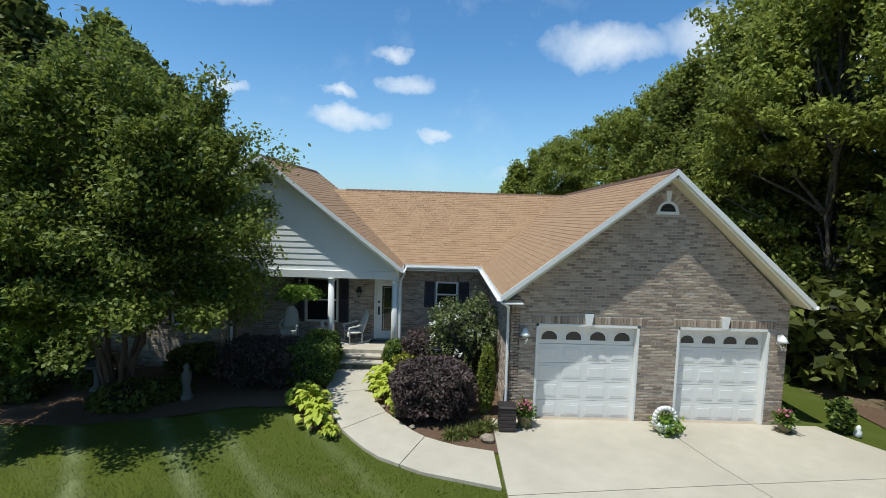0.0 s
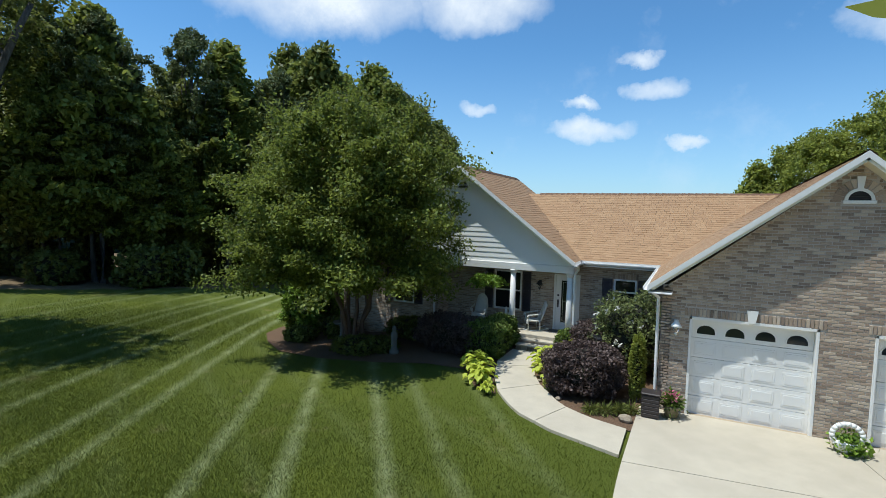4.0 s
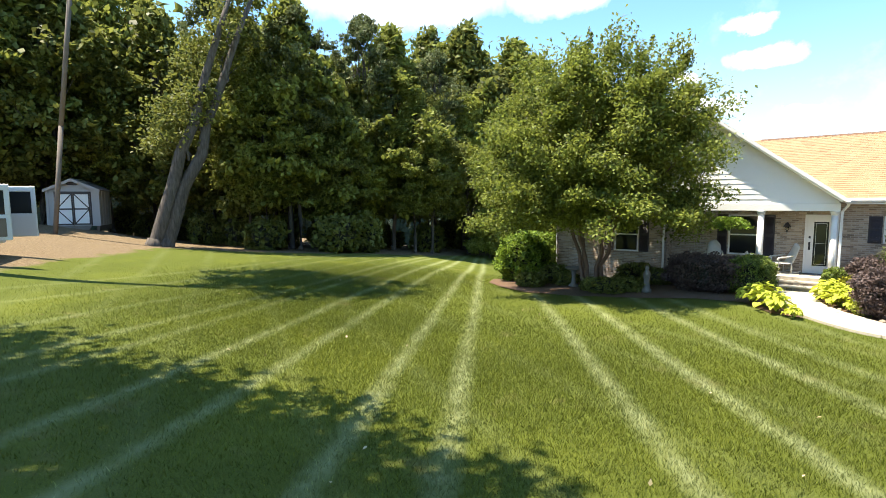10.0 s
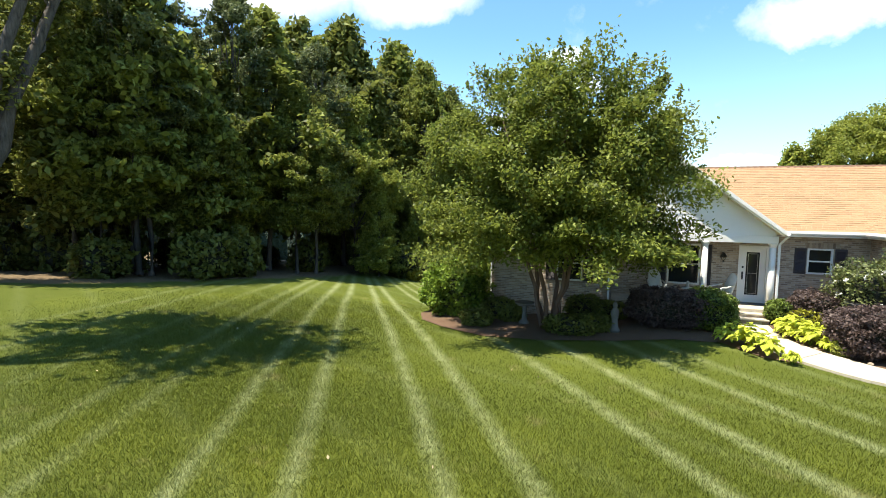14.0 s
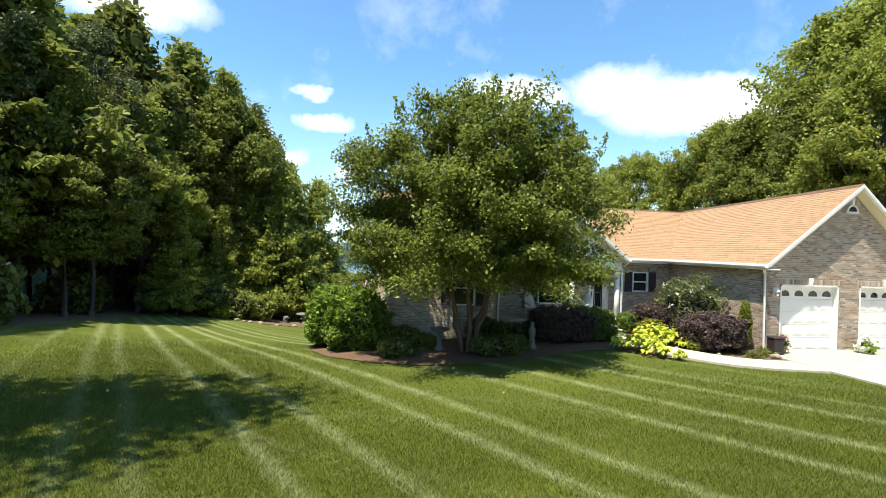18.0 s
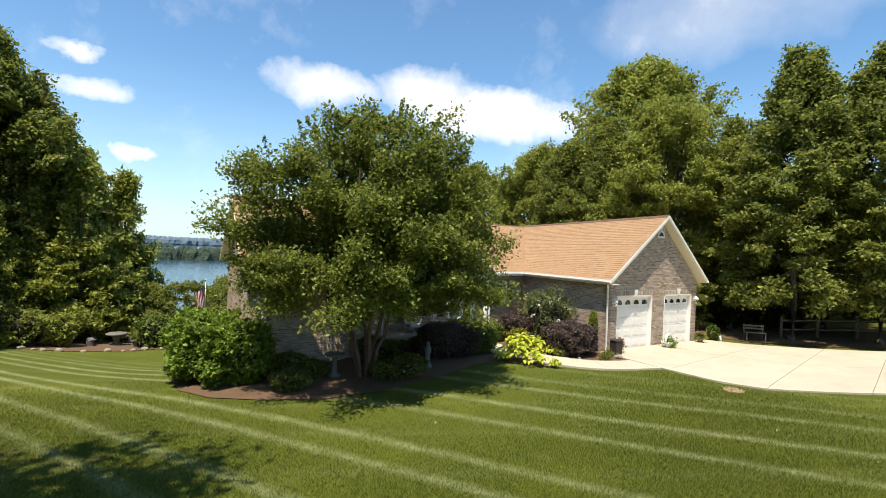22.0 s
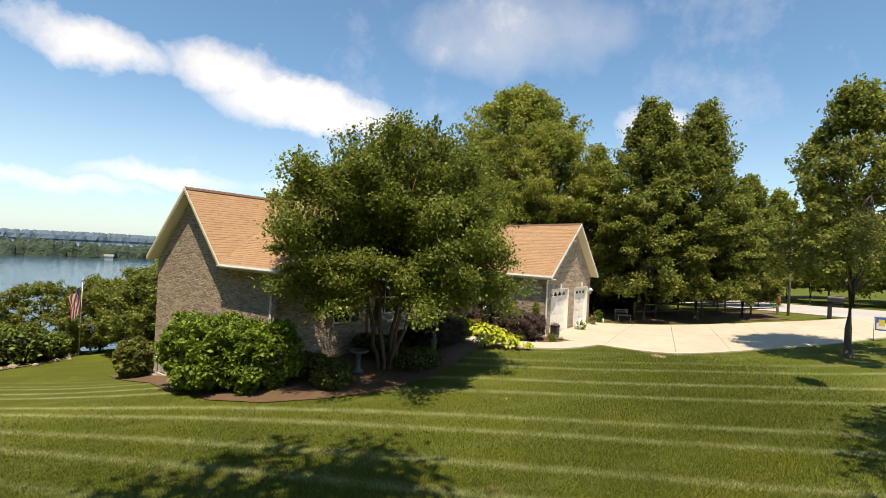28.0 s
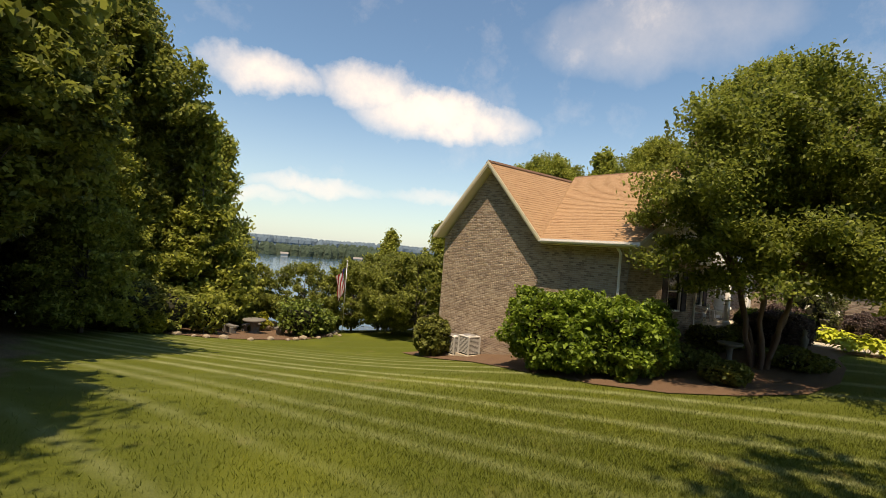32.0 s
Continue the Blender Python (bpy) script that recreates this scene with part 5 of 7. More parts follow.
for row, (off, n) in enumerate(((1.6, 24), (4.8, 20), (8.8, 17), (14, 15))):
    for i in range(n):
        f = (i + rng.uniform(.2, .8)) / n
        p = line[int(f * 52)]
        q = line[min(59, int(f * 52) + 1)]
        d = q - p
        d = d / (np.linalg.norm(d) + 1e-9)
        nrm = np.array((-d[1], d[0]))
        s = p + nrm * (off + rng.uniform(-.9, .9))
        if s[0] < -34.2 and -13 < s[1] < 2.5:
            s = s + np.array((-12.0, -1.5))
        elif row == 0 and s[1] < 12:
            s = s + nrm * 2.8
        if -34.2 <= s[0] < -28.5 and -5 < s[1] < 3.5:
            s = s + np.array((-4.5, 1.0))
        kind = rng.choice("ABBCA" if row == 0 else "DDGGP")
        big = float(np.interp(s[1], [0, 6, 12, 24], [1, .88, .92, 1.12]))
        spots[kind].append((s[0], s[1], rng.uniform(.85, 1.2) * (1 + .05 * row) * big, rng.uniform(0, 360)))
spots["D"] += [(-47, -9, 1.2, 0), (-50, -5, 1.3, 80), (-48.5, -1.5, 1.25, 160), (-52, -12, 1.3, 220), (-46.5, 1.5, 1.15, 300), (-44.5, -12.5, 1.15, 40)]
spots["G"] += [(-48, -14, 1.3, 10), (-51, -8, 1.35, 120), (-49, 2, 1.25, 250), (-53, -2, 1.3, 330), (-46, -5.5, 1.15, 70), (-43.8, 0.5, 1.1, 190)]
spots["C"] += [(-23.6, 29.5, 1.22, 30), (-22.6, 33.5, 1.15, 200)]
spots["A"] += [(-25.2, 27.0, 1.25, 110)]
spots["P"] += [(-30.5, 17.5, .95, 40), (-32.5, 11, 1.0, 90), (-29.5, 25, .98, 200), (-33, 5, .92, 10), (-27.5, 31, .95, 310)]
for kk, proto in (("A", protoA), ("B", protoB), ("C", protoC), ("P", protoP), ("D", protoD), ("G", protoG)):
    put(proto, spots[kk], "woods")

# trees east of the house and along the drive
protoE = tree("shade_tree", "large leafy shade tree beyond the garage", 18, 3.2, 4.4, round_top, "leaf_bright", 330, 200, .95, .14, 31, .28, .5)
protoF = tree("shade_tree", "tall leafy tree with dark shaded lower crown", 16, 2.2, 3.9, pyramid, "leaf_oak", 320, 190, .8, .135, 32, .2, .5)
protoH = tree("shade_tree", "leafy tree in the woods beyond the drive", 16, 2.4, 3.9, tall, "leaf_bright", 190, 130, .9, .22, 33, .2, .6)
put(protoE, [(15.7, 10.2, 1.07, 0), (11.8, 5.2, .78, 130), (13, 29, .95, 60), (12.5, 17, .8, 210), (8.5, 30, .85, 300)], "trees beyond the garage")
put(protoF, [(12.5, -2.0, .93, 0), (14.9, -5.0, .92, 70), (17.6, -7.6, .62, 160), (11.5, 9.5, .85, 250), (14.8, 2.4, .8, 300), (10.6, 13, .8, 80)], "trees along the drive")
put(protoH, [(19.5, -1.0, .7, 20), (20.5, 4.5, .8, 110), (22.5, -5.5, .6, 190), (24.5, 1, .75, 45), (9.8, 19, .75, 145), (5.0, 31, .85, 10), (18, 26, 1.1, 66), (23, 22, 1.1, 120), (19, 16, 1.1, 12), (25, 12, 1.1, 222),
             (30, -8, .55, 33), (36, -3, .65, 66), (31, 3, .75, 99), (38, 8, .8, 12), (46, -10, .7, 200), (27, -30, .8, 20), (34, -22, .9, 70), (42, -26, .9, 300), (.5, 31, .6, 130), (-4, 32, .55, 13), (33, -15, .62, 15), (38, -12, .7, 140), (43, -9, .75, 200), (48, -14, .8, 260), (40, -19, .75, 80), (31, -19.5, .6, 310), (29, -4.5, .6, 230)], "far trees along the drive")
yard = tree("young_tree", "young maple with a rounded open crown on the lawn", 10.5, 3.1, 2.9, pyramid, "leaf_oak", 250, 140, .5, .095, 41, .14)
put(yard, [(4.9, -12.6, 1.13, 0)], "lawn trees")

# lake shore trees and shrubs
shore_p = tree("shoreline_tree", "low spreading tree at the lake shore", 5.2, .5, 2.6, round_top, "leaf_oak", 140, 150, .5, .11, 51, .09)
put(shore_p, [(-14.0, 26.5, .8, 0), (-11.5, 24.5, .85, 70), (-16.8, 29, .8, 150), (-10.6, 21.0, .9, 200), (-8.5, 26, 1.0, 250), (-19.5, 31.5, .75, 20), (-5, 28, 1.0, 100), (-11, 18.3, .85, 310)], "shoreline trees")
protoS = tree("shore_tree", "leafy tree at the edge of the lakeside woods", 9, .8, 2.4, cone, "leaf_bright", 160, 150, .65, .13, 52, .11)
put(protoS, [(-20.2, 29.4, 1.25, 0), (-24.5, 24.0, .85, 90), (-23.0, 27.0, 1.0, 30), (-21.8, 33, 1.05, 200), (-26, 19.5, .8, 40), (-18.3, 32.2, 1.4, 120), (-17.0, 34.0, .85, 250), (-19.6, 35, 1.2, 310), (-20.6, 26.6, 1.25, 75), (-21.0, 30.5, 1.45, 165)], "lakeside trees")


def bush(name, label, x, y, rx, ry, h, leaf, n, size, seed, flat_top=.75, lift=0.0, group="", rough=.12, up=.45):
    """A shrub: stems, an added core painted dark as inner shade, and a dense skin of leaves on an uneven outline."""
    rng = np.random.default_rng(seed)
    t = thing(name, label, "shrub", (x, y, gz(x, y) + lift), group=group)
    v = rng.normal(size=(n, 3))
    v /= np.linalg.norm(v, axis=1)[:, None]
    lump = np.array([1 + rough * 1.6 * noise.noise(Vector(q) * 2.3 + Vector((seed, 0, 0))) + rough * noise.noise(Vector(q) * 5.1 + Vector((0, seed, 0))) for q in v])
    r = (0.8 + .22 * rng.random(n)) * lump
    p = np.sign(v) * np.abs(v) ** flat_top * r[:, None]
    p = p * np.array((rx, ry, h * .5)) + np.array((0, 0, h * .52))
    p = p[p[:, 2] > .03]
    leaf_cloud("foliage", p, size, MAT[leaf], t, seed=seed, up=up)
    # closed core coloured as inner shade, so nothing shows through the leaves
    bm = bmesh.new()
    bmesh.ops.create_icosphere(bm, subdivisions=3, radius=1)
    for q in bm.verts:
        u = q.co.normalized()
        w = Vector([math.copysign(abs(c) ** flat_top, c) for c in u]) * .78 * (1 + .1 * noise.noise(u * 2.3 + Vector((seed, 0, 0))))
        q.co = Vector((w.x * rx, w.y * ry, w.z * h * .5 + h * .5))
    part("inner_growth", bm, MAT["core_shade"], t)
    bm = bmesh.new()
    for i in range(5):
        a = i * 1.26
        add_rod(bm, (.1 * math.cos(a), .1 * math.sin(a), -.1), (.3 * rx * math.cos(a), .3 * ry * math.sin(a), h * .4), .02, .012, 6)
    part("woody_base", bm, MAT["bark"], t)
    return t


P_L = "clipped purple-leaved loropetalum shrub in the mulch bed"
bush("loropetalum", P_L, -1.75, .35, 1.0, 1.0, 1.3, "leaf_purple", 17000, .05, 1, .7)
bush("loropetalum", P_L, -2.0, 3.4, .8, .8, 1.25, "leaf_purple", 9000, .05, 2, .7)
bush("loropetalum", P_L, -6.6, 2.2, 1.25, .95, 1.25, "leaf_purple", 15000, .05, 3, .7)
bush("boxwood", "clipped green shrub beside the purple hedge", -5.3, 2.3, .75, .85, 1.2, "leaf_box", 11000, .046, 4, .7)
bush("boxwood", "round green boxwood at the porch steps", -5.3, 3.6, .6, .5, 1.15, "leaf_box", 7500, .046, 5, .75)
bush("boxwood", "round green boxwood at the porch steps", -2.9, 3.85, .48, .45, .85, "leaf_box", 6000, .046, 6, .8)
bush("cherry_laurel", "big glossy bright green laurel at the house corner", -15.0, 5.5, 1.3, 1.75, 2.35, "leaf_laurel", 20000, .088, 7, .75, rough=.2)
bush("cherry_laurel", "lower glossy green laurel at the house corner", -14.3, 3.6, 1.15, 1.0, 2.05, "leaf_laurel", 12000, .088, 9, .75, rough=.22)
bush("holly", "dark rounded holly beside the air conditioners", -14.5, 12.3, .68, .68, 1.6, "leaf_dark", 3500, .11, 8, .8)
for i, (x, y, rx, h) in enumerate(((-9.3, 3.5, .7, .8), (-8.4, 3.2, .6, .6), (-12.6, 3.3, .7, .8), (-11.9, 2.7, .5, .55), (-9.6, .9, .9, .5), (-8.9, 1.2, .6, .5), (-13.0, 1.6, .6, .6), (-7.2, 3.4, .5, .6))):
    bush("azalea", "low dark green azalea in the shade of the tree", x, y, rx, rx, h, "leaf_dark", 1600, .08, 20 + i, .8, group="azaleas")

# leaning twin-trunked tree at the woods edge, its crown over the lawn
def leaning_tree(x, y):
    rng = np.random.default_rng(61)
    pr = random.Random(61)
    t = thing("leaning_tree", "tall tree with two leaning trunks at the woods edge", "tree", (x, y, gz(x, y)))
    for ox, oy, lx, ly in ((0, 0, 2.0, 4.3), (.15, .5, 2.3, 5.5)):
        bm = bmesh.new()
        limb(bm, (ox, oy, -.4), (lx, ly, 15.0), .44, .13, .2, pr, 8)
        add_rod(bm, (ox, oy, -.4), (ox + .04, oy + .1, .4), .62, .43, 9)
        part("trunk", bm, MAT["bark"], t, smooth=True)
    cs = []
    for i in range(56):
        a, d, h = rng.random() * 6.28, 1.7 * math.sqrt(rng.random()), 5.5 + rng.random() * 11
        cs.append((.16 * h - 1.7 + d * math.cos(a), .36 * h - .2 + d * math.sin(a), h))
    cs = np.array(cs)
    for i in range(0, len(cs), 8):
        bm = bmesh.new()
        h = min(.95, cs[i, 2] / 17)
        limb(bm, (2.2 * h, 5.0 * h, 15 * h * .9), cs[i], .09, .02, .4, pr, 4)
        part("limb", bm, MAT["bark"], t, smooth=True)
    off = rng.normal(size=(len(cs), 170, 3)) * (.55 * rng.uniform(.5, 1.3, len(cs)))[:, None, None]
    off[..., 2] *= .6
    leaf_cloud("crown", (cs[:, None] + off).reshape(-1, 3), .15, MAT["leaf_dark"], t, seed=61)


leaning_tree(-34.5, -4.2)


def overhanging_tree(x, y):
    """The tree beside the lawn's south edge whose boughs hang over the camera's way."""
    rng = np.random.default_rng(71)
    pr = random.Random(71)
    t = thing("overhanging_tree", "broad maple with low drooping boughs over the lawn", "tree", (x, y, gz(x, y)))
    bm = bmesh.new()
    limb(bm, (0, 0, -.4), (.6, 1.0, 14.5), .34, .1, .2, pr, 7)
    part("trunk", bm, MAT["bark"], t, smooth=True)
    cs = []
    for i in range(150):
        a, d = rng.random() * 6.28, math.sqrt(rng.random())
        cs.append((-2.6 + d * 7.4 * math.cos(a), -.4 + d * (.9 * math.cos(a) + 1.9 * math.sin(a)), 12.6 + rng.random() * 4.0))
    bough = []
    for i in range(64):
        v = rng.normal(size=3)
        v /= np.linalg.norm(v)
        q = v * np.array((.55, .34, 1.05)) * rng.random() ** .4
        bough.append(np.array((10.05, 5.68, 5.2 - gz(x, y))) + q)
    for i in range(0, 150, 12):
        bm = bmesh.new()
        limb(bm, (.5, .8, 10.5), cs[i], .1, .02, .4, pr, 4)
        part("limb", bm, MAT["bark"], t, smooth=True)
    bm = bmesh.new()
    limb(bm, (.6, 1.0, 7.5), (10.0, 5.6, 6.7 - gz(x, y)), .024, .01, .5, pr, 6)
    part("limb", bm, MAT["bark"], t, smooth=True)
    cs = np.array(cs)
    off = rng.normal(size=(len(cs), 95, 3)) * (.55 * rng.uniform(.5, 1.4, len(cs)))[:, None, None]
    off[..., 2] *= .6
    pts = (cs[:, None] + off).reshape(-1, 3)
    leaf_cloud("crown", pts, .2, MAT["leaf_oak"], t, seed=71)
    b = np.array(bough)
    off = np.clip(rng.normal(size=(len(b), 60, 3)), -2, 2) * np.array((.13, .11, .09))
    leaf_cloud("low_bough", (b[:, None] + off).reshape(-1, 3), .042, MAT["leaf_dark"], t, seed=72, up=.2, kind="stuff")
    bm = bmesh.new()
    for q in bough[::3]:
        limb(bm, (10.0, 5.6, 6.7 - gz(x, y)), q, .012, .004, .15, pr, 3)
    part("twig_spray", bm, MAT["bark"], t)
    b = np.array([(.6 + 2.6 * rng.random(), 3.2 + 1.6 * rng.random(), 5.4 + 1.6 * rng.random()) for i in range(26)])
    off = np.clip(rng.normal(size=(26, 30, 3)) * .22, -.4, .4)
    leaf_cloud("low_bough", (b[:, None] + off).reshape(-1, 3), .1, MAT["leaf_dark"], t, seed=73, up=.2, kind="stuff")
    bm = bmesh.new()
    limb(bm, (.4, .7, 7.0), (1.9, 4.0, 6.9), .07, .02, .3, pr, 5)
    for q in b[::3]:
        limb(bm, (1.6, 3.6, 6.9), q, .018, .006, .15, pr, 3)
    part("limb", bm, MAT["bark"], t)


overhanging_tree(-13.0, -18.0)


def lawn_edge_tree(x, y):
    """A tall tree added at the lawn's south-west corner, trunk out of view, so that its crown shades the grass."""
    rng = np.random.default_rng(75)
    pr = random.Random(75)
    t = thing("lawn_edge_tree", "tall tree added at the corner of the lawn to shade the grass", "tree", (x, y, gz(x, y)))
    bm = bmesh.new()
    limb(bm, (0, 0, -.4), (2.0, 4.2, 16), .36, .1, .2, pr, 7)
    part("trunk", bm, MAT["bark"], t, smooth=True)
    # crown set high and to one side, placed for the shadow it casts
    cs = []
    while len(cs) < 96:
        a, d = rng.random() * 6.28, math.sqrt(rng.random())
        if noise.noise(Vector((2.2 * d * math.cos(a), 2.2 * d * math.sin(a), 4.0))) > -.12:
            cs.append((2.0 + d * 3.9 * math.cos(a), 7.0 + d * 2.7 * math.sin(a), 13.5 + rng.random() * 4))
    cs = np.array(cs)
    for i in range(0, 96, 8):
        bm = bmesh.new()
        limb(bm, (1.6, 3.4, 12.5), cs[i], .1, .02, .4, pr, 4)
        part("limb", bm, MAT["bark"], t, smooth=True)
    off = rng.normal(size=(len(cs), 70, 3)) * (.5 * rng.uniform(.5, 1.4, len(cs)))[:, None, None]
    off[..., 2] *= .6
    leaf_cloud("crown", (cs[:, None] + off).reshape(-1, 3), .2, MAT["leaf_oak"], t, seed=75)


lawn_edge_tree(-27.5, -15.0)

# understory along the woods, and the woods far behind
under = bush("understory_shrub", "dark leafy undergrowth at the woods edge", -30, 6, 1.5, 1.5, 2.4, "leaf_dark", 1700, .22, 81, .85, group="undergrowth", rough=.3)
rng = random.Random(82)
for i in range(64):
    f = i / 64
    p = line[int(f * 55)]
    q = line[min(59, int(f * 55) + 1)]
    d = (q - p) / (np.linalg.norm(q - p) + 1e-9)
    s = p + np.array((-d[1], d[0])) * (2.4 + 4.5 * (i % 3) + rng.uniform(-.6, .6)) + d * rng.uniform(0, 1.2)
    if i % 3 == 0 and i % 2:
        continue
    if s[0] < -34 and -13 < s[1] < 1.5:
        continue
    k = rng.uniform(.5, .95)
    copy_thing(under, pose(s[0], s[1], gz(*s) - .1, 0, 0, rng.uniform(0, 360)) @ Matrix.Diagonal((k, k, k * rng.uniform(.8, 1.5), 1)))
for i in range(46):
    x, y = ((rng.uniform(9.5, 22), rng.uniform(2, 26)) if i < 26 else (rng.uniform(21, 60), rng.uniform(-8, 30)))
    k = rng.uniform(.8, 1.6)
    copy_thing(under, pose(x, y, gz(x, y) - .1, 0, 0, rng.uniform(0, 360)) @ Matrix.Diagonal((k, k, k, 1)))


def wood_belt(name, label, arc, radius, depth, low, high, step, seed, material):
    """A distant belt of woods: a bank of many small crowns in one mesh."""
    rng = np.random.default_rng(seed)
    vs, fs = [], []
    a0, a1 = arc
    n = int((a1 - a0) / step)
    for row in range(3):
        for i in range(n):
            a = radians(a0 + (i + rng.random()) * step)
            r = radius + depth * row / 3 + rng.random() * depth / 4
            x, y = -15 - math.sin(a) * r, math.cos(a) * r
            swell = .5 + .5 * noise.noise(Vector((math.degrees(a) * .12, row * .3, seed)))
            h = low + (high - low) * swell * (.7 + .3 * row / 2)
            w = radius * radians(step) * rng.uniform(.9, 1.7)
            b = len(vs)
            base = gz(x, y) - 1
            rings = ((.0, .75), (.35, 1.0), (.7, .78), (.92, .36))
            for hh, ww in rings:
                for k in range(7):
                    t = k * 2 * math.pi / 7 + rng.random() * .4
                    q = w * ww * rng.uniform(.8, 1.2)
                    vs.append((x + q * math.cos(t), y + q * math.sin(t), base + h * hh * rng.uniform(.94, 1.06)))
            vs.append((x, y, base + h))
            for j in range(3):
                for k in range(7):
                    fs.append((b + j * 7 + k, b + j * 7 + (k + 1) % 7, b + (j + 1) * 7 + (k + 1) % 7, b + (j + 1) * 7 + k))
            fs += [(b + 21 + k, b + 21 + (k + 1) % 7, b + 28) for k in range(7)]
    ob = link_mesh(name, vs, fs, material)
    return tagged(ob, label, "woods", kind="stuff")


wood_belt("far_shore_woods", "wooded far shore across the lake", (-75, 40), 215, 40, 6, 11.5, .55, 3, MAT["far_woods"])
wood_belt("far_hill_woods", "wooded hills behind the lake, haze painted into their blue colour", (-80, 45), 640, 60, 10, 16, .4, 4, MAT["haze_blue_hill"])
wood_belt("west_background_woods", "woods filling the distance to the west", (27, 150), 66, 22, 16, 22, 2.2, 5, MAT["far_woods"])
wood_belt("east_background_woods", "woods filling the distance to the east", (-150, -62), 105, 26, 8, 12, 1.6, 6, MAT["far_woods"])

# ---- smaller planting ----


def hosta(x, y, s, seed, group="hostas along the walk"):
    """A mound of broad golden leaves on short stalks."""
    rng = random.Random(seed)
    t = thing("hosta", "mounded golden-yellow hosta edging the walk", "hosta", (x, y, gz(x, y) + .05), group=group)
    for i in range(84):
        a, tilt = rng.uniform(0, 6.28), rng.uniform(.15, 1.15)
        reach, h = s * rng.uniform(.08, .42) * (.4 + tilt), s * rng.uniform(.2, .66) * (1.25 - tilt * .62)
        c = Vector((reach * math.cos(a), reach * math.sin(a), h))
        ln, w = s * rng.uniform(.2, .29), s * rng.uniform(.15, .21)
        d = Vector((math.cos(a), math.sin(a), -.55 * tilt + .15)).normalized()
        side = d.cross(Vector((0, 0, 1))).normalized()
        up = side.cross(d)
        pts = [c - d * ln * .5, c - d * ln * .25 + side * w * .42 + up * .03, c + d * ln * .1 + side * w * .5 + up * .035, c + d * ln * .5 - up * .04,
               c + d * ln * .1 - side * w * .5 + up * .035, c - d * ln * .25 - side * w * .42 + up * .03, c + up * -.01]
        link_mesh("leaf", pts, [(0, 1, 6), (1, 2, 6), (2, 3, 6), (3, 4, 6), (4, 5, 6), (5, 0, 6)], MAT["leaf_hosta"], t, smooth=True)
    bm = bmesh.new()
    for i in range(8):
        a = i * .785
        add_rod(bm, (0, 0, -.05), (.16 * s * math.cos(a), .16 * s * math.sin(a), .22 * s), .01, .006, 5)
    part("crown_stalks", bm, MAT["leaf_fern"], t)
    return t


for i, (x, y, s) in enumerate(((-5.0, .6, .85), (-4.7, .05, .95), (-4.4, -.45, .8), (-4.0, -1.05, .42), (-3.2, 2.2, .8), (-3.1, 1.65, .95), (-2.95, 1.05, .85), (-2.7, .55, .5), (-2.55, 1.55, .7))):
    hosta(x, y, s, 100 + i)
bush("golden_shrub", "loose golden-green shrub behind the hostas", -2.5, 2.75, .45, .4, .75, "leaf_gold", 1800, .055, 61, .9, rough=.3)
bush("dwarf_shrub", "small round green shrub by the walk", -2.5, .1, .28, .28, .42, "leaf_bright", 900, .05, 62, .9)
bush("arborvitae", "narrow columnar evergreen at the garage corner", -.42, .3, .2, .2, 1.75, "leaf_bright", 3200, .05, 63, .9, rough=.1)
rose = bush("rose_bush", "tall loose rose bush with a few white blooms", -.85, 2.7, 1.05, 1.1, 2.35, "leaf_rose", 9000, .06, 64, .95, rough=.4)
rngr = random.Random(3)
for i in range(12):
    a = rngr.uniform(2.4, 5.6)
    p = np.random.default_rng(i).normal(size=(10, 3)) * .035 + np.array((1.0 * math.cos(a), 1.05 * math.sin(a), rngr.uniform(1.0, 2.3)))
    leaf_cloud("bloom", p, .055, MAT["flower_white"], rose, "white rose bloom", seed=i)
for i, (x, y, s) in enumerate(((-1.0, -.95, .26), (-.7, -.75, .22), (-1.3, -1.05, .2), (-.45, -.6, .24))):
    rg = np.random.default_rng(300 + i)
    p = rg.normal(size=(260, 3)) * np.array((s * .5, s * .4, s * .3)) + np.array((0, 0, s * .35))
    p[:, 2] = np.abs(p[:, 2])
    g = thing("liriope", "tuft of grassy green liriope in the mulch", "plant", (x, y, gz(x, y) + .05), group="border plants")
    leaf_cloud("foliage", p, .026, MAT["leaf_dark"], g, seed=300 + i, up=.1, long=5, kind="stuff")


def rock(x, y, r, seed, label="rounded tan field stone in the bed", group="border stones", lift=.05):
    bm = bmesh.new()
    bmesh.ops.create_icosphere(bm, subdivisions=2, radius=1)
    for v in bm.verts:
        v.co *= 1 + .25 * noise.noise(v.co * 1.4 + Vector((seed, 0, 0)))
        v.co = Vector((v.co.x * r, v.co.y * r * .8, v.co.z * r * .6))
    ob = part("stone", bm, MAT["rock"])
    ob.matrix_world = pose(x, y, gz(x, y) + lift + r * .3, 0, 0, seed * 40)
    return tagged(ob, label, "stone", group)


for i, (x, y, r) in enumerate(((-.5, -1.15, .17), (-2.2, -.6, .08), (-3.0, .5, .07))):
    rock(x, y, r, i)
edge = resample([(-25, 22.8), (-23, 20.5), (-20.5, 19.5), (-17, 19.7), (-14.5, 21.1), (-12.9, 23.4)], 19)
for i, (x, y) in enumerate(edge):
    rock(x + .3 * math.sin(i * 5.1), y + .2 * math.sin(i * 3.7), .13 + .12 * ((i * 7) % 5) / 5, i + 10, "pale flat edging stone of the lakeside bed", "edging stones", .0)

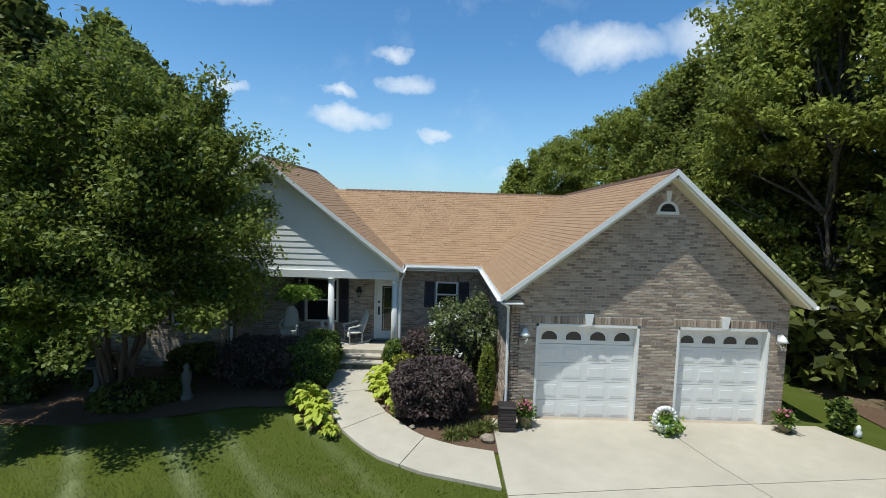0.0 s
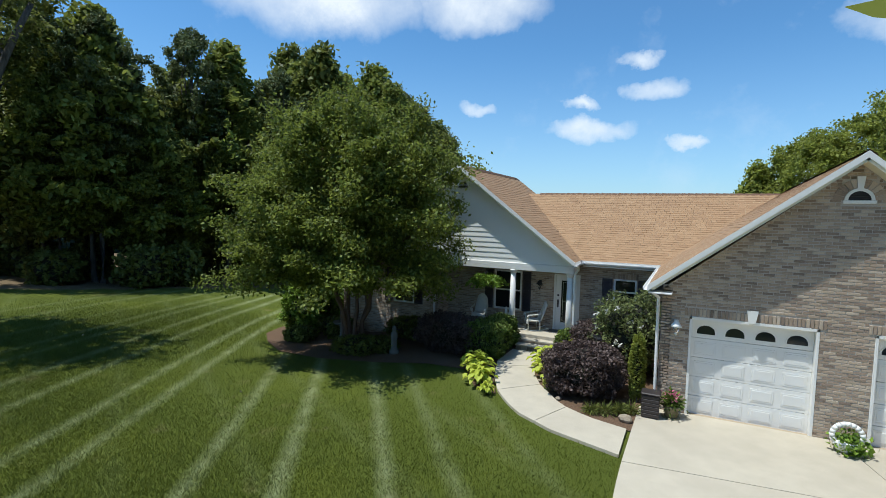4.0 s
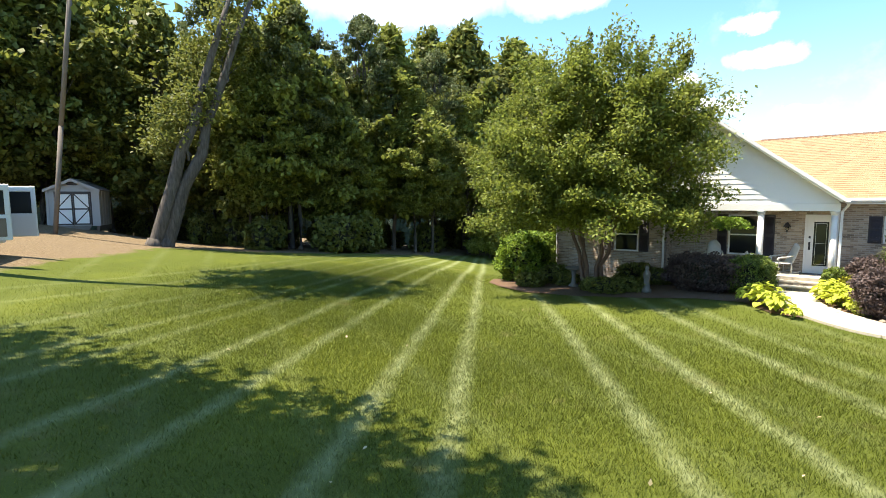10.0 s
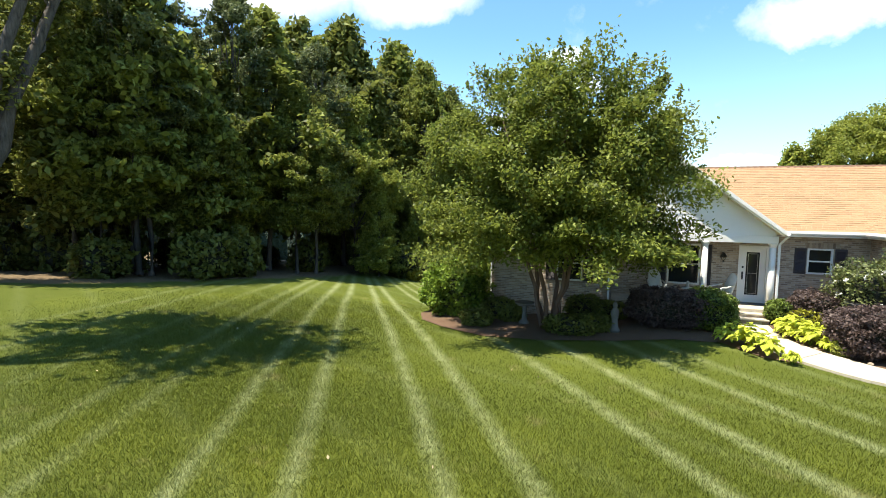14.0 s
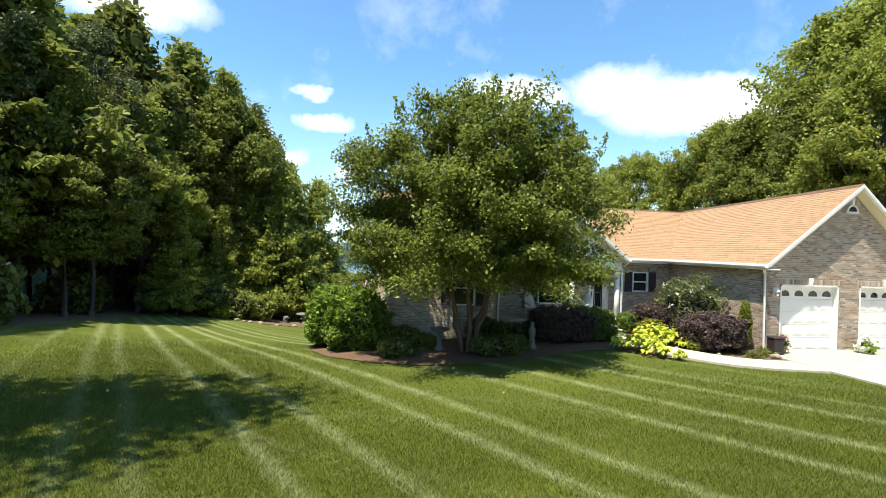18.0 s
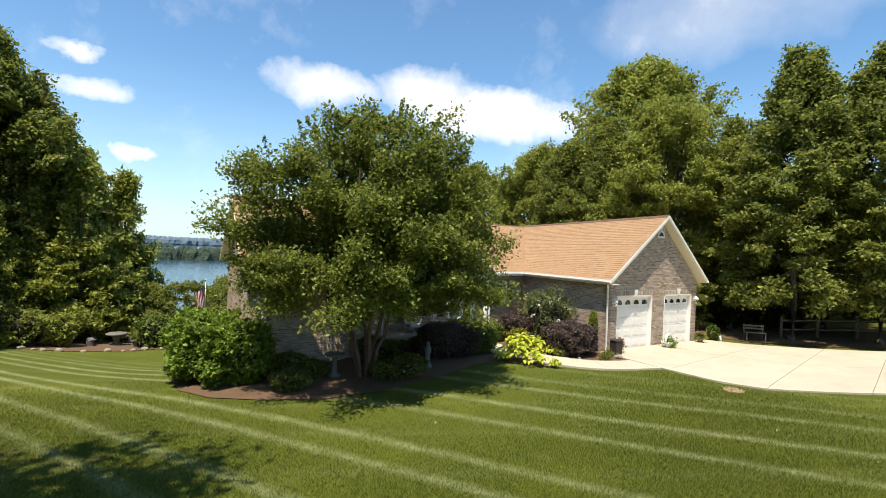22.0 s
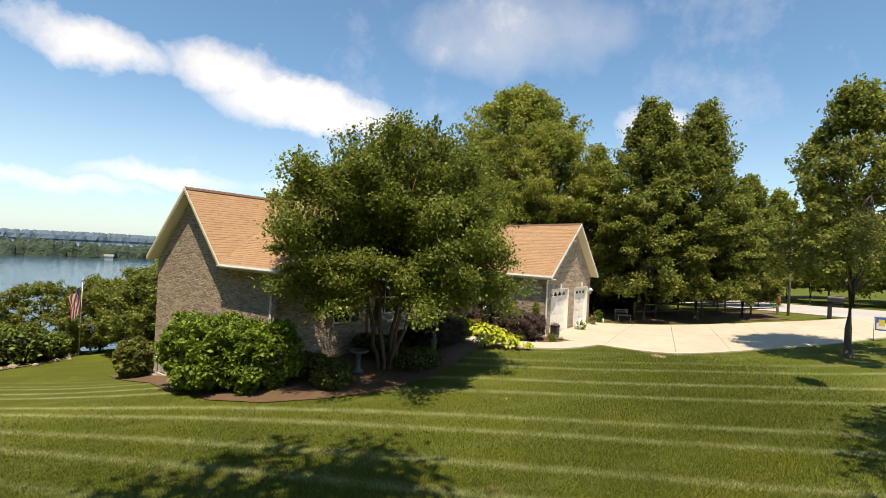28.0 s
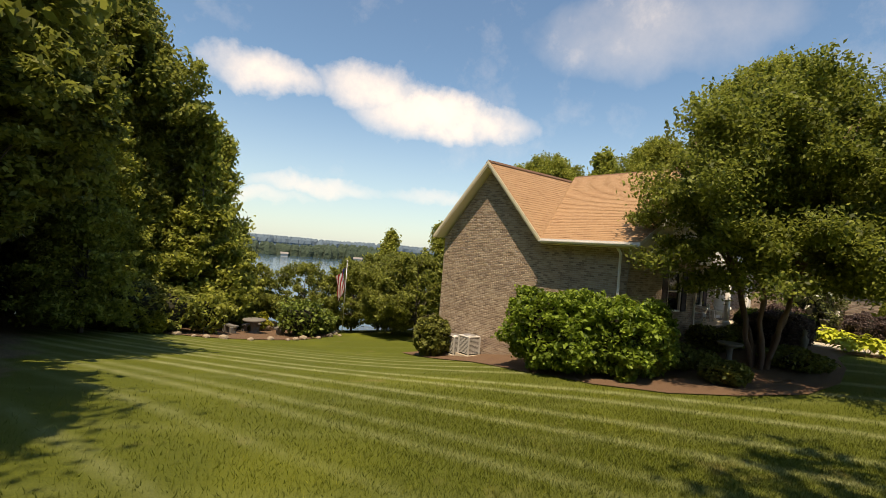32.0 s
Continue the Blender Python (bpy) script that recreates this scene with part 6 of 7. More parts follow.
# ---- things by the garage ----
def bin_box(x, y):
    t = thing("deck_box", "dark brown resin storage box with a flat lid", "storage box", (x, y, gz(x, y) + .06))
    box("body", -.19, -.17, 0, .19, .17, .55, MAT["bin"], t, bevel=.02)
    for i in range(6):
        box("slat", -.195, -.182, .04 + i * .085, .195, -.172, .105 + i * .085, MAT["bin"], t, bevel=.004)
    box("lid", -.215, -.205, .55, .215, .19, .6, MAT["bin"], t, bevel=.02)


bin_box(-.02, -.6)


def flower_pot(x, y, s, petals, label, seed):
    t = thing("flower_pot", label, "flower pot", (x, y, gz(x, y) + .06), group="pots at the garage")
    lathe("pot", [(.13 * s, 0), (.15 * s, .03), (.2 * s, .26 * s), (.225 * s, .3 * s), (.225 * s, .34 * s), (.2 * s, .34 * s), (.19 * s, .3 * s)], MAT["pot"], t)
    lathe("saucer", [(.2 * s, -.03), (.24 * s, .0), (.24 * s, .015), (.14 * s, .015)], MAT["pot"], t)
    rg = np.random.default_rng(seed)
    v = rg.normal(size=(420, 3)) * np.array((.13, .13, .11)) * s + np.array((0, 0, .45 * s))
    leaf_cloud("foliage", v, .06, MAT["leaf_box"], t, seed=seed)
    v = rg.normal(size=(60, 3)) * np.array((.11, .11, .06)) * s + np.array((0, 0, .6 * s))
    leaf_cloud("blossom", v, .05, MAT[petals], t, "pink flowers", seed=seed + 1)


flower_pot(.42, -.42, .85, "flower_pink", "olive clay pot with pink flowers", 5)
flower_pot(6.62, -.4, .75, "flower_pink", "clay pot with pink flowers by the garage door", 6)


def swan_planter(x, y):
    t = thing("swan_planter", "white swan-shaped planter with trailing greenery", "planter", (x, y, gz(x, y) + .06))
    vs = []
    lathe("bowl", [(.12, 0), (.2, .06), (.26, .2), (.25, .26), (.21, .25)], MAT["white"], t)
    ring = [(.25 * math.cos(a) - .02, -.1, .36 + .25 * math.sin(a)) for a in np.linspace(-.6, math.pi + .9, 15)]
    rod("neck", ring, .05, MAT["white"], t)
    rg = np.random.default_rng(8)
    v = rg.normal(size=(700, 3)) * np.array((.13, .12, .1)) + np.array((.06, -.06, .2))
    v[:, 2] = np.maximum(v[:, 2], .03)
    leaf_cloud("greenery", v, .06, MAT["leaf_fern"], t, seed=9, kind="stuff")


swan_planter(3.66, -.55)
shr = bush("porcelain_shrub", "small upright shrub at the drive's edge", 8.15, -.2, .25, .25, .8, "leaf_box", 900, .07, 66, .95, rough=.3)
fig = lathe("garden_figure", [(.05, 0), (.09, .05), (.08, .14), (.05, .2), (.06, .25), (.02, .3)], MAT["white"])
fig.matrix_world = pose(8.35, -.45, gz(8.35, -.45))
tagged(fig, "small white garden figure by the shrub", "garden figure")


def lantern(x, y, z, metal="white"):
    t = thing("wall_lantern", "bell-shaped outdoor wall lantern", "wall lamp", (x, y, z), group="garage lanterns")
    box("back_plate", -.05, .1, -.12, .05, .14, .12, MAT[metal], t)
    rod("arm", [(0, .12, .05), (0, .04, .14), (0, -.02, .12)], .012, MAT[metal], t)
    lathe("hood", [(.02, .12), (.05, .1), (.1, .02), (.13, -.03), (.125, -.03), (.02, .06)], MAT[metal], t)
    lathe("globe", [(.05, -.02), (.07, -.08), (.06, -.15), (.02, -.18)], MAT["pane"], t)
    lathe("finial", [(.015, -.18), (.03, -.2), (.012, -.24)], MAT[metal], t)


lantern(.42, -.15, 2.2)
lantern(6.58, -.15, 2.2)
lantern(-4.45, 5.36, 2.15, "black")

# ---- porch furniture ----
def rocker(x, y, turn):
    """White wicker rocking chair."""
    t = thing("rocking_chair", "white wicker rocking chair on the porch", "rocking chair", (x, y, .42), turn, group="porch rockers")
    box("seat", -.25, -.25, .36, .25, .25, .41, MAT["wicker"], t, bevel=.02)
    box("apron", -.25, -.26, .26, .25, -.23, .37, MAT["wicker"], t)
    vs, fs = [], []
    n = 12
    for j in range(9):
        f = j / 8
        for i in range(n + 1):
            u = i / n * 2 - 1
            w = .26 * (1 - .25 * f ** 3)
            vs.append((u * w, .24 + .26 * f - .05 * u * u * 0 - .04 * (1 - u * u), .4 + .72 * f - .12 * u * u * f))
    for j in range(8):
        for i in range(n):
            a = j * (n + 1) + i
            fs.append((a, a + 1, a + n + 2, a + n + 1))
    b = link_mesh("backrest", vs, fs, MAT["wicker"], t, smooth=True)
    m = b.modifiers.new("thick", 'SOLIDIFY')
    m.thickness = .035
    for s in (-1, 1):
        rod("arm", [(s * .27, .27, .68), (s * .3, 0, .62), (s * .3, -.24, .6), (s * .28, -.28, .5)], .028, MAT["wicker"], t)
        for yy in (-.22, .22):
            rod("leg", [(s * .25, yy, .6 if yy < 0 else .4), (s * .25, yy, .06)], .02, MAT["wicker"], t)
        rod("runner", [(s * .25, -.42, .08), (s * .25, -.2, .03), (s * .25, .1, .02), (s * .25, .4, .06), (s * .25, .55, .12)], .018, MAT["wicker"], t)
    return t


rocker(-6.75, 5.0, 8)
rocker(-4.55, 4.95, -60)
tb = thing("side_table", "small white wicker side table between the rockers", "side table", (-5.65, 5.05, .42))
lathe("top", [(.22, .46), (.24, .47), (.24, .49), (.0, .49)], MAT["wicker"], tb)
for i in range(4):
    a = .78 + i * 1.57
    rod("leg", [(.17 * math.cos(a), .17 * math.sin(a), .46), (.2 * math.cos(a), .2 * math.sin(a), 0)], .016, MAT["wicker"], tb)
cad = lathe("table_lantern", [(.06, 0), (.06, .03), (.05, .16), (.07, .18), (.02, .26)], MAT["white"])
cad.matrix_world = pose(-5.65, 5.05, .91)
tagged(cad, "small white lantern standing on the side table", "lantern")


def hanging_fern(x, y, z):
    t = thing("hanging_fern", "hanging basket with a bright green fern", "hanging plant", (x, y, z))
    lathe("basket", [(.06, -.14), (.12, -.1), (.15, 0), (.14, 0)], MAT["black"], t)
    for i in range(3):
        a = i * 2.09
        rod("hanger", [(.14 * math.cos(a), .14 * math.sin(a), 0), (0, 0, .42)], .004, MAT["black"], t)
    rg = np.random.default_rng(12)
    for i in range(34):
        a, ln = rg.random() * 6.28, rg.uniform(.4, .85)
        k = np.repeat(np.linspace(0, 1, 22), 4)[:, None]
        arc = np.concatenate([np.cos(a) * ln * k, np.sin(a) * ln * k, .28 * np.sin(k * 2.2) * (1 if i % 2 else .6) - .32 * k * k], 1)
        leaf_cloud("frond", arc + rg.normal(size=arc.shape) * .03, .06, MAT["leaf_fern"], t, seed=i, long=2.6)


hanging_fern(-6.2, 4.25, 2.25)

# ---- garden ornaments and equipment ----
t = thing("birdbath", "pale cast-stone birdbath in the shaded bed", "birdbath", (-11.34, 2.1, gz(-11.34, 2.1) + .04))
lathe("pedestal", [(.2, 0), (.2, .05), (.1, .12), (.07, .35), (.09, .6), (.14, .66)], MAT["stone"], t)
lathe("basin", [(.1, .64), (.3, .7), (.36, .76), (.34, .78), (.28, .74), (.05, .71)], MAT["stone"], t)
st = lathe("garden_statue", [(.17, 0), (.17, .1), (.13, .13), (.11, .2), (.09, .4), (.12, .55), (.13, .66), (.09, .74), (.05, .78), (.075, .84), (.07, .91), (.03, .96)], MAT["stone"], sides=16)
st.matrix_world = pose(-8.25, 1.05, gz(-8.25, 1.05) + .03)
tagged(st, "weathered grey stone garden statue in the bed", "statue")
ur = thing("garden_urn", "dark urn on a pedestal among the shrubs", "urn", (-1.65, 2.0, gz(-1.65, 2.0) + .05))
lathe("pedestal", [(.2, 0), (.2, .1), (.13, .14), (.13, .7), (.18, .76), (.18, .82)], MAT["stone"], ur)
lathe("bowl", [(.07, .82), (.05, .9), (.15, 1.0), (.2, 1.12), (.17, 1.12), (.05, 1.05)], MAT["black"], ur)


def condenser(x, y, s):
    t = thing("air_conditioner", "beige outdoor air-conditioning condenser beside the west wall", "air conditioner", (x, y, gz(x, y)), group="condensers")
    box("pad", -.5 * s, -.5 * s, -.12, .5 * s, .5 * s, .1, MAT["concrete"], t)
    for a in range(4):
        cxx, cyy = (.4 * s if a in (0, 3) else -.4 * s), (.4 * s if a < 2 else -.4 * s)
        box("corner_post", cxx - .03, cyy - .03, .1, cxx + .03, cyy + .03, .1 + .95 * s, MAT["ac"], t)
    box("coil", -.38 * s, -.38 * s, .1, .38 * s, .38 * s, .1 + .92 * s, MAT["black"], t)
    for i in range(13):
        z = .16 + i * .068 * s
        for q in ((-.41 * s, -.415 * s, .41 * s, -.395 * s), (-.41 * s, .395 * s, .41 * s, .415 * s), (-.415 * s, -.41 * s, -.395 * s, .41 * s), (.395 * s, -.41 * s, .415 * s, .41 * s)):
            box("louvre", q[0], q[1], z, q[2], q[3], z + .04 * s, MAT["ac"], t, bevel=.003)
    box("top_panel", -.43 * s, -.43 * s, .1 + .93 * s, .43 * s, .43 * s, .1 + s, MAT["ac"], t, bevel=.02)
    lathe("fan_grille", [(.33 * s, .1 + s), (.34 * s, .12 + s), (.3 * s, .13 + s), (.08 * s, .14 + s), (0.01, .14 + s)], MAT["metal"], t)


condenser(-13.68, 10.9, .75)
condenser(-13.66, 11.8, .75)

# lakeside seat: stone table and benches, shrubs, flag
tx, ty = -18.2, 23.2
t = thing("stone_table", "round cast-stone garden table by the lake", "table", (tx, ty, gz(tx, ty)))
lathe("pedestal", [(.35, 0), (.35, .08), (.16, .16), (.18, .5), (.3, .68)], MAT["stone"], t)
lathe("top", [(.56, .68), (.6, .7), (.6, .77), (.57, .79), (.0, .79)], MAT["stone"], t, sides=28)


def curved_bench(x, y, turn, s=1.0):
    t = thing("stone_bench", "small curved cast-stone bench", "bench", (x, y, gz(x, y)), turn, group="benches by the lake")
    vs, fs = [], []
    n = 10
    for z in (.38, .46):
        for r in (.0, .38):
            for i in range(n + 1):
                a = -.5 + i / n
                vs.append((math.sin(a) * (1.3 + r) * s, math.cos(a) * (1.3 + r) * s - 1.45 * s, z))
    N = n + 1
    for i in range(n):
        fs += [(i, i + 1, N + i + 1, N + i), (2 * N + i, 3 * N + i, 3 * N + i + 1, 2 * N + i + 1), (i, 2 * N + i, 2 * N + i + 1, i + 1), (N + i, N + i + 1, 3 * N + i + 1, 3 * N + i)]
    fs += [(0, N, 3 * N, 2 * N), (n, 2 * N + n, 3 * N + n, N + n)]
    link_mesh("seat", vs, fs, MAT["stone"], t)
    for sx in (-.5, .5):
        box("leg", sx * s - .1, -.1, -.1, sx * s + .1, .2, .39, MAT["stone"], t, bevel=.02)


curved_bench(tx + 1.2, ty - .6, -120, .75)
curved_bench(tx + .3, ty + 1.3, 10, .75)
curved_bench(tx - 1.3, ty - .3, 100, .75)
gb = thing("garden_bench", "small weathered grey garden bench by the lakeside bed", "bench", (-20.9, 21.6, gz(-20.9, 21.6)), 10)
gb.scale = (.62, .8, .8)
for i in range(4):
    box("seat_slat", -.55, -.22 + i * .12, .42, .55, -.13 + i * .12, .45, MAT["stone"], gb)
for i in range(3):
    box("back_slat", -.55, .24, .55 + i * .13, .55, .27, .64 + i * .13, MAT["stone"], gb)
for sx in (-.5, .46):
    box("leg", sx, -.22, -.05, sx + .05, -.16, .42, MAT["stone"], gb)
    box("leg", sx, .22, -.05, sx + .05, .28, .92, MAT["stone"], gb)
for i, (x, y, r, h, lf) in enumerate(((-16.0, 21.9, 1.3, 1.9, "leaf_box"), (-14.7, 22.8, .9, 1.4, "leaf_box"), (-21.0, 22.0, .8, 1.9, "leaf_bright"), (-22.8, 22.0, 1.3, 2.0, "leaf_oak"), (-24.2, 21.4, 1.4, 2.4, "leaf_dark"),
                                      (-23.5, 20.9, .6, .9, "leaf_gold"), (-19.5, 25.5, 1.2, 1.6, "leaf_oak"), (-17.5, 25.5, .9, 1.0, "leaf_gold"), (-25.5, 22.5, 1.5, 2.8, "leaf_oak"), (-13.4, 24.2, .7, 1.1, "leaf_bright"))):
    bush("lakeside_shrub", "leafy shrub in the lakeside bed", x, y, r, r, h, lf, 1900, .13, 200 + i, .9, rough=.3, group="lakeside shrubs")
for i in range(7):
    rock(-18.5 + .5 * i, 27.0 + .3 * math.sin(i * 2), .4 + .1 * (i % 3), 70 + i, "pale boulder at the lake bank", "boulders")
fp = thing("flagpole", "white pole with a striped flag hanging limp", "flag", (-13.25, 22.45, gz(-13.25, 22.45)))
rod("pole", [(0, 0, -.1), (0, 0, 4.3)], .025, MAT["metal"], fp)
lathe("finial", [(.02, 4.28), (.06, 4.33), (.06, 4.37), (.01, 4.42)], MAT["metal"], fp)
MAT["flag_red"] = plain("faded_red_cloth", (0.45, 0.05, 0.06), .8, .2, 12, .2)
MAT["flag_blue"] = plain("navy_cloth", (0.03, 0.045, 0.14), .8, .2, 12, .2)
for i in range(9):
    vs, fs = [], []
    u0, u1 = i / 9, (i + 1) / 9
    for j in range(13):
        f = j / 12
        for u in (u0, u1):
            vs.append((-.08 - u * .55 * (1 - .35 * f) - .05 * math.sin(f * 7 + u * 9), .09 * math.sin(u * 8 + f * 4), 3.95 - 1.45 * f - u * .55))
    fs = [(2 * j, 2 * j + 1, 2 * j + 3, 2 * j + 2) for j in range(12)]
    link_mesh("stripe", vs, fs, MAT["flag_red"] if i % 2 == 0 else MAT["white"], fp, "red cloth stripe" if i % 2 == 0 else "white cloth stripe", True)
vs = []
for j in range(6):
    for u in (0, .2, .42):
        f = j / 12
        vs.append((-.08 - u * .55 * (1 - .35 * f) - .05 * math.sin(f * 7 + u * 9), .09 * math.sin(u * 8 + f * 4) - .012, 3.96 - 1.45 * f - u * .55))
fs = [(3 * j + a, 3 * j + a + 1, 3 * j + a + 4, 3 * j + a + 3) for j in range(5) for a in (0, 1)]
link_mesh("canton", vs, fs, MAT["flag_blue"], fp, "navy blue canton", True)

# ---- west side: shed, van, pole ----
MAT["shed_wall"] = plain("taupe_shed_siding", (0.40, 0.38, 0.36), 0.7, 0.12, 6, 0.15)
MAT["shed_trim"] = plain("dark_brown_trim", (0.07, 0.055, 0.05), 0.7, 0.2, 8, 0.2)
MAT["shed_roof"] = plain("grey_brown_shed_roof", (0.24, 0.22, 0.20), 0.9, 0.25, 14, 0.4)
MAT["van_paint"] = plain("white_van_paint", (0.60, 0.62, 0.64), 0.3, 0.05, 3, 0.03)
MAT["van_stripe"] = plain("grey_van_paint", (0.33, 0.34, 0.36), 0.35, 0.1, 3, 0.03)
MAT["rubber"] = plain("tyre_rubber", (0.02, 0.02, 0.02), 0.85, 0.3, 14, 0.3)
MAT["pale_wood"] = plain("weathered_pole_wood", (0.27, 0.23, 0.19), 0.9, 0.35, 16, 0.5)
MAT["dirt"] = plain("bare_tan_soil", (0.34, 0.24, 0.14), 0.95, 0.45, 9, 0.8)


def shed(x, y, turn):
    """Gable shed, front towards -y, with cross-braced double doors."""
    w, dp, h, pk = 2.75, 3.2, 2.4, 3.05
    t = thing("garden_shed", "small taupe shed with white cross-braced double doors", "shed", (x, y, gz(x, y) + .12), turn)
    for yy in (0, dp - .08):
        bm = bmesh.new()
        outline = [(-w / 2, 0), (w / 2, 0), (w / 2, h), (0, pk), (-w / 2, h)]
        a = [bm.verts.new((u, yy, z)) for u, z in outline]
        b = [bm.verts.new((u, yy + .08, z)) for u, z in outline]
        bm.faces.new(a)
        bm.faces.new(b[::-1])
        for i in range(5):
            bm.faces.new((a[i], b[i], b[(i + 1) % 5], a[(i + 1) % 5]))
        part("gable_wall", bm, MAT["shed_wall"], t)
    for sx in (-1, 1):
        box("side_wall", min(sx * w / 2, sx * (w / 2 - .08)), .08, 0, max(sx * w / 2, sx * (w / 2 - .08)), dp - .08, h, MAT["shed_wall"], t)
        for i in range(5):
            yb = .3 + i * .72
            box("batten", sx * (w / 2 + .012) - .012, yb, .02, sx * (w / 2 + .012) + .012, yb + .05, h - .05, MAT["shed_wall"], t, bevel=.004)
        box("corner_board", sx * w / 2 - .08 + .02 * sx, -.03, 0, sx * w / 2 + .08 + .02 * sx, .0, h, MAT["shed_wall"], t)
        bm = bmesh.new()
        n = Vector((sx * (pk - h), 0, w / 2)).normalized()
        p0, p1 = Vector((0, 0, pk + .02)), Vector((sx * (w / 2 + .18), 0, h - .06))
        vs = [bm.verts.new(Vector((p.x, q, p.z)) + n * o) for o in (.0, .09) for p, q in ((p0, -.2), (p1, -.2), (p1, dp + .2), (p0, dp + .2))]
        for f in ((3, 2, 1, 0), (4, 5, 6, 7), (0, 1, 5, 4), (1, 2, 6, 5), (2, 3, 7, 6), (3, 0, 4, 7)):
            bm.faces.new([vs[i] for i in f])
        part("roof_slope", bm, MAT["shed_roof"], t)
        bm = bmesh.new()
        vs = [bm.verts.new((p.x, q, p.z - o)) for q in (-.23, -.2) for p, o in ((p0, -.08), (p1, -.08), (p1, .1), (p0, .1))]
        for f in ((0, 1, 2, 3), (7, 6, 5, 4), (0, 4, 5, 1), (1, 5, 6, 2), (2, 6, 7, 3), (3, 7, 4, 0)):
            bm.faces.new([vs[i] for i in f])
        part("barge_board", bm, MAT["shed_wall"], t)
    for k, sx in enumerate((-1, 1)):
        x0, x1 = (-.93, -.01) if sx < 0 else (.01, .93)
        d = box("door", x0, -.05, .1, x1, -.002, 2.2, MAT["white"], t, "white painted shed door")
        for q in ((x0, .1, x0 + .07, 2.2), (x1 - .07, .1, x1, 2.2), (x0, .1, x1, .18), (x0, 2.12, x1, 2.2), (x0, 1.1, x1, 1.19)):
            box("trim_board", q[0], -.075, q[1], q[2], -.05, q[3], MAT["shed_trim"], d, bevel=.004)
        for z0, z1 in ((.18, 1.1), (1.19, 2.12)):
            for flip in (0, 1):
                if (z0 < 1) != (flip == k):
                    continue
                bm = bmesh.new()
                ua, ub = (x0 + .07, x1 - .07) if flip else (x1 - .07, x0 + .07)
                bmesh.ops.create_cube(bm, size=1)
                ln = math.hypot(ub - ua, z1 - z0)
                ang = math.atan2(z1 - z0, ub - ua)
                bmesh.ops.transform(bm, verts=bm.verts, matrix=Matrix.Translation(((ua + ub) / 2, -.062, (z0 + z1) / 2)) @ Matrix.Rotation(-ang, 4, 'Y') @ Matrix.Diagonal((ln, .02, .06, 1)))
                part("brace", bm, MAT["shed_trim"], d)
    box("door_frame", -1.02, -.03, 2.2, 1.02, 0.0, 2.3, MAT["shed_trim"], t)
    for sx in (-1.02, .94):
        box("door_frame", sx, -.03, .05, sx + .08, 0.0, 2.2, MAT["shed_trim"], t)
    lathe_v = box("gable_vent", -.3, -.04, 2.72, .3, .0, 2.92, MAT["shed_trim"], t, bevel=.06)
    for sx in (-1, 0, 1):
        box("skid", sx * 1.3 - .08, .02, -.35, sx * 1.3 + .08, dp, .0, MAT["wood_grey"], t)
    for i in range(7):
        f = i / 7
        box("ramp_plank", -1.0, -.18 - .2 * i, -.02 - .055 * i, 1.0, -.01 - .2 * i, .03 - .055 * i, MAT["pale_wood"], t)


shed(-42.9, -5.6, 59)

pole = thing("utility_pole", "tall weathered wooden utility pole", "utility pole", (-37.6, -8.1, gz(-37.6, -8.1)))
rod("shaft", [(0, 0, -.5), (.2, .65, 6), (.5, 1.65, 15)], .12, MAT["wood_grey"], pole)
box("crossarm", .35, .3, 13.6, .5, 2.7, 13.75, MAT["wood_grey"], pole)


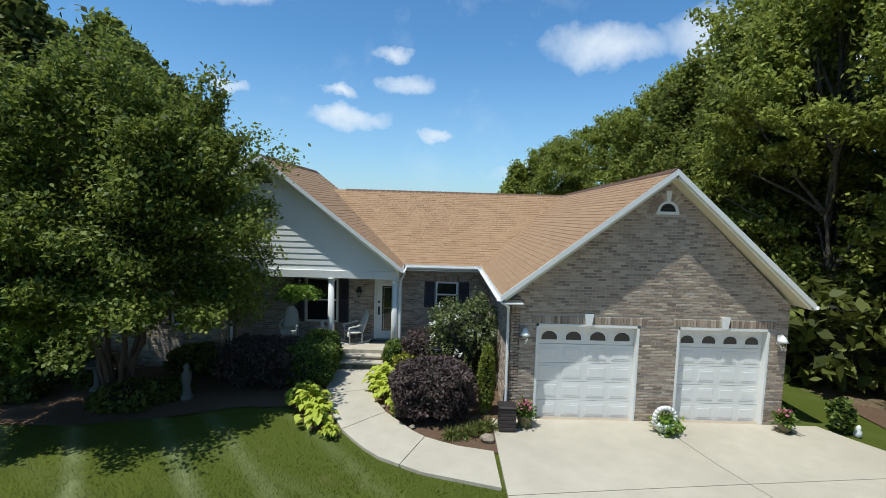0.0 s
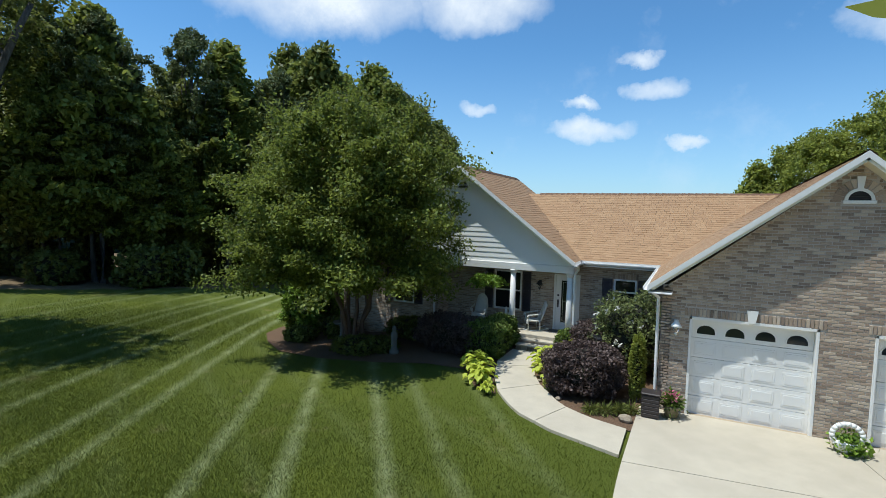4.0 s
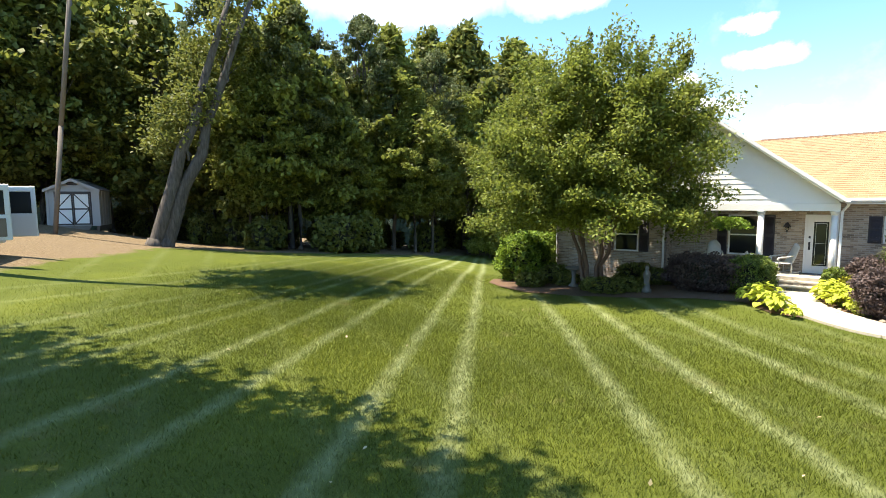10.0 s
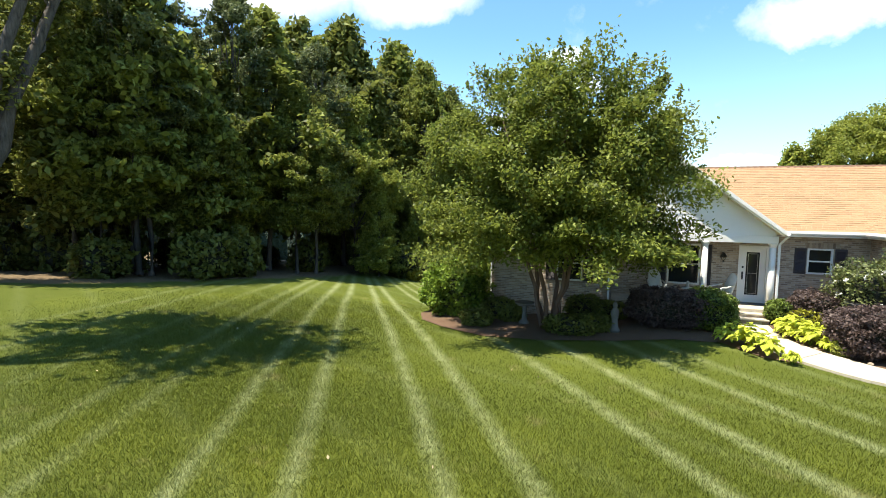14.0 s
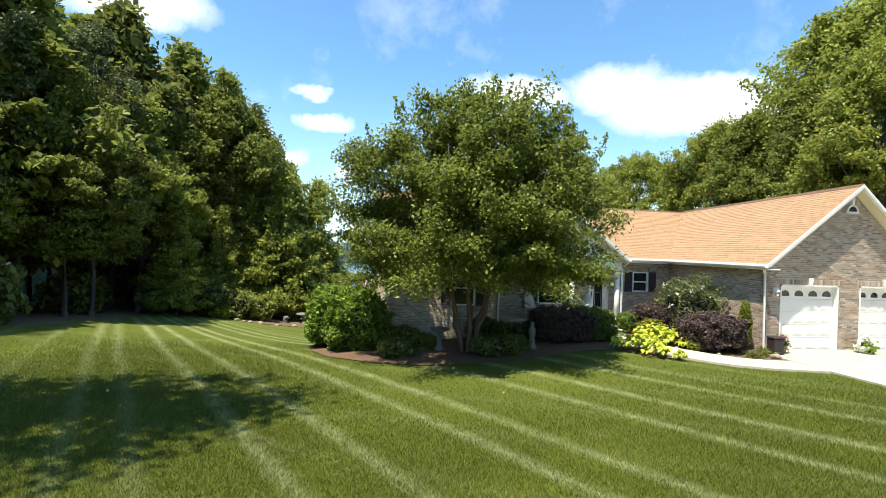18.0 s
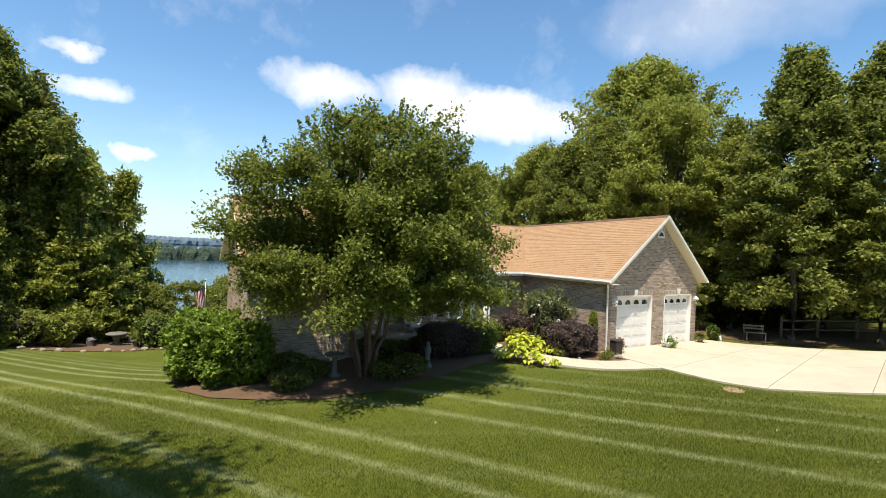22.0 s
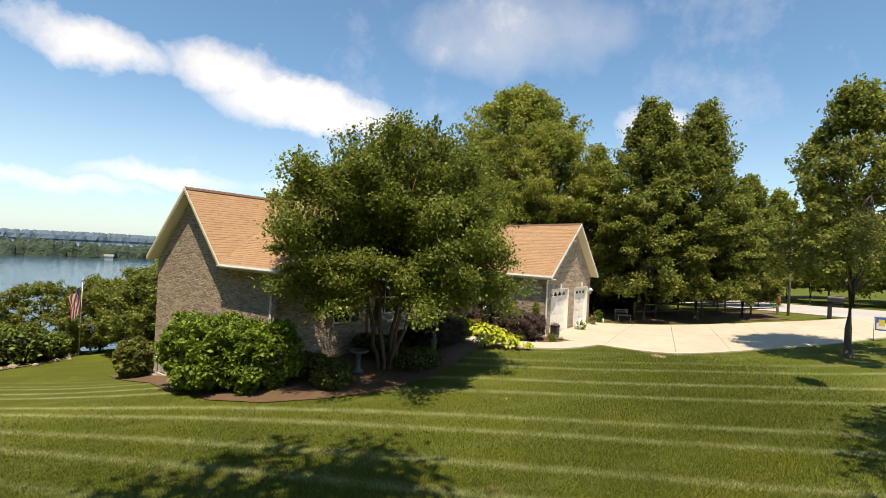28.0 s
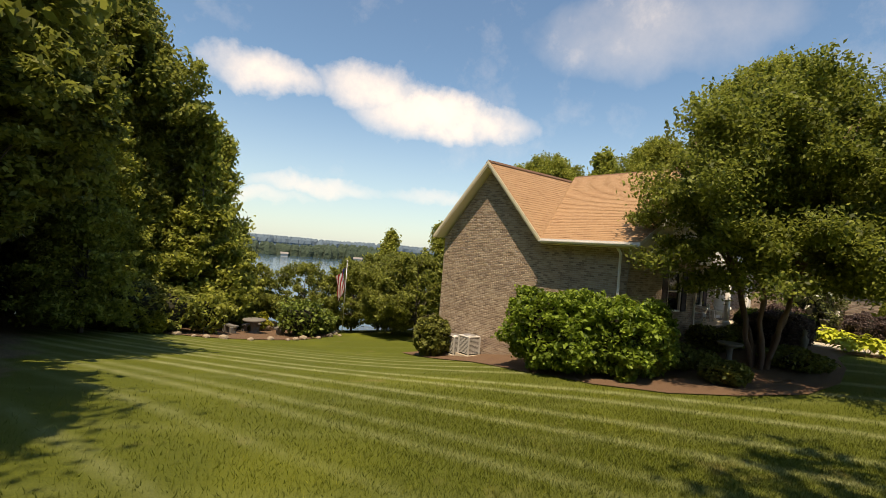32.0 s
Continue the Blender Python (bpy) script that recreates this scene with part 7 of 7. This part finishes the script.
def van(x, y, turn, s):
    """Full-size van, rear at the origin, nose towards +x; both rear doors stand open."""
    t = thing("van", "silver-white full-size van with open rear doors on the bare drive", "van", (x, y, gz(x, y) - .05), turn)
    t.scale = (s, s, s)
    side = [(0, .5), (0, 1.55), (.12, 2.12), (.4, 2.22), (3.3, 2.22), (3.75, 2.05), (4.3, 1.35), (5.2, 1.15), (5.4, .95), (5.4, .5)]
    for sy in (-1, 1):
        bm = bmesh.new()
        a = [bm.verts.new((u, sy * (1.0 - .1 * max(0, z - 1.2)), z)) for u, z in side]
        b = [bm.verts.new((u, sy * (.95 - .1 * max(0, z - 1.2)), z)) for u, z in side]
        bm.faces.new(a)
        bm.faces.new(b[::-1])
        for i in range(len(side)):
            j = (i + 1) % len(side)
            bm.faces.new((a[i], b[i], b[j], a[j]))
        part("body_side", bm, MAT["van_paint"], t)
        box("stripe", .05, sy * 1.004 - .006, .75, 5.2, sy * 1.004 + .006, .95, MAT["van_stripe"], t, "grey side stripe", bevel=.002)
        for u0, u1 in ((.35, 1.35), (1.5, 2.5), (2.75, 3.55)):
            box("side_window", u0, sy * .965 - .012, 1.38, u1, sy * .965 + .012, 1.88, MAT["glass"], t, bevel=.01)
    bm = bmesh.new()
    top = [(.0, 1.55), (.12, 2.12), (.4, 2.22), (3.3, 2.22), (3.75, 2.05)]
    for (u0, z0), (u1, z1) in zip(top[1:], top[2:]):
        vs = [bm.verts.new(p) for p in ((u0, -.9, z0), (u1, -.9, z1), (u1, .9, z1), (u0, .9, z0))]
        bm.faces.new(vs)
    bmesh.ops.remove_doubles(bm, verts=bm.verts, dist=.001)
    bmesh.ops.solidify(bm, geom=bm.faces[:], thickness=.04)
    part("roof", bm, MAT["van_paint"], t)
    bm = bmesh.new()
    vs = [bm.verts.new(p) for p in ((3.75, -.9, 2.05), (4.3, -.93, 1.35), (4.3, .93, 1.35), (3.75, .9, 2.05))]
    bm.faces.new(vs)
    bmesh.ops.solidify(bm, geom=bm.faces[:], thickness=.02)
    part("windscreen", bm, MAT["glass"], t)
    box("bonnet", 4.3, -.93, .9, 5.35, .93, 1.18, MAT["van_paint"], t, bevel=.08)
    box("floor_pan", .02, -.94, .45, 5.3, .94, .56, MAT["black"], t)
    box("bulkhead", 2.6, -.9, .56, 2.66, .9, 2.1, MAT["interior"], t)
    box("bumper", -.16, -.98, .42, .02, .98, .6, MAT["van_paint"], t, bevel=.04)
    box("shelf", .3, .4, .9, 2.4, .85, .94, MAT["pale_wood"], t)
    box("shelf", .3, .4, 1.35, 2.4, .85, 1.39, MAT["pale_wood"], t)
    for sy, ang in ((1, 6), (-1, -4)):
        d = Matrix.Translation((0, sy * .97, 0)) @ Matrix.Rotation(radians(ang), 4, 'Z')
        bm = bmesh.new()
        add_box(bm, -.98, -.03, .6, 0, .03, 1.3, .02)
        add_box(bm, -.98, -.03, 1.3, -.86, .03, 2.0, .02)
        add_box(bm, -.12, -.03, 1.3, 0, .03, 2.0, .02)
        add_box(bm, -.98, -.03, 1.95, 0, .03, 2.12, .02)
        bmesh.ops.transform(bm, verts=bm.verts, matrix=d)
        dr = part("rear_door", bm, MAT["van_paint"], t)
        bm = bmesh.new()
        add_box(bm, -.86, -.012, 1.3, -.12, .012, 1.95, .004)
        bmesh.ops.transform(bm, verts=bm.verts, matrix=d)
        part("door_glass", bm, MAT["glass"], dr)
        bm = bmesh.new()
        add_box(bm, -.88, .032 if sy > 0 else -.05, .7, -.1, .05 if sy > 0 else -.032, 1.2, .01)
        bmesh.ops.transform(bm, verts=bm.verts, matrix=d)
        part("door_lining", bm, MAT["wood_grey"], dr)
    for ux in (1.0, 4.45):
        for sy in (-.85, .85):
            bm = bmesh.new()
            bmesh.ops.create_cone(bm, cap_ends=True, segments=24, radius1=.36, radius2=.36, depth=.24, matrix=Matrix.Translation((ux, sy, .36)) @ Matrix.Rotation(math.pi / 2, 4, 'X'))
            bmesh.ops.bevel(bm, geom=[e for e in bm.edges if len(e.link_faces) == 2 and e.calc_face_angle(0) > 1], offset=.04, segments=2, affect='EDGES')
            wh = part("wheel", bm, MAT["rubber"], t, smooth=True)
            bm = bmesh.new()
            bmesh.ops.create_cone(bm, cap_ends=True, segments=20, radius1=.21, radius2=.19, depth=.26, matrix=Matrix.Translation((ux, sy, .36)) @ Matrix.Rotation(math.pi / 2, 4, 'X'))
            part("rim", bm, MAT["metal"], wh)


van(-28.9, -12.5, -121, 1.35)

# ---- drive side: fence, bench, mailbox, yard flag ----
fence = thing("rail_fence", "dark weathered split-rail fence behind the drive bed", "fence", (0, 0, 0))
F = resample([(13.2, -1.2), (15.6, -2.8), (19.2, -6.4), (21.4, -9.6)], 7)
for i, p in enumerate(F):
    box("post", p[0] - .06, p[1] - .06, gz(*p) - .2, p[0] + .06, p[1] + .06, gz(*p) + 1.15, MAT["wood_grey"], fence)
for p, q in zip(F, F[1:]):
    for h in (.45, .95):
        rod("rail", [(p[0], p[1], gz(*p) + h), (q[0], q[1], gz(*q) + h + .03)], .05, MAT["wood_grey"], fence, sides=7)
gb = thing("garden_bench", "small grey bench in the shade beside the drive", "bench", (10.3, -1.2, gz(10.3, -1.2) + .04), -45)
for i in range(3):
    box("seat_slat", -.5, -.2 + i * .14, .4, .5, -.09 + i * .14, .44, MAT["wood_grey"], gb)
for i in range(2):
    box("back_slat", -.5, .24, .55 + i * .14, .5, .27, .65 + i * .14, MAT["wood_grey"], gb)
for sx in (-.46, .42):
    box("leg", sx, -.2, 0, sx + .05, -.14, .4, MAT["wood_grey"], gb)
    box("leg", sx, .22, 0, sx + .05, .27, .8, MAT["wood_grey"], gb)

mb = thing("mailbox", "black mailbox on a stout black post by the street", "mailbox", (18.6, -12.6, gz(18.6, -12.6)), 0)
box("post", -.12, -.12, -.3, .12, .12, 1.35, MAT["black"], mb, bevel=.02)
box("arm", -.12, -.6, 1.1, .12, .1, 1.2, MAT["black"], mb)
bm = bmesh.new()
n = 10
rg = [[bm.verts.new((math.cos(math.pi * k / n) * .2, yy, 1.42 + math.sin(math.pi * k / n) * .2)) for k in range(n + 1)] + [bm.verts.new((-.2, yy, 1.2)), bm.verts.new((.2, yy, 1.2))] for yy in (-.75, .15)]
m = len(rg[0])
for k in range(m):
    bm.faces.new((rg[0][k], rg[1][k], rg[1][(k + 1) % m], rg[0][(k + 1) % m]))
bm.faces.new(rg[0])
bm.faces.new(rg[1][::-1])
part("box", bm, MAT["black"], mb)
box("newspaper_tube", -.1, -.7, .92, .1, .1, 1.08, MAT["black"], mb, bevel=.05)
MAT["flag_cloth_blue"] = plain("blue_printed_cloth", (0.06, 0.12, 0.42), .8, .2, 12, .2)
MAT["flag_cloth_yellow"] = plain("yellow_printed_cloth", (0.70, 0.55, 0.08), .8, .2, 12, .2)
yf = thing("garden_flag", "small blue and yellow garden flag on a wire stand", "garden flag", (10.2, -14.3, gz(10.2, -14.3)), -80)
rod("stand", [(-.3, 0, -.2), (-.3, 0, 1.25), (.3, 0, 1.25)], .012, MAT["black"], yf)
box("cloth", -.26, -.006, .55, .26, .006, 1.23, MAT["flag_cloth_blue"], yf, bevel=.002)
box("printed_panel", -.2, -.012, .62, .2, .012, .95, MAT["white"], yf, bevel=.002)
box("printed_flower", -.12, -.018, .8, .14, .018, 1.12, MAT["flag_cloth_yellow"], yf, bevel=.012)
pp = thing("light_pole", "slim grey pole rising beside the street", "pole", (20.2, -10.3, gz(20.2, -10.3)))
rod("shaft", [(0, 0, -.3), (0, 0, 7.2)], .09, MAT["pale_wood"], pp)
um = thing("patio_umbrella", "closed red and white umbrella beside the pole", "umbrella", (20.6, -9.7, gz(20.6, -9.7)))
rod("pole", [(0, 0, -.2), (0, 0, 1.6)], .03, MAT["white"], um)
lathe("canopy", [(.05, .75), (.12, .8), (.14, 1.1), (.09, 1.35), (.02, 1.55)], MAT["flag_red"], um)

# small houses on the far shore
for i, (deg, w, h) in enumerate(((-18.5, 2.6, 1.3), (-27, 3.4, 1.2), (-33, 2.4, 1.1), (-9, 2.6, 1.2))):
    r = 204
    x, y = -15 - math.sin(radians(deg)) * r, math.cos(radians(deg)) * r
    bh = thing("boathouse", "small pale boathouse on the far lake shore", "boathouse", (x, y, -5.3), deg, group="far boathouses")
    box("wall", -w / 2, -2, -.6, w / 2, 2, h, MAT["ac"], bh)
    bm = bmesh.new()
    vs = [bm.verts.new(p) for p in ((-w / 2 - .3, -2.3, h), (w / 2 + .3, -2.3, h), (w / 2 + .3, 2.3, h), (-w / 2 - .3, 2.3, h), (-w / 2 - .3, 0, h + .7), (w / 2 + .3, 0, h + .7))]
    for f in ((0, 1, 5, 4), (2, 3, 4, 5), (0, 4, 3), (1, 2, 5), (3, 2, 1, 0)):
        bm.faces.new([vs[k] for k in f])
    part("roof", bm, MAT["shed_roof"], bh)

# worn spots and fallen leaves on the lawn
def worn_spot(x, y, rx, ry, seed):
    pr = random.Random(seed)
    ring = [(x + rx * pr.uniform(.6, 1.1) * math.cos(a), y + ry * pr.uniform(.6, 1.1) * math.sin(a)) for a in np.linspace(0, 6.0, 17)]
    ob = part("bare_patch", spread(ring, 2, .012), MAT["dirt"])
    tagged(ob, "worn patch of dry tan soil in the lawn", "bare patch", kind="structure")


worn_spot(-.75, -5.8, .42, .4, 1)
rng = np.random.default_rng(90)
fallen = np.c_[rng.uniform(-20, -2, 34), rng.uniform(-14, -2, 34)]
pts = np.c_[fallen, level(fallen[:, 0], fallen[:, 1]) + .05]
ob = leaf_cloud("fallen_leaves", pts, .045, plain("dry_leaf", (0.45, 0.36, 0.2), .8, .3, 20, .2), seed=91, up=1.5)
tagged(ob, "few dry leaves scattered on the lawn", "leaves", kind="stuff")

# grass blades where the camera passes nearest
def inside(poly, x, y):
    hit = np.zeros(len(x), bool)
    for (x0, y0), (x1, y1) in zip(poly, poly[1:] + poly[:1]):
        c = ((y0 > y) != (y1 > y)) & (x < (x1 - x0) * (y - y0) / (y1 - y0 + 1e-12) + x0)
        hit ^= c
    return hit


def grass_blades(n, seed):
    rng = np.random.default_rng(seed)
    way = resample([(-2, -5), (-3, -7), (-6, -9.5), (-12, -9.5), (-17, -8.5), (-19.5, -4), (-20, 1), (-22.5, 1.5)], 240)
    c = way[rng.integers(0, 240, n)]
    x, y = c[:, 0] + rng.normal(size=n) * 3.4, c[:, 1] + rng.normal(size=n) * 3.0
    keep = ~(inside(DRIVE_L + DRIVE_R[::-1], x, y) | inside(WALK_L + WALK_R[::-1], x, y) | inside(BED_A, x, y) | inside(BED_B, x, y)) & (x > -29)
    x, y = x[keep], y[keep]
    n = len(x)
    z = level(x, y) - .012
    a, b = rng.random(n) * 6.283, rng.random(n) * 6.283
    w, h = rng.uniform(.004, .009, n), rng.uniform(.04, .085, n)
    ln = rng.uniform(.2, .9, n) * h
    base = np.stack([x, y, z], 1)
    side = np.stack([np.cos(a) * w, np.sin(a) * w, 0 * w], 1)
    tip = base + np.stack([np.cos(b) * ln, np.sin(b) * ln, h], 1)
    v = np.stack([base - side, base + side, tip], 1).reshape(-1, 3)
    me = bpy.data.meshes.new("grass")
    me.vertices.add(3 * n)
    me.vertices.foreach_set("co", v.ravel())
    me.loops.add(3 * n)
    me.loops.foreach_set("vertex_index", np.arange(3 * n))
    me.polygons.add(n)
    me.polygons.foreach_set("loop_start", np.arange(n) * 3)
    me.polygons.foreach_set("loop_total", np.full(n, 3))
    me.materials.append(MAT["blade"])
    me.update(calc_edges=True)
    tagged(new("grass", me), "short mown grass blades over the lawn", "grass", kind="stuff")


grass_blades(520000, 95)
